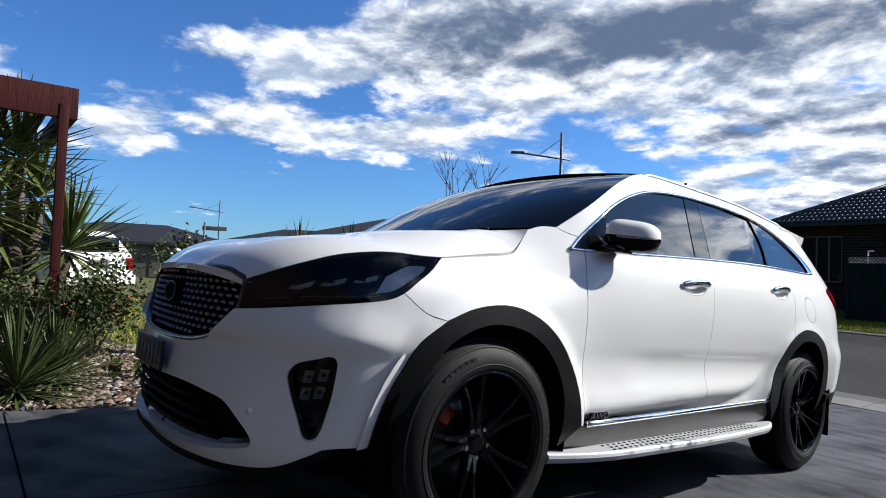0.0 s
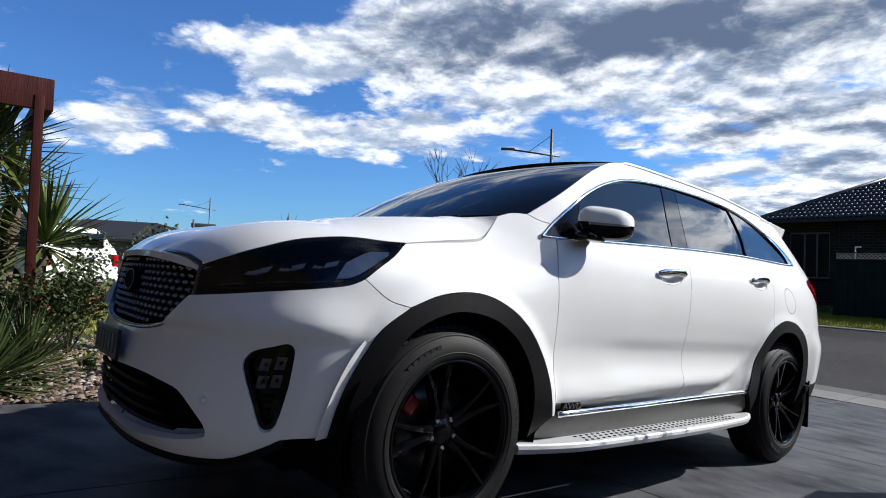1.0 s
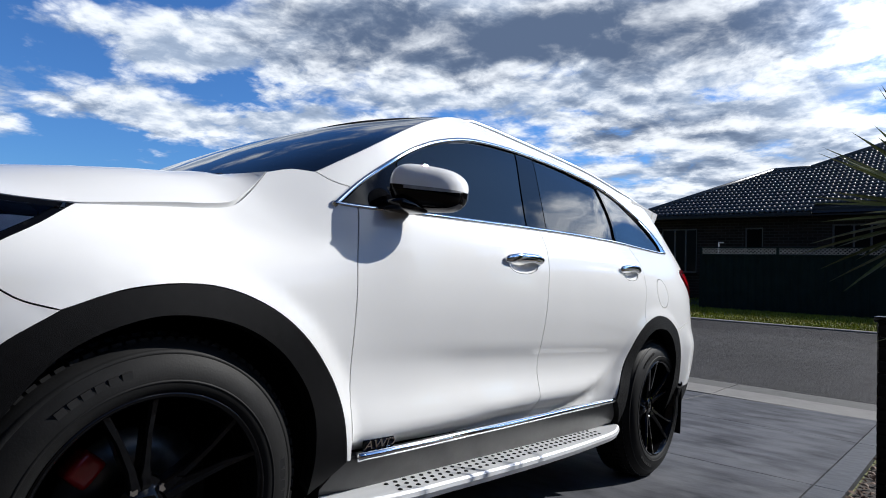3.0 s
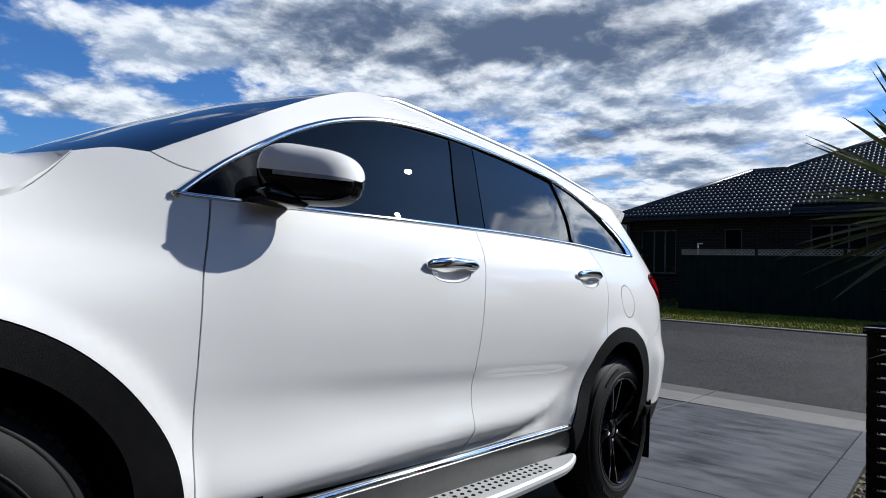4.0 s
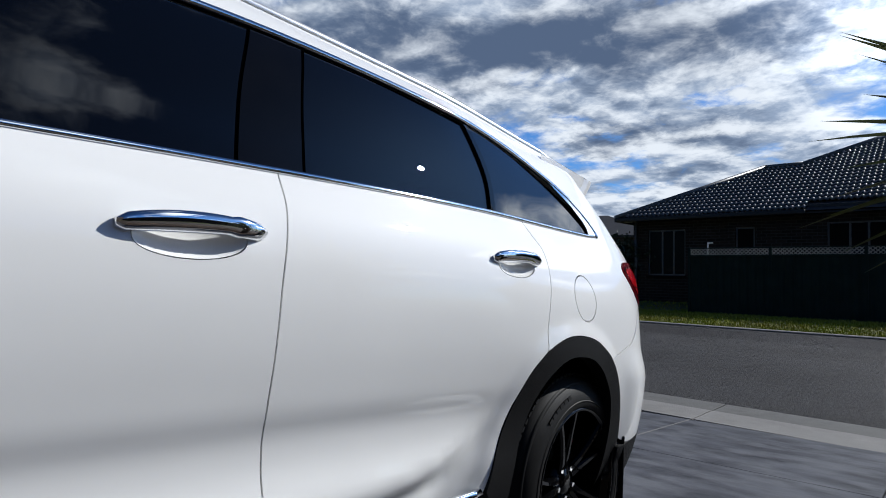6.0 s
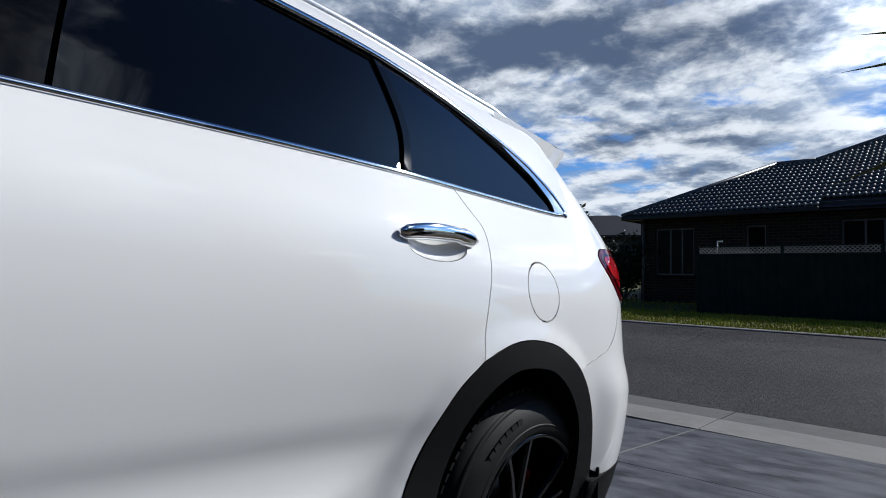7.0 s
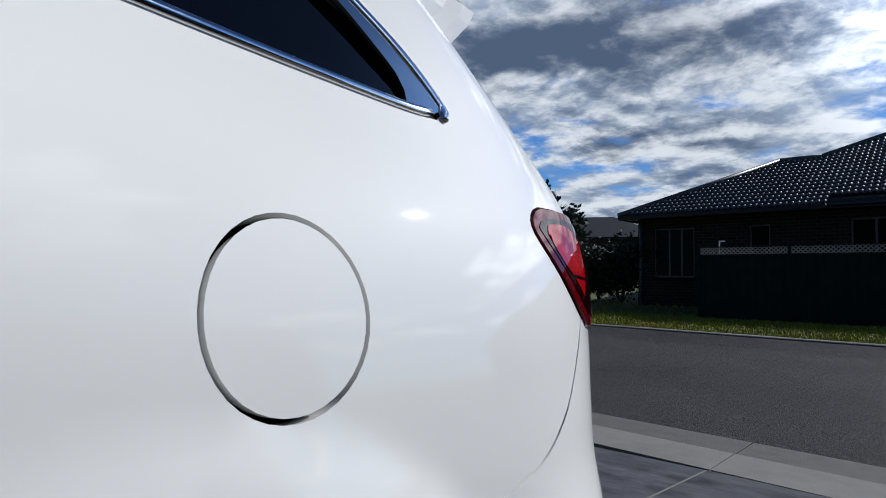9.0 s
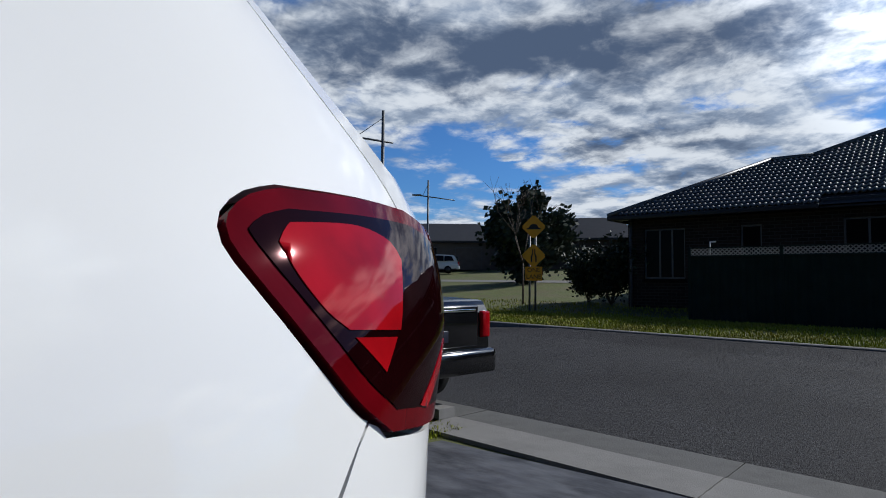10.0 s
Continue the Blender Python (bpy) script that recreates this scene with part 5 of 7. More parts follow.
    for k in range(5):
        for half in (-1, 1):
            a = 2 * math.pi * k / 5 + math.radians(90)
            bm = bmesh.new()
            prev = None
            for r, off, w, d in ((0.045, 0.010, 0.016, 0.055), (0.10, 0.016, 0.011, 0.040), (0.17, 0.030, 0.009, 0.024), (0.238, 0.050, 0.010, 0.010)):
                row = [bm.verts.new((xo - sd * (d + e), half * off + sw * w, r)) for sw, e in ((-1, 0.008), (-0.55, 0.0), (0.55, 0.0), (1, 0.008), (0.9, 0.04), (-0.9, 0.04))]
                if prev:
                    for j in range(6):
                        bm.faces.new([prev[j], prev[(j + 1) % 6], row[(j + 1) % 6], row[j]])
                prev = row
            bmesh.ops.rotate(bm, verts=bm.verts, cent=(0, 0, 0), matrix=Matrix.Rotation(a, 3, "X"))
            part("spoke", bm, GLOSS_BLACK, rim, smooth=False)
    spin([(0.052, 0.0001), (0.050, 0.026), (0.054, 0.033), (0.066, 0.062), (0.10, 0.070)], GLOSS_BLACK, "hub_cap", rim, 32)
    for k in range(5):
        a = 2 * math.pi * (k + 0.5) / 5 + math.radians(90)
        c = Vector((xo - sd * 0.075, 0.052 * math.cos(a), 0.052 * math.sin(a)))
        part("wheel_nut", rod(bmesh.new(), c, c + Vector((sd * 0.022, 0, 0)), 0.011, 0.009, 6), CHROME, rim, smooth=False)
    spin([(0.125, 0.06), (0.120, 0.07), (0.120, 0.165), (0.146, 0.165), (0.146, 0.07)], DISC, "brake_disc", hub, 64)
    bm = bmesh.new()
    x0, x1 = sorted((xo - sd * 0.095, xo - sd * 0.16))
    box(bm, (x0, -0.034, 0.115), (x1, 0.034, 0.172), 0.012, Matrix.Rotation(math.radians(52 if cy < 1 else -35), 4, "X"))
    part("brake_caliper", bm, CALIPER, hub, "red brake caliper")
    return hub


SIDE_MARK = mat("sidewall_lettering", (0.016, 0.016, 0.0165), 0.6, spec=0.2, var=0.2, scale=30)
for cy in (0.0, 2.735):
    for sd in (1, -1):
        wheel_at(cy, sd)


def arch_liner(cy, r, sd):
    bm = bmesh.new()
    n = 28
    rows = []
    for k in range(n + 1):
        a = math.pi * (-0.12 + 1.24 * k / n)
        rows.append([bm.verts.new((sd * x, cy - rr * math.cos(a), 0.37 + rr * math.sin(a))) for x, rr in ((0.90, r), (0.62, r), (0.60, 0.12))])
    for k in range(n):
        for j in range(2):
            bm.faces.new([rows[k][j], rows[k][j + 1], rows[k + 1][j + 1], rows[k + 1][j]])
    part("wheel_arch_liner", bm, DARK, car)


for sd in (1, -1):
    arch_liner(0.02, 0.43, sd)
    arch_liner(2.68, 0.44, sd)
    bm = bmesh.new()
    x0, x1 = sorted((sd * 0.76, sd * 0.945))
    box(bm, (x0, 3.05, 0.20), (x1, 3.062, 0.50), 0.005)
    part("mud_flap", bm, BLACK_PLASTIC, car)
part("underbody", box(bmesh.new(), (-0.60, -0.45, 0.20), (0.60, 3.20, 0.34), 0.04), DARK, car)
part("cabin_floor", box(bmesh.new(), (-0.78, 0.55, 0.34), (0.78, 3.2, 0.60), 0.03), DARK, car)
# cabin lining and seats behind the dark glass
for sy in (1.05, 2.0):
    for sx in (-0.38, 0.38):
        bm = bmesh.new()
        box(bm, (sx - 0.24, sy, 0.60), (sx + 0.24, sy + 0.5, 0.78), 0.05)
        box(bm, (sx - 0.24, sy + 0.42, 0.74), (sx + 0.24, sy + 0.58, 1.28), 0.06)
        box(bm, (sx - 0.13, sy + 0.47, 1.28), (sx + 0.13, sy + 0.56, 1.46), 0.04)
        part("cabin_seat", bm, DARK, car)
part("dashboard", box(bmesh.new(), (-0.70, 0.42, 0.72), (0.70, 0.92, 1.10), 0.08), DARK, car)


def side_step(sd):
    """Aluminium running board: curved ends, dark tread groove with raised studs, brackets."""
    bm = bmesh.new()
    ys = np.concatenate([np.linspace(0.36, 0.62, 10), np.linspace(0.68, 1.98, 14), np.linspace(2.03, 2.26, 10)])
    outer = curve([0.36, 0.48, 0.66, 0.9, 1.9, 2.08, 2.19, 2.26], [0.905, 0.945, 0.985, 1.0, 1.0, 0.985, 0.955, 0.925])(ys)
    zz = curve([0.36, 0.7, 1.4, 2.0, 2.26], [0.305, 0.309, 0.318, 0.325, 0.328])(ys)
    rows = []
    for y, xo, z in zip(ys, outer, zz):
        xi = 0.85
        rows.append([bm.verts.new((sd * a, y, b)) for a, b in ((xi, z), (xo - 0.012, z), (xo - 0.003, z - 0.006), (xo, z - 0.018), (xo - 0.008, z - 0.036), (xo - 0.03, z - 0.044), (xi, z - 0.040))])
    for r0, r1 in zip(rows, rows[1:]):
        for j in range(7):
            bm.faces.new([r0[j], r0[(j + 1) % 7], r1[(j + 1) % 7], r1[j]])
    bm.faces.new(rows[0])
    bm.faces.new(rows[-1])
    step = part("side_step", bm, ALU, car, "brushed aluminium side step", smooth=False)
    bm = bmesh.new()
    zs = curve([0.36, 0.7, 1.4, 2.0, 2.26], [0.305, 0.309, 0.318, 0.325, 0.328])
    stud = bmesh.new()
    for i in range(34):
        y = 0.70 + i * 0.0385
        for j, x in enumerate((0.900, 0.930, 0.960)):
            yy = y + 0.019 * (j % 2)
            c = (sd * x, yy, float(zs(yy)) + 0.001)
            bmesh.ops.create_cone(stud, cap_ends=True, segments=8, radius1=0.0085, radius2=0.006, depth=0.004, matrix=Matrix.Translation(c))
    part("tread_stud", stud, RUBBER, step, "rows of black rubber grip studs", smooth=False)
    bm = bmesh.new()
    for y0, y1 in ((0.66, 2.02),):
        x0, x1 = sorted((sd * 0.852, sd * 0.882))
        box(bm, (x0, y0, 0.313), (x1, y1, 0.331), 0.004)
    part("step_edge", bm, BLACK_PLASTIC, step)
    for y in (0.8, 1.4, 2.0):
        x0, x1 = sorted((sd * 0.60, sd * 0.93))
        part("step_bracket", box(bmesh.new(), (x0, y - 0.03, 0.262), (x1, y + 0.03, 0.285), 0.004), BLACK_PLASTIC, step)


both(side_step)


def lettering(name, text, size, material, parent, m, depth=0.002):
    cu = bpy.data.curves.new(name, "FONT")
    cu.body, cu.size, cu.extrude, cu.align_x, cu.align_y = text, size, depth, "CENTER", "CENTER"
    cu.shear = 0.25 if "badge" in name else 0.0
    tmp = bpy.data.objects.new("lettering_source", cu)
    scene.collection.objects.link(tmp)
    me = bpy.data.meshes.new_from_object(tmp.evaluated_get(bpy.context.evaluated_depsgraph_get()))
    bpy.data.objects.remove(tmp)
    me.materials.clear()
    me.materials.append(material)
    ob = new(name, me)
    ob.parent = parent
    ob.matrix_basis = m
    return ob


bx = float(body(np.array([0.64]), np.array([0.44]), door_form(np.array([0.64]), np.array([0.452])))[0][0])
badge = part("badge_base", box(bmesh.new(), (bx - 0.001, 0.578, 0.424), (bx + 0.0035, 0.700, 0.455), 0.003), GLOSS_BLACK, car, "small drive badge")
lettering("badge_letters", "AWD", 0.034, CHROME, badge, Matrix.Translation((bx + 0.005, 0.639, 0.439)) @ Euler((radians(90), 0, radians(90))).to_matrix().to_4x4() @ Matrix.Diagonal((1.45, 1.0, 1, 1)))


# ---- ground, road and driveway ----
SLOPE = math.tan(radians(CAR_TILT))
ROAD_TURN = -0.075        # the road runs a little askew to the driveway


def ground_z(x, y):
    """Height of the land."""
    d = y - ROAD_TURN * x
    if d < 7.05:
        return -SLOPE * d if d > -6 else 6 * SLOPE + (-6 - d) * 0.01
    if d < 8.25:
        return -0.51 - 0.03 * (d - 7.05) / 1.2
    if d < 15.35:
        return -0.54 + 0.18 * (d - 8.25) / 7.1
    if d < 18.0:
        return -0.22 + 0.08 * (d - 15.35) / 2.65
    return -0.14 + 0.075 * min(29.0, max(0.0, d - 21.0))


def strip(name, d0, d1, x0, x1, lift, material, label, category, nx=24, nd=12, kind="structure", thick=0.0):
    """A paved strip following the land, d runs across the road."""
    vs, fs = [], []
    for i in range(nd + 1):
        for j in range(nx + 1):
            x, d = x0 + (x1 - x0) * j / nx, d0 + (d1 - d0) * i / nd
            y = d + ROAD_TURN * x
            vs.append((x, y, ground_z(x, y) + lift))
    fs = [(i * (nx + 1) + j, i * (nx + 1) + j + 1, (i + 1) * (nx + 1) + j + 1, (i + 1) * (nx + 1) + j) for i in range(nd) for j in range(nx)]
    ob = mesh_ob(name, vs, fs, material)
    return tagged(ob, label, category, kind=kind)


gx = np.concatenate([[-900, -300, -120, -60], np.linspace(-40, 40, 41), [60, 120, 300, 900]])
gd = np.concatenate([[-900, -200, -60, -20], np.linspace(-10, 6.9, 18), [7.05, 8.2, 8.25, 10, 12, 14, 15.34, 15.36, 16, 17, 18, 20, 21, 24, 30, 40, 50, 80, 200, 900]])
gv = [(x, d + ROAD_TURN * x, ground_z(x, d + ROAD_TURN * x) - 0.03) for d in gd for x in gx]
gf = [(i * len(gx) + j, i * len(gx) + j + 1, (i + 1) * len(gx) + j + 1, (i + 1) * len(gx) + j) for i in range(len(gd) - 1) for j in range(len(gx) - 1)]
tagged(mesh_ob("ground", gv, gf, LAWN), "wide green lawn ground of a residential street", "ground", kind="structure")
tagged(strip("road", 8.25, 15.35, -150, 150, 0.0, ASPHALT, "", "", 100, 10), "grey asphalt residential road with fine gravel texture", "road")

# driveway slabs with saw cuts between them
drive = tagged(new("driveway"), "dark slate-look stamped concrete driveway with saw cuts", "driveway", kind="structure")
cuts = [-5.2, -3.2, -1.2, 1.3, 3.42, 5.28, 7.1]
xs = [-2.25, -0.12, 1.56]


def slab(name, x0, x1, y0, y1, material, top=0.0, parent=None):
    g = 0.005
    x0, x1, y0, y1 = x0 + g, x1 - g, y0 + g, y1 - g
    zt = lambda y: -SLOPE * y + top
    vs = [(x0, y0, zt(y0)), (x1, y0, zt(y0)), (x1, y1, zt(y1)), (x0, y1, zt(y1))]
    vs += [(x, y, z - 0.06) for x, y, z in vs]
    return mesh_ob(name, vs, [(0, 1, 2, 3), (0, 4, 5, 1), (1, 5, 6, 2), (2, 6, 7, 3), (3, 7, 4, 0)], material, parent, smooth=False)


for y0, y1 in zip(cuts, cuts[1:]):
    for x0, x1 in zip([xs[0] if y0 > 1.2 else -1.75, *xs[1:]], xs[1:]):
        slab("driveway_slab", x0, x1, y0, y1, STONE_DARK, parent=drive)
    slab("border_slab", 1.56, 1.72, y0, y1, STONE_BAND, parent=drive)
# pale filler strip in the lengthwise joint
mesh_ob("joint_filler", [(-0.128, 3.0, -SLOPE * 3.0 + 0.002), (-0.112, 3.0, -SLOPE * 3.0 + 0.002), (-0.112, 7.08, -SLOPE * 7.08 + 0.002), (-0.128, 7.08, -SLOPE * 7.08 + 0.002)], [(0, 1, 2, 3)], CONCRETE, drive, smooth=False)

# concrete apron and gutter in bays
apron = tagged(new("driveway_apron"), "pale concrete crossover strip between driveway and road", "pavement", kind="structure")
bay = -14.0
edges = [-14, -11.2, -8.4, -5.6, -2.75, -0.10, 2.6, 5.4, 8.2, 11, 14]
for x0, x1 in zip(edges, edges[1:]):
    g = 0.006
    def q(d0, d1, za, zb, material, name):
        vs = [(x, d + ROAD_TURN * x, z) for x, d, z in ((x0 + g, d0, za), (x1 - g, d0, za), (x1 - g, d1, zb), (x0 + g, d1, zb))]
        vs += [(x, y, z - 0.1) for x, y, z in vs]
        mesh_ob(name, vs, [(0, 1, 2, 3), (0, 4, 5, 1), (1, 5, 6, 2), (2, 6, 7, 3), (3, 7, 4, 0)], material, apron, smooth=False)
    if -2.9 < x0 < 2.0:
        q(7.10, 7.70, -0.505, -0.515, CONCRETE, "apron_bay")
    else:
        q(7.45, 7.70, -0.41, -0.42, CONCRETE, "kerb_bay")
    q(7.705, 8.25, -0.525, -0.535, GUTTER, "gutter_bay")

# far kerb: a real step with a dark face
kerb = tagged(new("far_kerb"), "concrete kerb along the far side of the road", "kerb", kind="structure")
for k in range(-16, 16):
    x0, x1 = k * 2.4 + 0.006, k * 2.4 + 2.394
    bm = bmesh.new()
    sect = [(15.31, -0.42), (15.31, -0.36), (15.35, -0.205), (15.38, -0.190), (15.50, -0.186), (15.50, -0.42)]
    rows = [[bm.verts.new((x, d + ROAD_TURN * x, z)) for d, z in sect] for x in (x0, x1)]
    for j in range(6):
        bm.faces.new([rows[0][j], rows[0][(j + 1) % 6], rows[1][(j + 1) % 6], rows[1][j]])
    bm.faces.new(rows[0])
    bm.faces.new(rows[1])
    part("kerb_stone", bm, KERB, kerb, smooth=False)


# ---- plants ----
def blade_mesh(bm, base, direction, length, width, droop, rng, segs=5, fold=0.25):
    """One long leaf: a folded strip that narrows to its tip and bends under its weight."""
    d = Vector(direction).normalized()
    side = d.cross(Vector((0, 0, 1)))
    if side.length < 1e-3:
        side = Vector((1, 0, 0))
    side.normalize()
    nrm = side.cross(d)
    prev = None
    p = Vector(base)
    for i in range(segs + 1):
        u = i / segs
        w = width * (0.55 + 0.9 * u) if u < 0.5 else width * (1.0 - ((u - 0.5) / 0.5) ** 1.5)
        w = max(w, 0.0006)
        row = [bm.verts.new(p - side * w / 2), bm.verts.new(p - nrm * w * fold), bm.verts.new(p + side * w / 2)]
        if prev:
            bm.faces.new([prev[0], prev[1], row[1], row[0]])
            bm.faces.new([prev[1], prev[2], row[2], row[1]])
        prev = row
        d = (d + Vector((0, 0, -droop / segs))).normalized()
        p = p + d * length / segs


def yucca(name, label, heads, leaf_len, leaf_w, count, trunk_r, m, seed, material=None):
    rng = random.Random(seed)
    root = thing(name, label, "yucca", m)
    for hx, hy, hz in heads:
        bm = bmesh.new()
        base = Vector((hx * 0.35, hy * 0.35, 0))
        top = Vector((hx, hy, hz))
        n = 7
        prev = None
        for i in range(n + 1):
            c = base.lerp(top, i / n) + Vector((rng.uniform(-0.01, 0.01), rng.uniform(-0.01, 0.01), 0))
            r = trunk_r * (1.25 - 0.45 * i / n) * rng.uniform(0.9, 1.1)
            row = [bm.verts.new(c + Vector((r * math.cos(a), r * math.sin(a), 0))) for a in np.linspace(0, 2 * math.pi, 11)[:-1]]
            if prev:
                for j in range(10):
                    bm.faces.new([prev[j], prev[(j + 1) % 10], row[(j + 1) % 10], row[j]])
            prev = row
        part("trunk", bm, WOOD_TRUNK, root)
        bm = bmesh.new()
        for k in range(count):
            az = k * 2.39996 + rng.uniform(-0.2, 0.2)
            el = math.radians(88 - 118 * (k / count) ** 0.8 + rng.uniform(-8, 8))
            d = (math.cos(el) * math.cos(az), math.cos(el) * math.sin(az), math.sin(el))
            off = Vector((hx, hy, hz + 0.10 * (1 - k / count))) + Vector(d) * 0.03
            blade_mesh(bm, off, d, leaf_len * rng.uniform(0.75, 1.08), leaf_w * rng.uniform(0.8, 1.1), rng.uniform(0.0, 0.22) + (0.05 if el < 0 else 0), rng)
        part("leaf_rosette", bm, material or YUCCA, root)
    return root


def shrub(name, label, m, radius, height, n, leaf, material, seed, category="shrub", stems=9, flowers=0):
    """A loose bush: branching stems with small folded leaves towards an uneven outline."""
    rng = random.Random(seed)
    root = thing(name, label, category, m)
    bm, lv, fl = bmesh.new(), bmesh.new(), bmesh.new()
    tips = []
    for i in range(stems):
        az, sp = rng.uniform(0, 6.283), rng.uniform(0.15, 0.95)
        tip = Vector((radius * sp * math.cos(az), radius * sp * math.sin(az), height * rng.uniform(0.6, 1.0) * (1 - 0.25 * sp)))
        midp = tip * 0.5 + Vector((0, 0, height * 0.08))
        rod(bm, (0, 0, 0), midp, 0.010 * height, 0.006 * height, 5)
        rod(bm, midp, tip, 0.006 * height, 0.002 * height, 5)
        tips.append((midp, tip))
    for k in range(n):
        a, b = tips[rng.randrange(len(tips))]
        c = a.lerp(b, rng.uniform(-0.5, 1.05)) + Vector((rng.gauss(0, 0.16), rng.gauss(0, 0.16), rng.gauss(0, 0.12))) * radius * 1.3
        c.z = max(c.z, leaf)
        d = Vector((rng.uniform(-1, 1), rng.uniform(-1, 1), rng.uniform(-0.3, 1)))
        L = leaf * rng.uniform(0.7, 1.3)
        d.normalize()
        s = d.orthogonal().normalized() * L * 0.28
        s.rotate(Matrix.Rotation(rng.uniform(0, 6.28), 3, d))
        up = s.cross(d).normalized() * L * 0.06
        v = [lv.verts.new(q) for q in (c, c + d * L * 0.45 + s + up, c + d * L, c + d * L * 0.45 - s + up)]
        lv.faces.new([v[0], v[1], v[2]])
        lv.faces.new([v[0], v[2], v[3]])
        if flowers and k < flowers:
            bmesh.ops.create_icosphere(fl, subdivisions=1, radius=leaf * 0.9, matrix=Matrix.Translation(tips[k % len(tips)][1]) @ Matrix.Diagonal((1, 1, 0.6, 1)))
    part("stem", bm, WOOD_TRUNK, root)
    part("foliage", lv, material, root)
    if flowers:
        part("blossom", fl, WHITE_PETAL, root)
    else:
        fl.free()
    return root


def tree(name, label, m, height, crown_r, n, leaf, material, seed, bare=False):
    """Tapered trunk, forking limbs, and a crown of small leaves with gaps."""
    rng = random.Random(seed)
    root = thing(name, label, "tree", m)
    bm = bmesh.new()
    ends = []

    def grow(p, d, length, r, depth):
        q = p + d * length
        rod(bm, p, q, r, r * 0.68, 6)
        if depth == 0:
            ends.append(q)
            return
        for _ in range(rng.choice((2, 3))):
            e = (d + Vector((rng.uniform(-1, 1), rng.uniform(-1, 1), rng.uniform(-0.1, 0.6))) * 0.62).normalized()
            grow(q, e, length * rng.uniform(0.62, 0.85), r * 0.62, depth - 1)
    grow(Vector((0, 0, -0.1)), Vector((0, 0, 1)), height * (0.30 if not bare else 0.38), height * (0.022 if not bare else 0.010), 4)
    part("trunk", bm, WOOD_TRUNK, root)
    if not bare:
        lv = bmesh.new()
        top = height - crown_r
        clumps = []
        for _ in range(70):
            d = Vector((rng.gauss(0, 1), rng.gauss(0, 1), rng.gauss(0, 0.8))).normalized()
            clumps.append((Vector((0, 0, top)) + d * crown_r * rng.uniform(0.45, 1.0) * Vector((1, 1, 0.85)).length / 1.65, crown_r * rng.uniform(0.14, 0.30)))
        for k in range(n):
            c, r = clumps[rng.randrange(len(clumps))]
            p = c + Vector((rng.gauss(0, 1), rng.gauss(0, 1), rng.gauss(0, 0.8))) * r * 0.55
            d = Vector((rng.uniform(-1, 1), rng.uniform(-1, 1), rng.uniform(-1, 0.6))).normalized() * leaf * rng.uniform(0.7, 1.3)
            s = d.orthogonal() * 0.45
            v = [lv.verts.new(q) for q in (p, p + d * 0.5 + s, p + d, p + d * 0.5 - s)]
            lv.faces.new(v)
        part("crown", lv, material, root)
    return root


def grass_patch(name, label, spots, height, width, seed, material=None):
    """Many upright blades as one object."""
    rng = random.Random(seed)
    vs, fs = [], []
    for x, y in spots:
        z = ground_z(x, y) - 0.03
        a, h, w = rng.uniform(0, 6.283), height * rng.uniform(0.5, 1.2), width * rng.uniform(0.7, 1.3)
        dx, dy, lean = math.cos(a) * w / 2, math.sin(a) * w / 2, h * rng.uniform(0.1, 0.7)
        lx, ly = lean * math.cos(a + 1.57), lean * math.sin(a + 1.57)
        k = len(vs)
        vs += [(x - dx, y - dy, z), (x + dx, y + dy, z), (x + dx * 0.6 + lx * 0.4, y + dy * 0.6 + ly * 0.4, z + h * 0.6), (x - dx * 0.6 + lx * 0.4, y - dy * 0.6 + ly * 0.4, z + h * 0.6), (x + lx, y + ly, z + h)]
        fs += [(k, k + 1, k + 2, k + 3), (k + 3, k + 2, k + 4)]
    return tagged(mesh_ob(name, vs, fs, material or GRASS), label, "grass", kind="stuff")


rg = np.random.RandomState(5)
u, w = rg.uniform(-16, 12, 60000), 15.50 + 4.5 * rg.uniform(0, 1, 60000) ** 1.3
grass_patch("grass", "short sunlit green grass on the far verge", list(zip(u, w + ROAD_TURN * u)), 0.07, 0.018, 3)
u, w = rg.uniform(-30, -4, 9000), rg.uniform(15.55, 24, 9000)
grass_patch("grass", "short patchy grass on the corner lot", list(zip(u, w + ROAD_TURN * u)), 0.09, 0.03, 4)
u, w = rg.uniform(-16, -2.9, 14000), rg.uniform(-3.0, 4.6, 14000)
grass_patch("grass", "mown green front lawn", list(zip(u, w)), 0.06, 0.02, 6)
u, w = rg.uniform(-6.5, -2.35, 6000), rg.uniform(6.2, 7.42, 6000)
grass_patch("grass", "green nature strip beside the driveway", list(zip(u, w + ROAD_TURN * u)), 0.06, 0.018, 7)
u, w = rg.uniform(1.8, 2.6, 2600), rg.uniform(4.8, 7.0, 2600)
grass_patch("grass", "green grass edge beside the driveway border", list(zip(u, w)), 0.06, 0.014, 8)


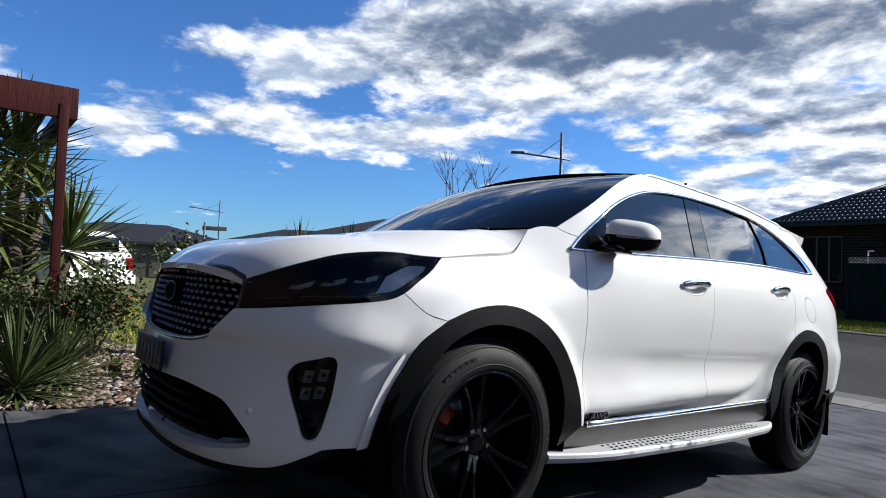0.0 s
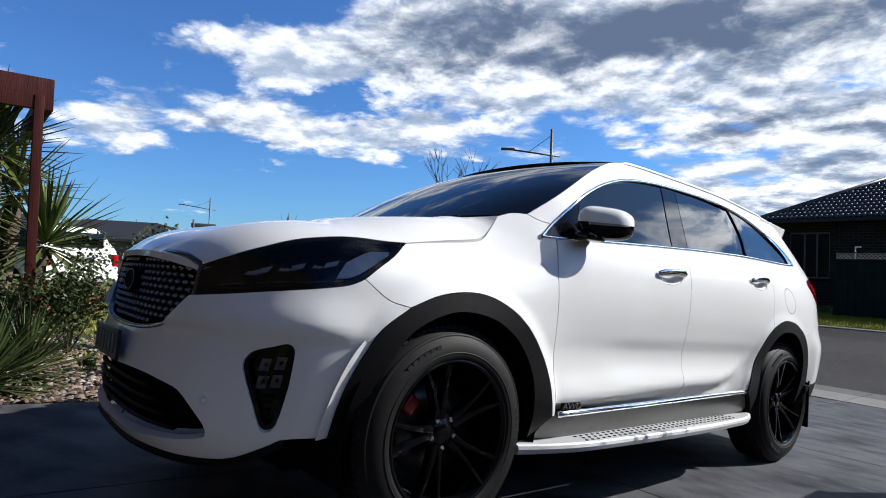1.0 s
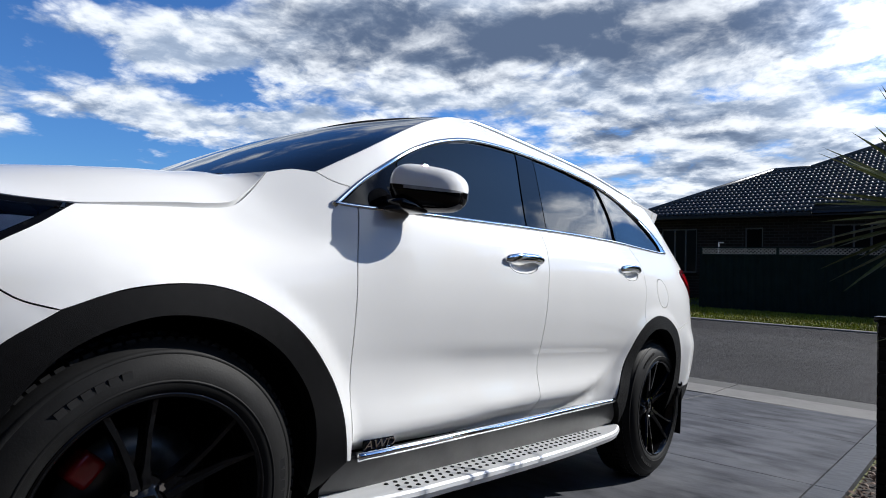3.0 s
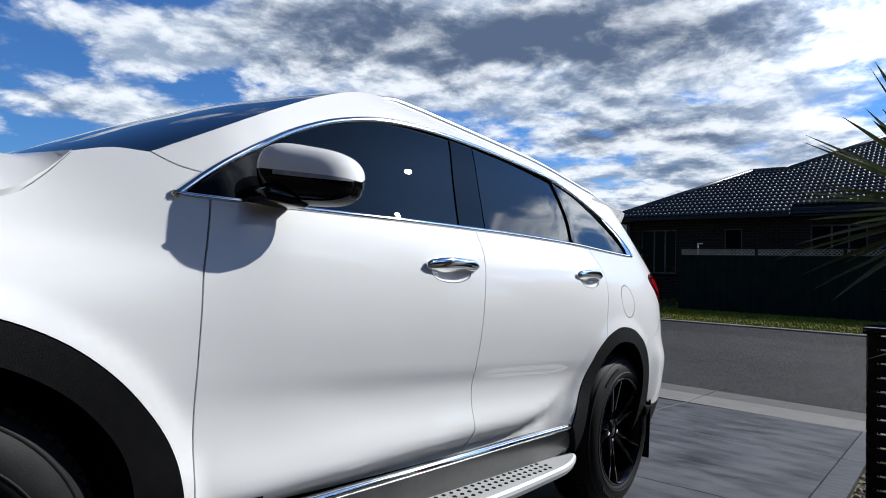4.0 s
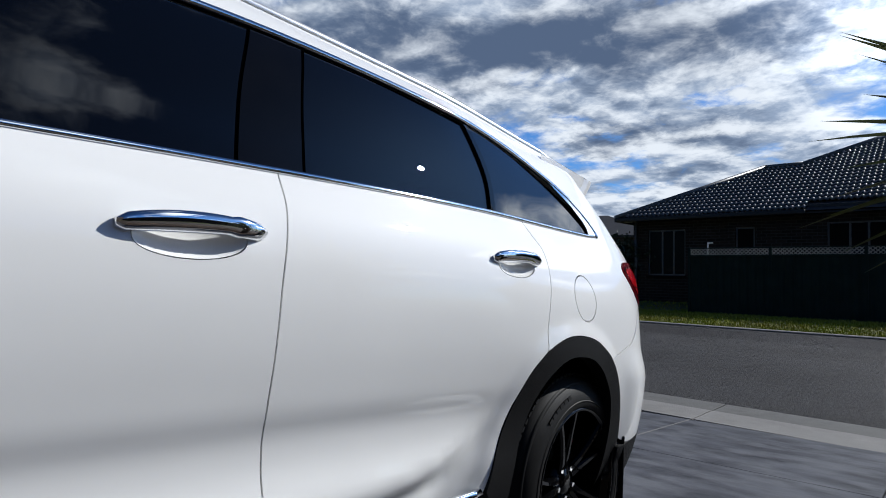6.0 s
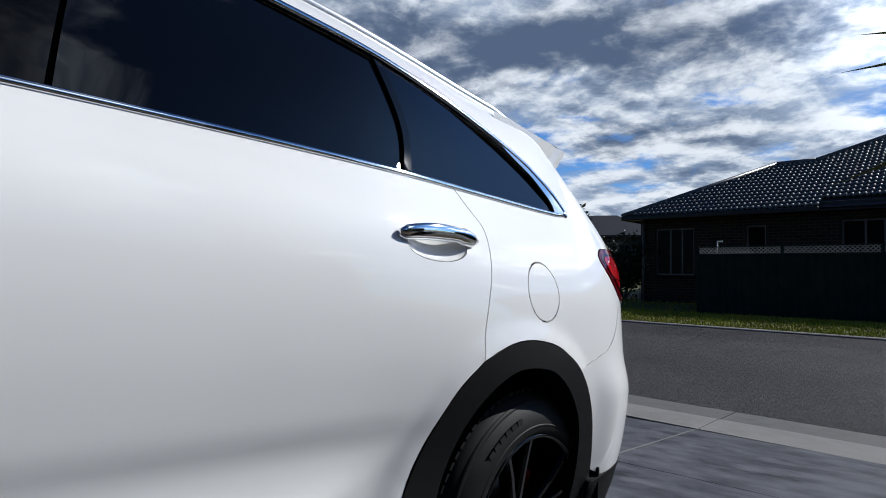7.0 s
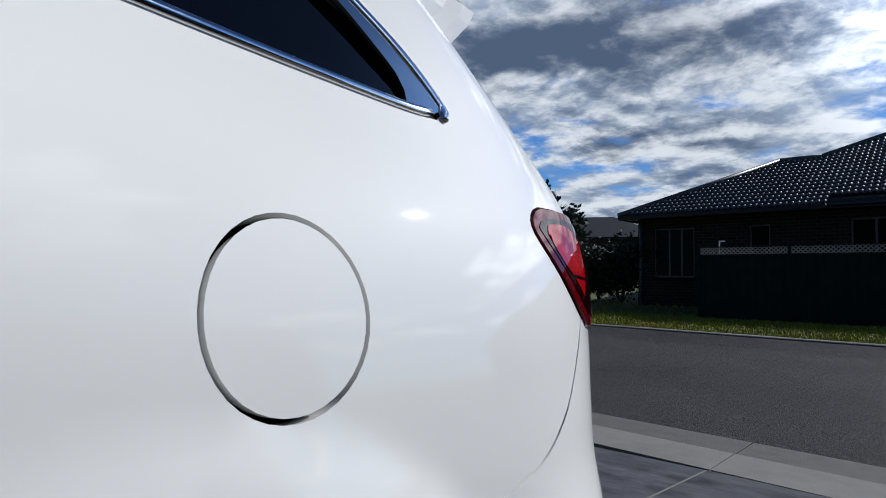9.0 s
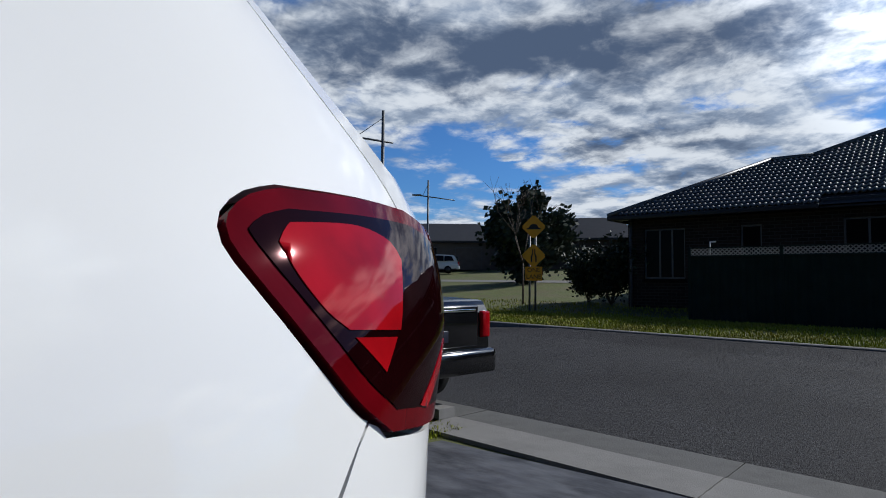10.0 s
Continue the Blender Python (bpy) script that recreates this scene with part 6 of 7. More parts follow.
def chips(name, label, x0, x1, y0, y1, n, size, material, seed, category):
    rng = random.Random(seed)
    vs, fs = [], []
    for _ in range(n):
        x, y = rng.uniform(x0, x1), rng.uniform(y0, y1)
        z = ground_z(x, y) - 0.015
        r = size * rng.uniform(0.5, 1.25)
        rot = Euler((rng.uniform(-0.4, 0.4), rng.uniform(-0.4, 0.4), rng.uniform(0, 6.28))).to_matrix()
        k = len(vs)
        for dx, dy, dz in ((-1, -0.5, 0), (0.1, -0.8, 0.1), (1, -0.2, 0), (0.7, 0.6, 0), (-0.5, 0.8, 0.05), (-0.1, 0, 0.45), (0.3, 0.2, 0.4)):
            p = rot @ Vector((dx * r * 0.6, dy * r * 0.5, dz * r * 0.6))
            vs.append((x + p.x, y + p.y, z + p.z + r * 0.15))
        fs += [(k, k + 1, k + 5), (k + 1, k + 6, k + 5), (k + 1, k + 2, k + 6), (k + 2, k + 3, k + 6), (k + 3, k + 4, k + 6), (k + 4, k + 5, k + 6), (k + 4, k, k + 5)]
    return tagged(mesh_ob(name, vs, fs, material, smooth=False), label, category, kind="stuff")


bed = [(-5.6, -3.4), (-1.76, -3.4), (-1.76, 1.29), (-2.27, 1.29), (-2.27, 2.2), (-3.0, 2.0), (-3.3, 0.2), (-5.6, 0.0)]
mesh_ob("garden_soil", [(x, y, ground_z(x, y) - 0.022) for x, y in bed], [tuple(range(len(bed)))], SOIL, smooth=False)
tagged(bpy.data.objects["garden_soil"], "dark soil of the garden bed", "garden bed", kind="structure")
bed = [(1.73, -4.0), (6.0, -4.0), (6.0, 7.0), (2.5, 7.0), (1.73, 4.6)]
tagged(mesh_ob("mulch_bed", [(x, y, ground_z(x, y) - 0.022) for x, y in bed], [tuple(range(len(bed)))], SOIL, smooth=False), "dark mulched garden bed beside the driveway", "garden bed", kind="structure")
chips("pebbles", "pale and rust garden pebbles over dark soil", -5.0, -1.77, -2.6, 1.2, 3600, 0.050, PEBBLE, 11, "pebbles")
chips("bark_chips", "brown bark chips in the garden bed", 1.73, 3.2, 1.0, 6.0, 2500, 0.05, BARK, 12, "bark")
chips("bark_chips", "rust-brown bark chips between the pebbles", -4.6, -1.77, -2.2, 0.8, 3000, 0.05, BARK, 13, "bark")

yucca("yucca", "spiky green yucca beside the driveway border", [(0.0, 0.0, 1.41), (0.26, 0.10, 1.06)], 0.54, 0.046, 96, 0.075, Matrix.Translation((2.17, 2.76, ground_z(2.17, 2.76) - 0.03)), 21)
yucca("yucca", "large old yucca clump beside the timber pergola", [(0, 0, 2.0), (-0.5, 0.25, 1.6), (0.35, -0.3, 1.35), (-0.3, -0.5, 1.1), (-0.9, -0.6, 1.7), (0.15, 0.5, 1.0)], 0.85, 0.05, 90, 0.10, Matrix.Translation((-5.55, -1.0, 0.0)), 22)
yucca("yucca", "second spiky yucca under the pergola beam", [(0, 0, 1.45), (0.3, -0.2, 0.95), (-0.4, 0.1, 1.9)], 0.8, 0.05, 90, 0.09, Matrix.Translation((-4.7, -1.5, 0.05)), 23)
# lower planting in the bed
shrub("shrub", "loose green shrub with small leaves", Matrix.Translation((-3.9, -0.45, 0.02)), 0.55, 1.15, 3400, 0.045, LEAF, 31)
shrub("shrub", "leafy green garden shrub beside the car's nose", Matrix.Translation((-4.05, 0.36, -0.04)), 0.34, 1.45, 2300, 0.045, LEAF, 32, flowers=5)
shrub("shrub", "dark green low shrub in the pebble bed", Matrix.Translation((-4.35, -1.0, 0.05)), 0.6, 0.75, 2600, 0.045, LEAF, 33)
shrub("small_plant", "small dark seedling plant in the pebbles", Matrix.Translation((-2.75, -0.25, 0.0)), 0.10, 0.22, 160, 0.04, LEAF, 34, "plant", 5)
shrub("small_plant", "small dark seedling plant in the pebbles", Matrix.Translation((-2.85, -0.42, 0.0)), 0.09, 0.18, 140, 0.04, LEAF, 35, "plant", 5)
yucca("grass_tussock", "dark strappy tussock plant at the driveway edge", [(0, 0, 0.04)], 0.52, 0.020, 230, 0.02, Matrix.Translation((-2.05, -1.12, 0.06)), 24, LEAF)
yucca("grass_tussock", "dark strappy tussock plant at the driveway edge", [(0, 0, 0.04)], 0.50, 0.020, 220, 0.02, Matrix.Translation((-2.30, -1.45, 0.08)), 25, LEAF)
yucca("grass_tussock", "dark strappy tussock plant at the driveway edge", [(0, 0, 0.04)], 0.46, 0.020, 210, 0.02, Matrix.Translation((-2.45, -0.88, 0.05)), 26, LEAF)
shrub("rust_plant", "row of rust-red low plants beside the lawn", Matrix.Translation((-8.7, 0.1, 0.0)), 0.8, 0.35, 1200, 0.07, FLOWER, 36, "plant", 10)

# pergola: post, beams and rafters in red-stained timber
perg = thing("pergola", "red-stained timber pergola with a heavy fascia beam", "pergola", Matrix.Translation((0.495, -0.286, 0.196)) @ Matrix.Scale(0.8, 4))
part("post", box(bmesh.new(), (-5.96, -0.61, -0.22), (-5.86, -0.51, 2.76), 0.006), RED_TIMBER, perg)
part("post", box(bmesh.new(), (-5.96, -3.60, -0.05), (-5.86, -3.50, 2.76), 0.006), RED_TIMBER, perg)
part("post", box(bmesh.new(), (-8.96, -3.60, -0.05), (-8.86, -3.50, 2.76), 0.006), RED_TIMBER, perg)
part("fascia_beam", box(bmesh.new(), (-5.95, -4.0, 2.60), (-5.87, -0.42, 2.97), 0.006), RED_TIMBER, perg)
part("fascia_beam", box(bmesh.new(), (-9.2, -0.50, 2.60), (-5.955, -0.42, 2.97), 0.006), RED_TIMBER, perg)
part("fascia_beam", box(bmesh.new(), (-9.2, -4.0, 2.76), (-5.955, -3.92, 2.97), 0.006), RED_TIMBER, perg)
for k in range(8):
    part("rafter", box(bmesh.new(), (-9.1, -3.5 + k * 0.4, 2.78), (-5.96, -3.45 + k * 0.4, 2.92), 0.004), RED_TIMBER, perg)

# ---- house across the road ----
BRICKWORK = bpy.data.materials.new("dark_brickwork")
BRICKWORK.use_nodes = True
_nt = BRICKWORK.node_tree
_b = _nt.nodes["Principled BSDF"]
_br = _nt.nodes.new("ShaderNodeTexBrick")
_tc, _mp = _nt.nodes.new("ShaderNodeTexCoord"), _nt.nodes.new("ShaderNodeMapping")
_mp.inputs["Rotation"].default_value = (radians(90), 0, 0)
_nt.links.new(_tc.outputs["Object"], _mp.inputs[0])
_nt.links.new(_mp.outputs[0], _br.inputs["Vector"])
_br.inputs["Color1"].default_value, _br.inputs["Color2"].default_value, _br.inputs["Mortar"].default_value = (0.022, 0.017, 0.015, 1), (0.038, 0.027, 0.022, 1), (0.060, 0.055, 0.050, 1)
_br.inputs["Scale"].default_value, _br.inputs["Brick Width"].default_value, _br.inputs["Row Height"].default_value, _br.inputs["Mortar Size"].default_value = 1.0, 0.24, 0.086, 0.008
_nt.links.new(_br.outputs["Color"], _b.inputs["Base Color"])
_b.inputs["Roughness"].default_value = 0.9
_b.inputs["Specular IOR Level"].default_value = 0.08
_bp = _nt.nodes.new("ShaderNodeBump")
_bp.inputs["Strength"].default_value = 0.4
_nt.links.new(_br.outputs["Fac"], _bp.inputs["Height"])
_bp.invert = True
_nt.links.new(_bp.outputs[0], _b.inputs["Normal"])

SETBACK = Matrix.Translation((1.2, 3.03, 0.88)) @ Matrix.Diagonal((1.26, 1.26, 1.26, 1)) @ Matrix.Translation((-1.2, -3.03, -0.88))
house = thing("brick_house", "single-storey dark brick house with a grey tiled hip roof", "house", SETBACK)
EAVE, PITCH = 2.72, 0.503


def roof_z(y):
    return EAVE + PITCH * (y - 19.05)


wins = [(-5.45, -4.32, 0.98, 2.36), (-2.95, -2.45, 1.45, 2.36), (-0.75, 0.55, 1.30, 2.42)]
bm = bmesh.new()
xs_w = sorted({-5.9, 12.0, *[w for q in wins for w in q[:2]]})
for a, b in zip(xs_w, xs_w[1:]):
    hole = [q for q in wins if q[0] <= a and q[1] >= b]
    if hole:
        box(bm, (a, 19.55, -0.2), (b, 19.80, hole[0][2]))
        box(bm, (a, 19.55, hole[0][3]), (b, 19.80, 2.74))
    else:
        box(bm, (a, 19.55, -0.2), (b, 19.80, 2.74))
bmesh.ops.remove_doubles(bm, verts=bm.verts, dist=0.001)
part("wall", bm, BRICKWORK, house, smooth=False)
part("wall", box(bmesh.new(), (-5.9, 19.8, -0.2), (-5.65, 32.0, 2.74)), BRICKWORK, house, smooth=False)
part("wall", box(bmesh.new(), (11.75, 19.8, -0.2), (12.0, 32.0, 2.74)), BRICKWORK, house, smooth=False)
part("wall", box(bmesh.new(), (-5.9, 32.0, -0.2), (12.0, 32.25, 2.74)), BRICKWORK, house, smooth=False)
for x0, x1, z0, z1 in wins:
    win = part("window", box(bmesh.new(), (x0 + 0.02, 19.66, z0 + 0.02), (x1 - 0.02, 19.675, z1 - 0.02)), HOUSE_GLASS, house, "dark aluminium-framed window", smooth=False)
    bars = [x0, x1 - 0.045] + ([x0 + (x1 - x0) * 0.36, x0 + (x1 - x0) * 0.66] if x1 - x0 > 1 else [])
    for bx0 in bars:
        part("window_frame", box(bmesh.new(), (bx0, 19.63, z0), (bx0 + 0.045, 19.70, z1)), FRAME_GREY, win, smooth=False)
    for bz0 in (z0, z1 - 0.045):
        part("window_frame", box(bmesh.new(), (x0, 19.635, bz0), (x1, 19.69, bz0 + 0.045)), FRAME_GREY, win, smooth=False)
    part("window_sill", box(bmesh.new(), (x0 - 0.03, 19.50, z0 - 0.08), (x1 + 0.03, 19.66, z0), 0.006), BRICK, win, smooth=False)
part("gutter", box(bmesh.new(), (-6.28, 18.98, 2.60), (-1.15, 19.10, 2.72), 0.02), FASCIA, house)
part("gutter", box(bmesh.new(), (-1.15, 19.24, 2.74), (12.4, 19.36, 2.86), 0.02), FASCIA, house)
part("eave_lining", box(bmesh.new(), (-6.2, 19.10, 2.62), (12.3, 19.56, 2.66)), FASCIA, house, smooth=False)
part("gutter", box(bmesh.new(), (-6.28, 19.10, 2.60), (-6.16, 32.6, 2.72), 0.02), FASCIA, house)
part("downpipe", rod(bmesh.new(), (-5.80, 19.50, -0.2), (-5.80, 19.50, 2.62), 0.04), FRAME_GREY, house)
# roof shell under the tiles
APEX = (1.35, 25.6, roof_z(25.6))
rv = [(-6.28, 19.05, EAVE), (-1.15, 19.05, EAVE), (12.4, 19.05, EAVE), (12.4, 25.6, APEX[2]), APEX, (-1.75, 22.5, roof_z(22.5)), (-2.82, 22.5, roof_z(22.5)), (-6.28, 26.0, EAVE), (-6.28, 32.5, EAVE), (12.4, 32.5, EAVE), (-1.75, 26.0, EAVE + 1.7), (-2.82, 26, EAVE + 1.73)]
part_faces = [(0, 1, 2, 3, 4, 5, 6), (0, 6, 11, 7), (6, 5, 10, 11), (5, 4, 10), (7, 11, 10, 4, 3, 9, 8)]
roof = mesh_ob("roof", [(x, y, z - 0.03) for x, y, z in rv], part_faces, TILE_FAR, house, smooth=False)
roof["label"] = "grey concrete tile hip roof"
# tiles: rows of wavy pieces with a raised lower lip
tile_w, tile_l = 0.27, 0.27
tv, tf = [], []
nseg = 24
roll = lambda a: 0.036 * math.sqrt(max(0.0, 1 - (((2 * a) % 1 - 0.5) * 0.135 / 0.038) ** 2))
for yy, lift in ((0.0, 0.030), (tile_l + 0.03, 0.0)):
    for k in range(nseg + 1):
        a = k / nseg
        tv.append((a * tile_w, yy, lift + roll(a)))
for k in range(nseg + 1):
    a = k / nseg
    tv.append((a * tile_w, 0.004, 0.002 + 0.9 * roll(a)))
tf = [(k, k + 1, nseg + 2 + k, nseg + 1 + k) for k in range(nseg)] + [(k, 2 * nseg + 2 + k, 2 * nseg + 3 + k, k + 1) for k in range(nseg)]
tile_mesh = bpy.data.meshes.new("roof_tile")
tile_mesh.from_pydata(tv, [], tf)
tile_mesh.materials.append(TILE)
tile_mesh.polygons.foreach_set("use_smooth", [k < nseg for k in range(2 * nseg)])
ang = math.atan(PITCH)
cosa = math.cos(ang)
rest_v, rest_f, made = [], [], 0
for r in range(30):
    yb = 19.05 + r * tile_l * cosa
    if yb > 25.3:
        break
    for c in range(70):
        x = -6.28 + c * tile_w + 0.0
        if x + tile_w / 2 > 12.3 or (x > -1.2 and yb < 19.3):
            continue
        left = -6.28 + (yb - 19.05) if yb < 22.4 else -1.75 + (yb - 22.5)
        if x < left + 0.02:
            continue
        mt = Matrix.Translation((x, yb, roof_z(yb))) @ Matrix.Rotation(ang, 4, "X")
        if made < 300 and x < 1.6:
            ob = new("roof_tile", tile_mesh)
            ob.parent = roof
            ob.matrix_basis = mt
            made += 1
        else:
            k = len(rest_v)
            rest_v += [tuple(mt @ Vector(q)) for q in tv]
            rest_f += [tuple(k + i for i in q) for q in tf]
rest = mesh_ob("roof_tiles", rest_v, rest_f, TILE, roof)
tagged(rest, kind="stuff")
for a, b in (((-6.28, 19.05, EAVE), (-2.82, 22.5, roof_z(22.5))), ((-2.82, 22.5, roof_z(22.5)), (-1.75, 22.5, roof_z(22.5))), ((-1.75, 22.5, roof_z(22.5)), APEX)):
    part("ridge_cap", rod(bmesh.new(), Vector(a) + Vector((0, 0, 0.02)), Vector(b) + Vector((0, 0, 0.02)), 0.075, 0.075, 10), TILE, roof)

# side fence with a lattice strip
fence = thing("steel_fence", "dark green steel panel fence topped with diagonal lattice", "fence", SETBACK)
FX0, FY, FTOP = -3.28, 16.74, 1.64
for k in range(6):
    x0 = FX0 + k * 2.35 * 0.77
    x1 = x0 + 2.35 * 0.77
    part("post", box(bmesh.new(), (x0 - 0.03, FY - 0.03, -0.3), (x0 + 0.03, FY + 0.03, FTOP + 0.02), 0.005), FENCE, fence, smooth=False)
    bm = bmesh.new()
    vs = []
    n = 40
    for i in range(n + 1):
        x = x0 + 0.03 + (x1 - x0 - 0.06) * i / n
        yy = FY + (0.016 if (i // 2) % 2 else -0.010)
        vs.append([bm.verts.new((x, yy, z)) for z in (-0.3, FTOP - 0.19)])
    for i in range(n):
        bm.faces.new([vs[i][0], vs[i + 1][0], vs[i + 1][1], vs[i][1]])
    part("fence_panel", bm, FENCE, fence, smooth=False)
    part("rail", box(bmesh.new(), (x0 + 0.03, FY - 0.025, FTOP - 0.20), (x1 - 0.03, FY + 0.025, FTOP - 0.165), 0.004), FENCE, fence, smooth=False)
    part("rail", box(bmesh.new(), (x0 + 0.03, FY - 0.025, FTOP - 0.012), (x1 - 0.03, FY + 0.025, FTOP + 0.012), 0.004), FENCE, fence, smooth=False)
    bm = bmesh.new()
    n = 20
    for i in range(-1, n + 1):
        xa = x0 + 0.03 + (x1 - x0 - 0.06) * i / n
        for s in (1, -1):
            a, b = (xa, xa + 0.165) if s > 0 else (xa + 0.165, xa)
            a2, b2 = max(x0 + 0.03, min(x1 - 0.03, a)), max(x0 + 0.03, min(x1 - 0.03, b))
            if abs(a2 - b2) < 0.02:
                continue
            za = FTOP - 0.165 + 0.153 * (a2 - a) / (b - a)
            zb = FTOP - 0.165 + 0.153 * (b2 - a) / (b - a)
            yl = FY + 0.010 * s
            q = [bm.verts.new((px, yl + dy, pz)) for dy in (-0.005, 0.005) for px, pz in ((a2 - 0.016, za), (a2 + 0.016, za), (b2 + 0.016, zb), (b2 - 0.016, zb))]
            for f in ((0, 1, 2, 3), (7, 6, 5, 4), (0, 4, 5, 1), (1, 5, 6, 2), (2, 6, 7, 3), (3, 7, 4, 0)):
                bm.faces.new([q[j] for j in f])
    tagged(part("lattice", bm, LATTICE, fence, smooth=False), kind="stuff")
for k in range(2):
    part("fence_panel", box(bmesh.new(), (FX0 - 0.015, FY + 0.03 + k * 1.4, -0.3), (FX0 + 0.015, FY + 1.4 + k * 1.4, FTOP - 0.19)), FENCE, fence, smooth=False)
tap = thing("garden_tap", "small pale garden tap standing above the fence line", "tap", SETBACK)
part("pipe", rod(bmesh.new(), (-2.98, 17.2, -0.1), (-2.98, 17.2, 1.80), 0.014), WHITE_PAINT, tap)
part("spout", box(bmesh.new(), (-2.99, 17.19, 1.78), (-2.86, 17.215, 1.81), 0.004), WHITE_PAINT, tap)


# ---- letterbox, signs, street furniture, parked vehicles and the far street ----
box_post = thing("letterbox_pillar", "black slatted letterbox pillar at the garden edge", "letterbox", Matrix.Translation((2.0, 3.35, ground_z(2.0, 3.35) - 0.03)))
for dx in (-0.115, 0.115):
    for dy in (-0.10, 0.10):
        part("post", box(bmesh.new(), (dx - 0.02, dy - 0.02, 0), (dx + 0.02, dy + 0.02, 0.98), 0.003), GLOSS_BLACK, box_post)
for k in range(15):
    part("slat", box(bmesh.new(), (-0.13, -0.122, 0.05 + k * 0.062), (0.13, -0.102, 0.103 + k * 0.062), 0.003), BLACK_PLASTIC, box_post)
    part("slat", box(bmesh.new(), (-0.138, -0.10, 0.05 + k * 0.062), (-0.118, 0.10, 0.103 + k * 0.062), 0.003), BLACK_PLASTIC, box_post)
part("cap", box(bmesh.new(), (-0.15, -0.135, 0.98), (0.15, 0.135, 1.01), 0.006), GLOSS_BLACK, box_post)


def facing(x, y, z, tx, ty):
    """A pose at a place with its -Y side turned towards a target."""
    return Matrix.Translation((x, y, z)) @ Matrix.Rotation(math.atan2(ty - y, tx - x) + math.pi / 2, 4, "Z")


sign = thing("road_sign", "two yellow diamond warning signs above a small yellow plate", "road sign", facing(-9.9, 20.95, -0.30, 0.8, 2.0))
for px, h in ((-0.14, 2.75), (0.06, 3.05)):
    part("post", rod(bmesh.new(), (px, 0.04, 0), (px, 0.04, h), 0.035, 0.035, 12), POLE, sign)
for zc, kind in ((3.06, "hump"), (2.06, "narrow")):
    bm = bmesh.new()
    r = 0.43
    pts = [(0, -r), (r, 0), (0, r), (-r, 0)]
    rows = [[bm.verts.new((x, y, zc + z)) for x, z in pts] for y in (0.0, -0.012)]
    bm.faces.new(rows[0]); bm.faces.new(rows[1][::-1])
    for j in range(4):
        bm.faces.new([rows[0][j], rows[0][(j + 1) % 4], rows[1][(j + 1) % 4], rows[1][j]])
    bmesh.ops.bevel(bm, geom=[e for e in bm.edges if abs((e.verts[0].co - e.verts[1].co).y) > 0.01], offset=0.05, segments=3, affect="EDGES")
    plate_ob = part("diamond_plate", bm, SIGN_YELLOW, sign, "yellow diamond warning sign", smooth=False)
    if kind == "hump":
        n = 12
        prof = [(-0.24, -0.05)] + [(0.16 * math.cos(a) * -1, -0.05 + 0.15 * math.sin(a)) for a in np.linspace(0.15, math.pi - 0.15, n)] + [(0.24, -0.05), (0.24, -0.09), (-0.24, -0.09)]
        mesh_ob("symbol", [(x, -0.017, zc + z) for x, z in prof], [tuple(range(len(prof)))], SIGN_BLACK, plate_ob, smooth=False)
    else:
        for sx in (-1, 1):
            q = [(0.05, -0.22), (0.10, -0.22), (0.10, -0.02), (0.055, 0.06), (0.055, 0.22), (0.02, 0.22), (0.02, 0.05), (0.05, -0.04)]
            mesh_ob("symbol", [(sx * x, -0.017, zc + z) for x, z in q], [tuple(range(len(q)))], SIGN_BLACK, plate_ob, smooth=False)
small = part("small_plate", box(bmesh.new(), (-0.29, -0.012, 1.20), (0.29, 0.0, 1.68), 0.02), SIGN_YELLOW, sign, "yellow plate lettered one lane", smooth=False)
for text, z in (("ONE", 1.56), ("LANE", 1.33)):
    lettering("sign_letters", text, 0.21, SIGN_BLACK, small, Matrix.Translation((0, -0.016, z)) @ Euler((radians(90), 0, 0)).to_matrix().to_4x4(), 0.001)


def street_lamp(x, y, top, arm_z, left, right, turn, label):
    z0 = ground_z(x, y) - 0.1
    lamp = thing("street_lamp", label, "street lamp", Matrix.Translation((x, y, z0)) @ Matrix.Rotation(turn, 4, "Z"))
    part("pole", rod(bmesh.new(), (0, 0, 0), (0, 0, top - z0), 0.085, 0.05, 12), POLE, lamp)
    part("arm", rod(bmesh.new(), (-left, 0, arm_z - z0 + 0.12 * left), (right, 0, arm_z - z0 - 0.12 * right), 0.035, 0.035, 8), POLE, lamp)
    part("lamp_head", box(bmesh.new(), (-left - 0.35, -0.10, arm_z - z0 + 0.12 * left - 0.03), (-left + 0.2, 0.10, arm_z - z0 + 0.12 * left + 0.06), 0.03), POLE, lamp)
    part("stay", rod(bmesh.new(), (-left * 0.55, 0, arm_z - z0 + 0.07 * left), (0, 0, top - z0 - 0.25), 0.012, 0.012, 6), POLE, lamp)
    return lamp


street_lamp(-13.45, 17.1, 6.60, 5.55, 1.65, 0.35, radians(48), "tall steel street lamp with a long cross arm")
street_lamp(-22.9, 30.0, 6.9, 5.9, 0.6, 1.6, radians(44), "distant steel street lamp with a cross arm")
street_lamp(-54.5, 17.2, 6.6, 5.55, 2.3, 0.5, radians(72), "distant steel street lamp against the sky")
street_lamp(-98, 20.5, 6.6, 5.6, 2.3, 0.6, radians(77), "far steel street lamp on the horizon")
name_post = thing("street_name_post", "street name sign post on the corner", "street sign", facing(-27.2, 7.6, -0.35, 2.4, -1.4))
part("post", rod(bmesh.new(), (0, 0, 0), (0, 0, 3.15), 0.05, 0.05, 10), POLE, name_post)
part("name_board", box(bmesh.new(), (-0.1, -0.02, 2.78), (1.0, 0.02, 2.98), 0.01), FRAME_GREY, name_post)
guide = thing("guide_post", "white roadside guide post with a red mark", "post", Matrix.Translation((-19.6, 26.5, 0.12)))
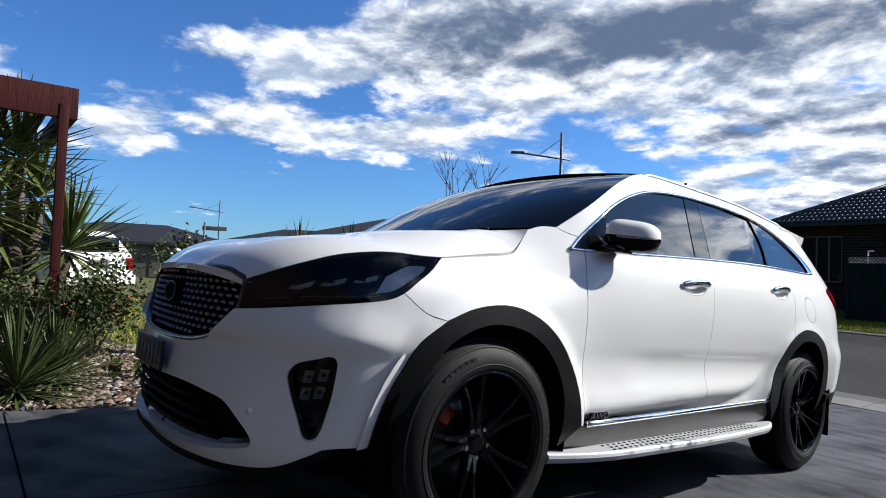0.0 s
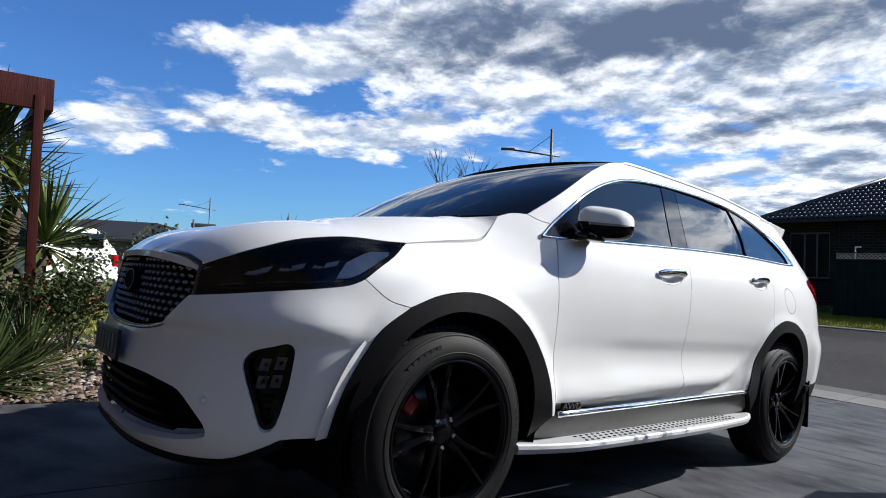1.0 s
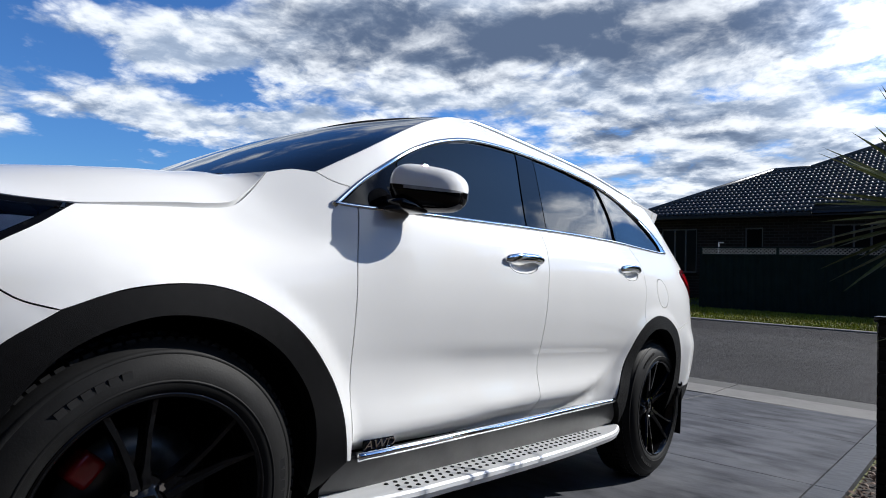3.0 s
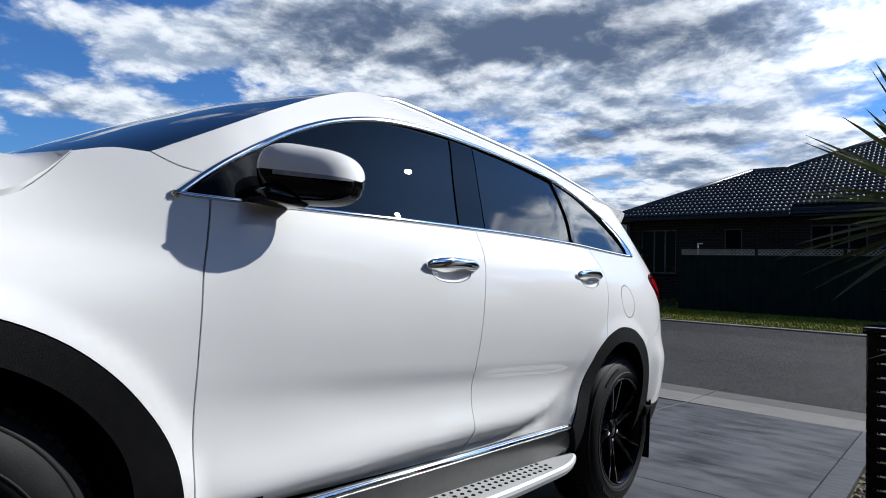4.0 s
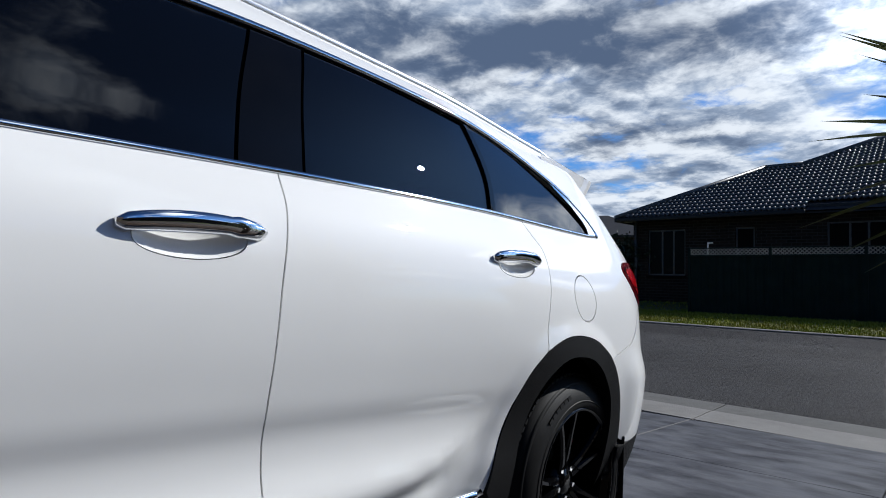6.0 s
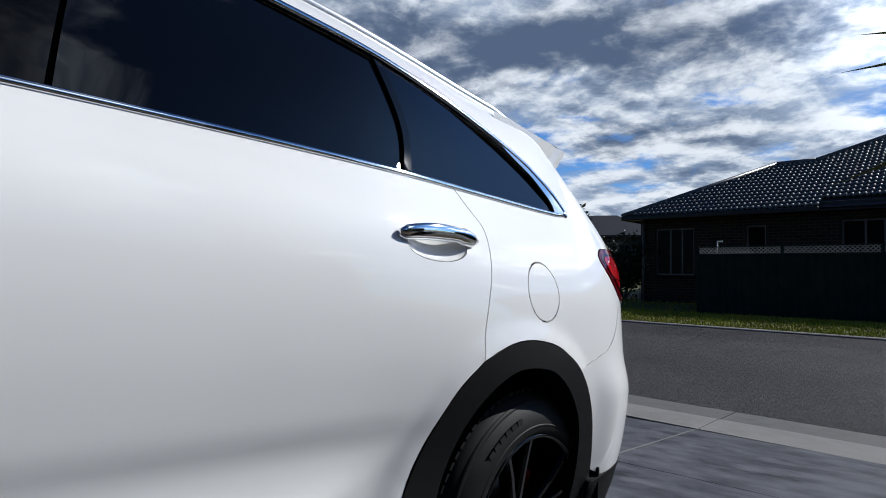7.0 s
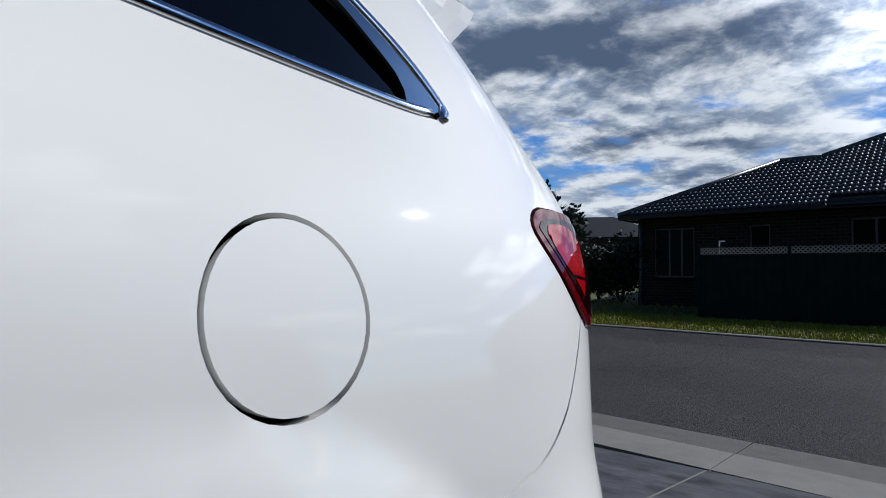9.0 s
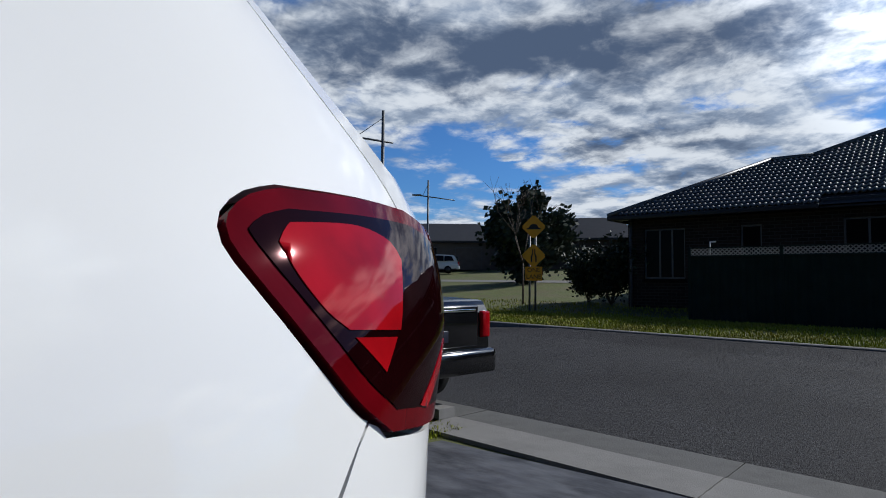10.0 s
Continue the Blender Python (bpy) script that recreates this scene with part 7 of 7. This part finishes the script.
part("post", box(bmesh.new(), (-0.07, -0.03, 0), (0.07, 0.03, 1.1), 0.01), WHITE_PAINT, guide)
part("marker", box(bmesh.new(), (-0.06, -0.042, 0.85), (0.06, -0.032, 0.98)), CALIPER, guide)


def simple_house(name, label, x, y, turn, w, d, wall_h, roof_h, wall_mat, windows):
    """Far hip-roofed house: walls, roof, garage door and windows set into frames."""
    z0 = ground_z(x, y) - 0.1
    h = thing(name, label, "house", Matrix.Translation((x, y, z0)) @ Matrix.Rotation(turn, 4, "Z"))
    part("wall", box(bmesh.new(), (-w / 2, -d / 2, 0), (w / 2, d / 2, wall_h)), wall_mat, h, smooth=False)
    e = 0.5
    r = min(w, d) / 2
    vs = [(-w / 2 - e, -d / 2 - e, wall_h), (w / 2 + e, -d / 2 - e, wall_h), (w / 2 + e, d / 2 + e, wall_h), (-w / 2 - e, d / 2 + e, wall_h), (-w / 2 + r, 0, wall_h + roof_h), (w / 2 - r, 0, wall_h + roof_h)]
    vs += [(x_, y_, z_ - 0.18) for x_, y_, z_ in vs[:4]]
    rf = mesh_ob("roof", vs, [(0, 1, 5, 4), (1, 2, 5), (2, 3, 4, 5), (3, 0, 4), (0, 6, 7, 1), (1, 7, 8, 2), (2, 8, 9, 3), (3, 9, 6, 0), (6, 9, 8, 7)], TILE_FAR, h, smooth=False)
    for wx, wz, ww, wh, glass in windows:
        wn_ob = part("window" if glass else "garage_door", box(bmesh.new(), (wx - ww / 2, -d / 2 - 0.04, wz), (wx + ww / 2, -d / 2 + 0.02, wz + wh)), HOUSE_GLASS if glass else WALL_FAR, h, smooth=False)
        for q in ((wx - ww / 2 - 0.05, wz, wx - ww / 2, wz + wh), (wx + ww / 2, wz, wx + ww / 2 + 0.05, wz + wh), (wx - ww / 2, wz + wh, wx + ww / 2, wz + wh + 0.06)):
            part("frame", box(bmesh.new(), (q[0], -d / 2 - 0.06, q[1]), (q[2], -d / 2 + 0.02, q[3])), FRAME_GREY, wn_ob, smooth=False)
    return h


far = [(-1.5, 0.9, 1.8, 1.3, True), (2.6, 0.1, 2.6, 2.1, False), (-4.2, 1.0, 1.2, 1.2, True)]
simple_house("far_house", "distant brown rendered house with a dark hip roof", -41.0, 53.0, radians(38), 17, 10, 2.9, 2.2, WALL_FAR, far)
simple_house("far_house", "distant brick house with a dark tiled roof", -26.5, 57.0, radians(25), 13, 9, 2.9, 2.3, WALL_FAR_DARK, far)
simple_house("far_house", "distant low house with a grey roof behind the lawn", -48.0, 24.0, radians(62), 16, 10, 2.7, 1.6, WALL_FAR_DARK, far)
simple_house("far_house", "distant low house with a grey roof behind the garden", -52.0, 9.5, radians(78), 15, 10, 2.7, 1.6, WALL_FAR, far)
simple_house("far_house", "distant low house with a dark roof beyond the lawn", -60.0, 1.0, radians(84), 15, 10, 2.6, 1.5, WALL_FAR_DARK, far)
simple_house("far_house", "house behind the parked car with a dark roof edge", -27.0, 20.0, radians(56), 13, 9, 2.6, 1.5, WALL_FAR_DARK, far)
# unseen plain wall added behind the camera; its height keeps sky light off the bumper
tagged(part("unseen_wall", box(bmesh.new(), (-12.0, -5.4, 0.2), (9.0, -5.1, 6.0)), BRICKWORK, None, smooth=False), "unseen plain brick wall added at the head of the driveway to block sky light", "wall", kind="structure")
tagged(part("wall_side", box(bmesh.new(), (8.6, -5.1, -0.3), (8.9, 9.0, 3.4)), BRICKWORK, None, smooth=False), "plain dark brick wall of the next house along the garden", "wall", kind="structure")

# trees and dark shrubs of the far side
tree("tree", "dense round evergreen tree on the corner lot", Matrix.Translation((-19.1, 34.7, 0.75)), 5.6, 2.65, 11000, 0.27, TREE_LEAF, 51)
tree("bare_tree", "young leafless tree beside the road sign", Matrix.Translation((-12.1, 23.7, -0.05)), 4.6, 1.5, 0, 0.1, TREE_LEAF, 52, bare=True)
tree("bare_tree", "leafless tree rising behind the car roof", Matrix.Translation((-15.85, 13.0, -0.4)), 5.5, 1.5, 0, 0.1, TREE_LEAF, 53, bare=True)
tree("bare_tree", "leafless young street tree", Matrix.Translation((-13.75, 13.2, -0.4)), 5.0, 1.5, 0, 0.1, TREE_LEAF, 57, bare=True)
shrub("large_shrub", "tall dark shrub against the neighbouring house", Matrix.Translation((-8.7, 24.5, 0.0)), 1.5, 2.9, 7000, 0.16, TREE_LEAF, 54)
shrub("large_shrub", "dark shrub beside the neighbouring house", Matrix.Translation((-9.9, 25.0, 0.05)), 1.1, 1.9, 4500, 0.16, TREE_LEAF, 55)
shrub("shrub", "slender flowering shrub behind the car's nose", Matrix.Translation((-6.2, 1.9, -0.12)), 0.55, 1.35, 2600, 0.05, LEAF, 58, flowers=6)
yucca("yucca", "distant yucca heads above the bonnet line", [(0, 0, 1.45), (0.9, 0.9, 1.35)], 0.9, 0.06, 60, 0.08, Matrix.Translation((-11.2, 5.0, -0.35)), 59)


def car_shape(name, label, m, paint, length, width, height, kind):
    """A parked vehicle: lofted body with glasshouse, bumper, lamps, plate panel and wheels."""
    c = thing(name, label, "car", m)
    if kind == "ute":
        prof = [(0, 0.42), (0, 0.66), (0.05, 1.02), (0.45, 1.08), (1.5, 1.10), (1.62, 1.16), (1.85, 1.46), (2.9, 1.48), (3.6, 1.10), (4.7, 0.98), (4.95, 0.72), (4.95, 0.38)]
    else:
        prof = [(0, 0.40), (0, 0.75), (0.10, 1.02), (0.38, 1.45), (0.7, 1.54), (2.2, 1.58), (2.9, 1.42), (3.5, 1.05), (4.25, 0.95), (4.5, 0.70), (4.5, 0.36)]
    pr = smooth_line(prof, 0.12)
    bm = bmesh.new()
    rows = []
    for y, z in pr:
        hw = width / 2 * (1.0 if z < 1.0 else 1.0 - 0.30 * (z - 1.0) / 0.5) * (0.94 if y < 0.1 or y > length - 0.15 else 1)
        rows.append([bm.verts.new((x, y * length / prof[-1][0], z * height / 1.5)) for x in (-hw, -hw * 0.9, 0, hw * 0.9, hw)])
    for r0, r1 in zip(rows, rows[1:]):
        for j in range(4):
            bm.faces.new([r0[j], r0[j + 1], r1[j + 1], r1[j]])
    for j in (0, 4):
        vs = [r[j] for r in rows]
        bm.faces.new(vs)
    bm.faces.new([rows[0][j] for j in range(5)] + [rows[-1][j] for j in range(4, -1, -1)])
    bmesh.ops.triangulate(bm, faces=[f for f in bm.faces if len(f.verts) > 4])
    body_ob = part("body", bm, paint, c, smooth=False)
    k, hh = length / prof[-1][0], height / 1.5
    if kind == "ute":
        glass = [((1.64, 1.18), (1.84, 1.43), (2.35, 1.43), (2.35, 1.12)), ((2.42, 1.12), (2.42, 1.43), (2.88, 1.42), (3.4, 1.12))]
    else:
        glass = [((0.42, 1.06), (0.62, 1.45), (1.25, 1.48), (1.25, 1.04)), ((1.32, 1.04), (1.32, 1.49), (2.15, 1.50), (2.15, 1.03)), ((2.22, 1.03), (2.22, 1.50), (2.85, 1.38), (3.3, 1.05))]
    for q in glass:
        for sx in (-1, 1):
            hwf = lambda z: width / 2 * (1.0 - 0.30 * max(0, z - 1.0) / 0.5)
            mesh_ob("side_window", [(sx * (hwf(z) + 0.004), y * k, z * hh) for y, z in q] + [(sx * (hwf(z) - 0.02), y * k, z * hh) for y, z in q], [(0, 1, 2, 3), (0, 4, 5, 1), (1, 5, 6, 2), (2, 6, 7, 3), (3, 7, 4, 0)], GLASS, body_ob, smooth=False)
    hw = width / 2
    if kind == "ute":
        tg = part("tailgate", box(bmesh.new(), (-hw * 0.72, -0.03, 0.62 * hh), (hw * 0.72, 0.02, 1.02 * hh), 0.02), paint, body_ob)
        part("tail_handle", box(bmesh.new(), (-0.12, -0.05, 0.86 * hh), (0.12, -0.025, 0.90 * hh), 0.006), CHROME, tg)
        part("tail_trim", box(bmesh.new(), (-hw * 0.66, -0.04, 0.96 * hh), (hw * 0.66, -0.025, 0.985 * hh), 0.004), CHROME, tg)
        part("plate_panel", box(bmesh.new(), (-0.19, -0.045, 0.68 * hh), (0.19, -0.028, 0.79 * hh), 0.004), PLATE, tg)
    else:
        part("rear_window", box(bmesh.new(), (-hw * 0.62, 0.10, 1.08 * hh), (hw * 0.62, 0.30, 1.40 * hh), 0.02), GLASS, body_ob)
        part("plate_panel", box(bmesh.new(), (-0.24, -0.03, 0.78 * hh), (0.24, 0.0, 0.90 * hh), 0.004), PLATE_MARK, body_ob)
    part("rear_bumper", box(bmesh.new(), (-hw * 0.98, -0.10, 0.36 * hh), (hw * 0.98, 0.22, 0.60 * hh), 0.06), paint, c)
    for sx in (-1, 1):
        part("tail_lamp", box(bmesh.new(), (sx * hw * 0.86 - 0.07, -0.035, 0.70 * hh), (sx * hw * 0.86 + 0.07, 0.10, 0.96 * hh), 0.025), RED_LENS, c, "red tail lamp")
        part("door_mirror", box(bmesh.new(), (sx * (hw + 0.10) - 0.09, 3.05 * k, 1.02 * hh), (sx * (hw + 0.10) + 0.09, 3.14 * k, 1.16 * hh), 0.03), paint, c)
        for wy in (0.95 * k, 3.85 * k):
            hub = part("wheel", rod(bmesh.new(), (sx * (hw - 0.20), wy, 0.33), (sx * (hw + 0.005), wy, 0.33), 0.335, 0.335, 28), RUBBER, c)
            part("rim", rod(bmesh.new(), (sx * (hw - 0.02), wy, 0.33), (sx * (hw + 0.018), wy, 0.33), 0.22, 0.20, 20), DISC if kind != "ute" else GLOSS_BLACK, hub)
    return c


car_shape("black_ute", "black utility vehicle parked along the near kerb", Matrix.Translation((-2.86, 7.66, -0.52)) @ Matrix.Rotation(radians(90 - 4.3), 4, "Z"), CAR_BLACK, 5.1, 1.86, 1.66, "ute")
car_shape("white_hatchback", "white car parked beyond the front lawn", Matrix.Translation((-12.6, 0.95, -0.02)) @ Matrix.Rotation(radians(120), 4, "Z"), PAINT, 4.6, 1.85, 1.55, "wagon")
car_shape("silver_wagon", "pale silver wagon parked in front of a distant house", Matrix.Translation((-33.2, 45.8, 1.52)) @ Matrix.Rotation(radians(128), 4, "Z"), PAINT, 4.6, 1.85, 1.6, "wagon")
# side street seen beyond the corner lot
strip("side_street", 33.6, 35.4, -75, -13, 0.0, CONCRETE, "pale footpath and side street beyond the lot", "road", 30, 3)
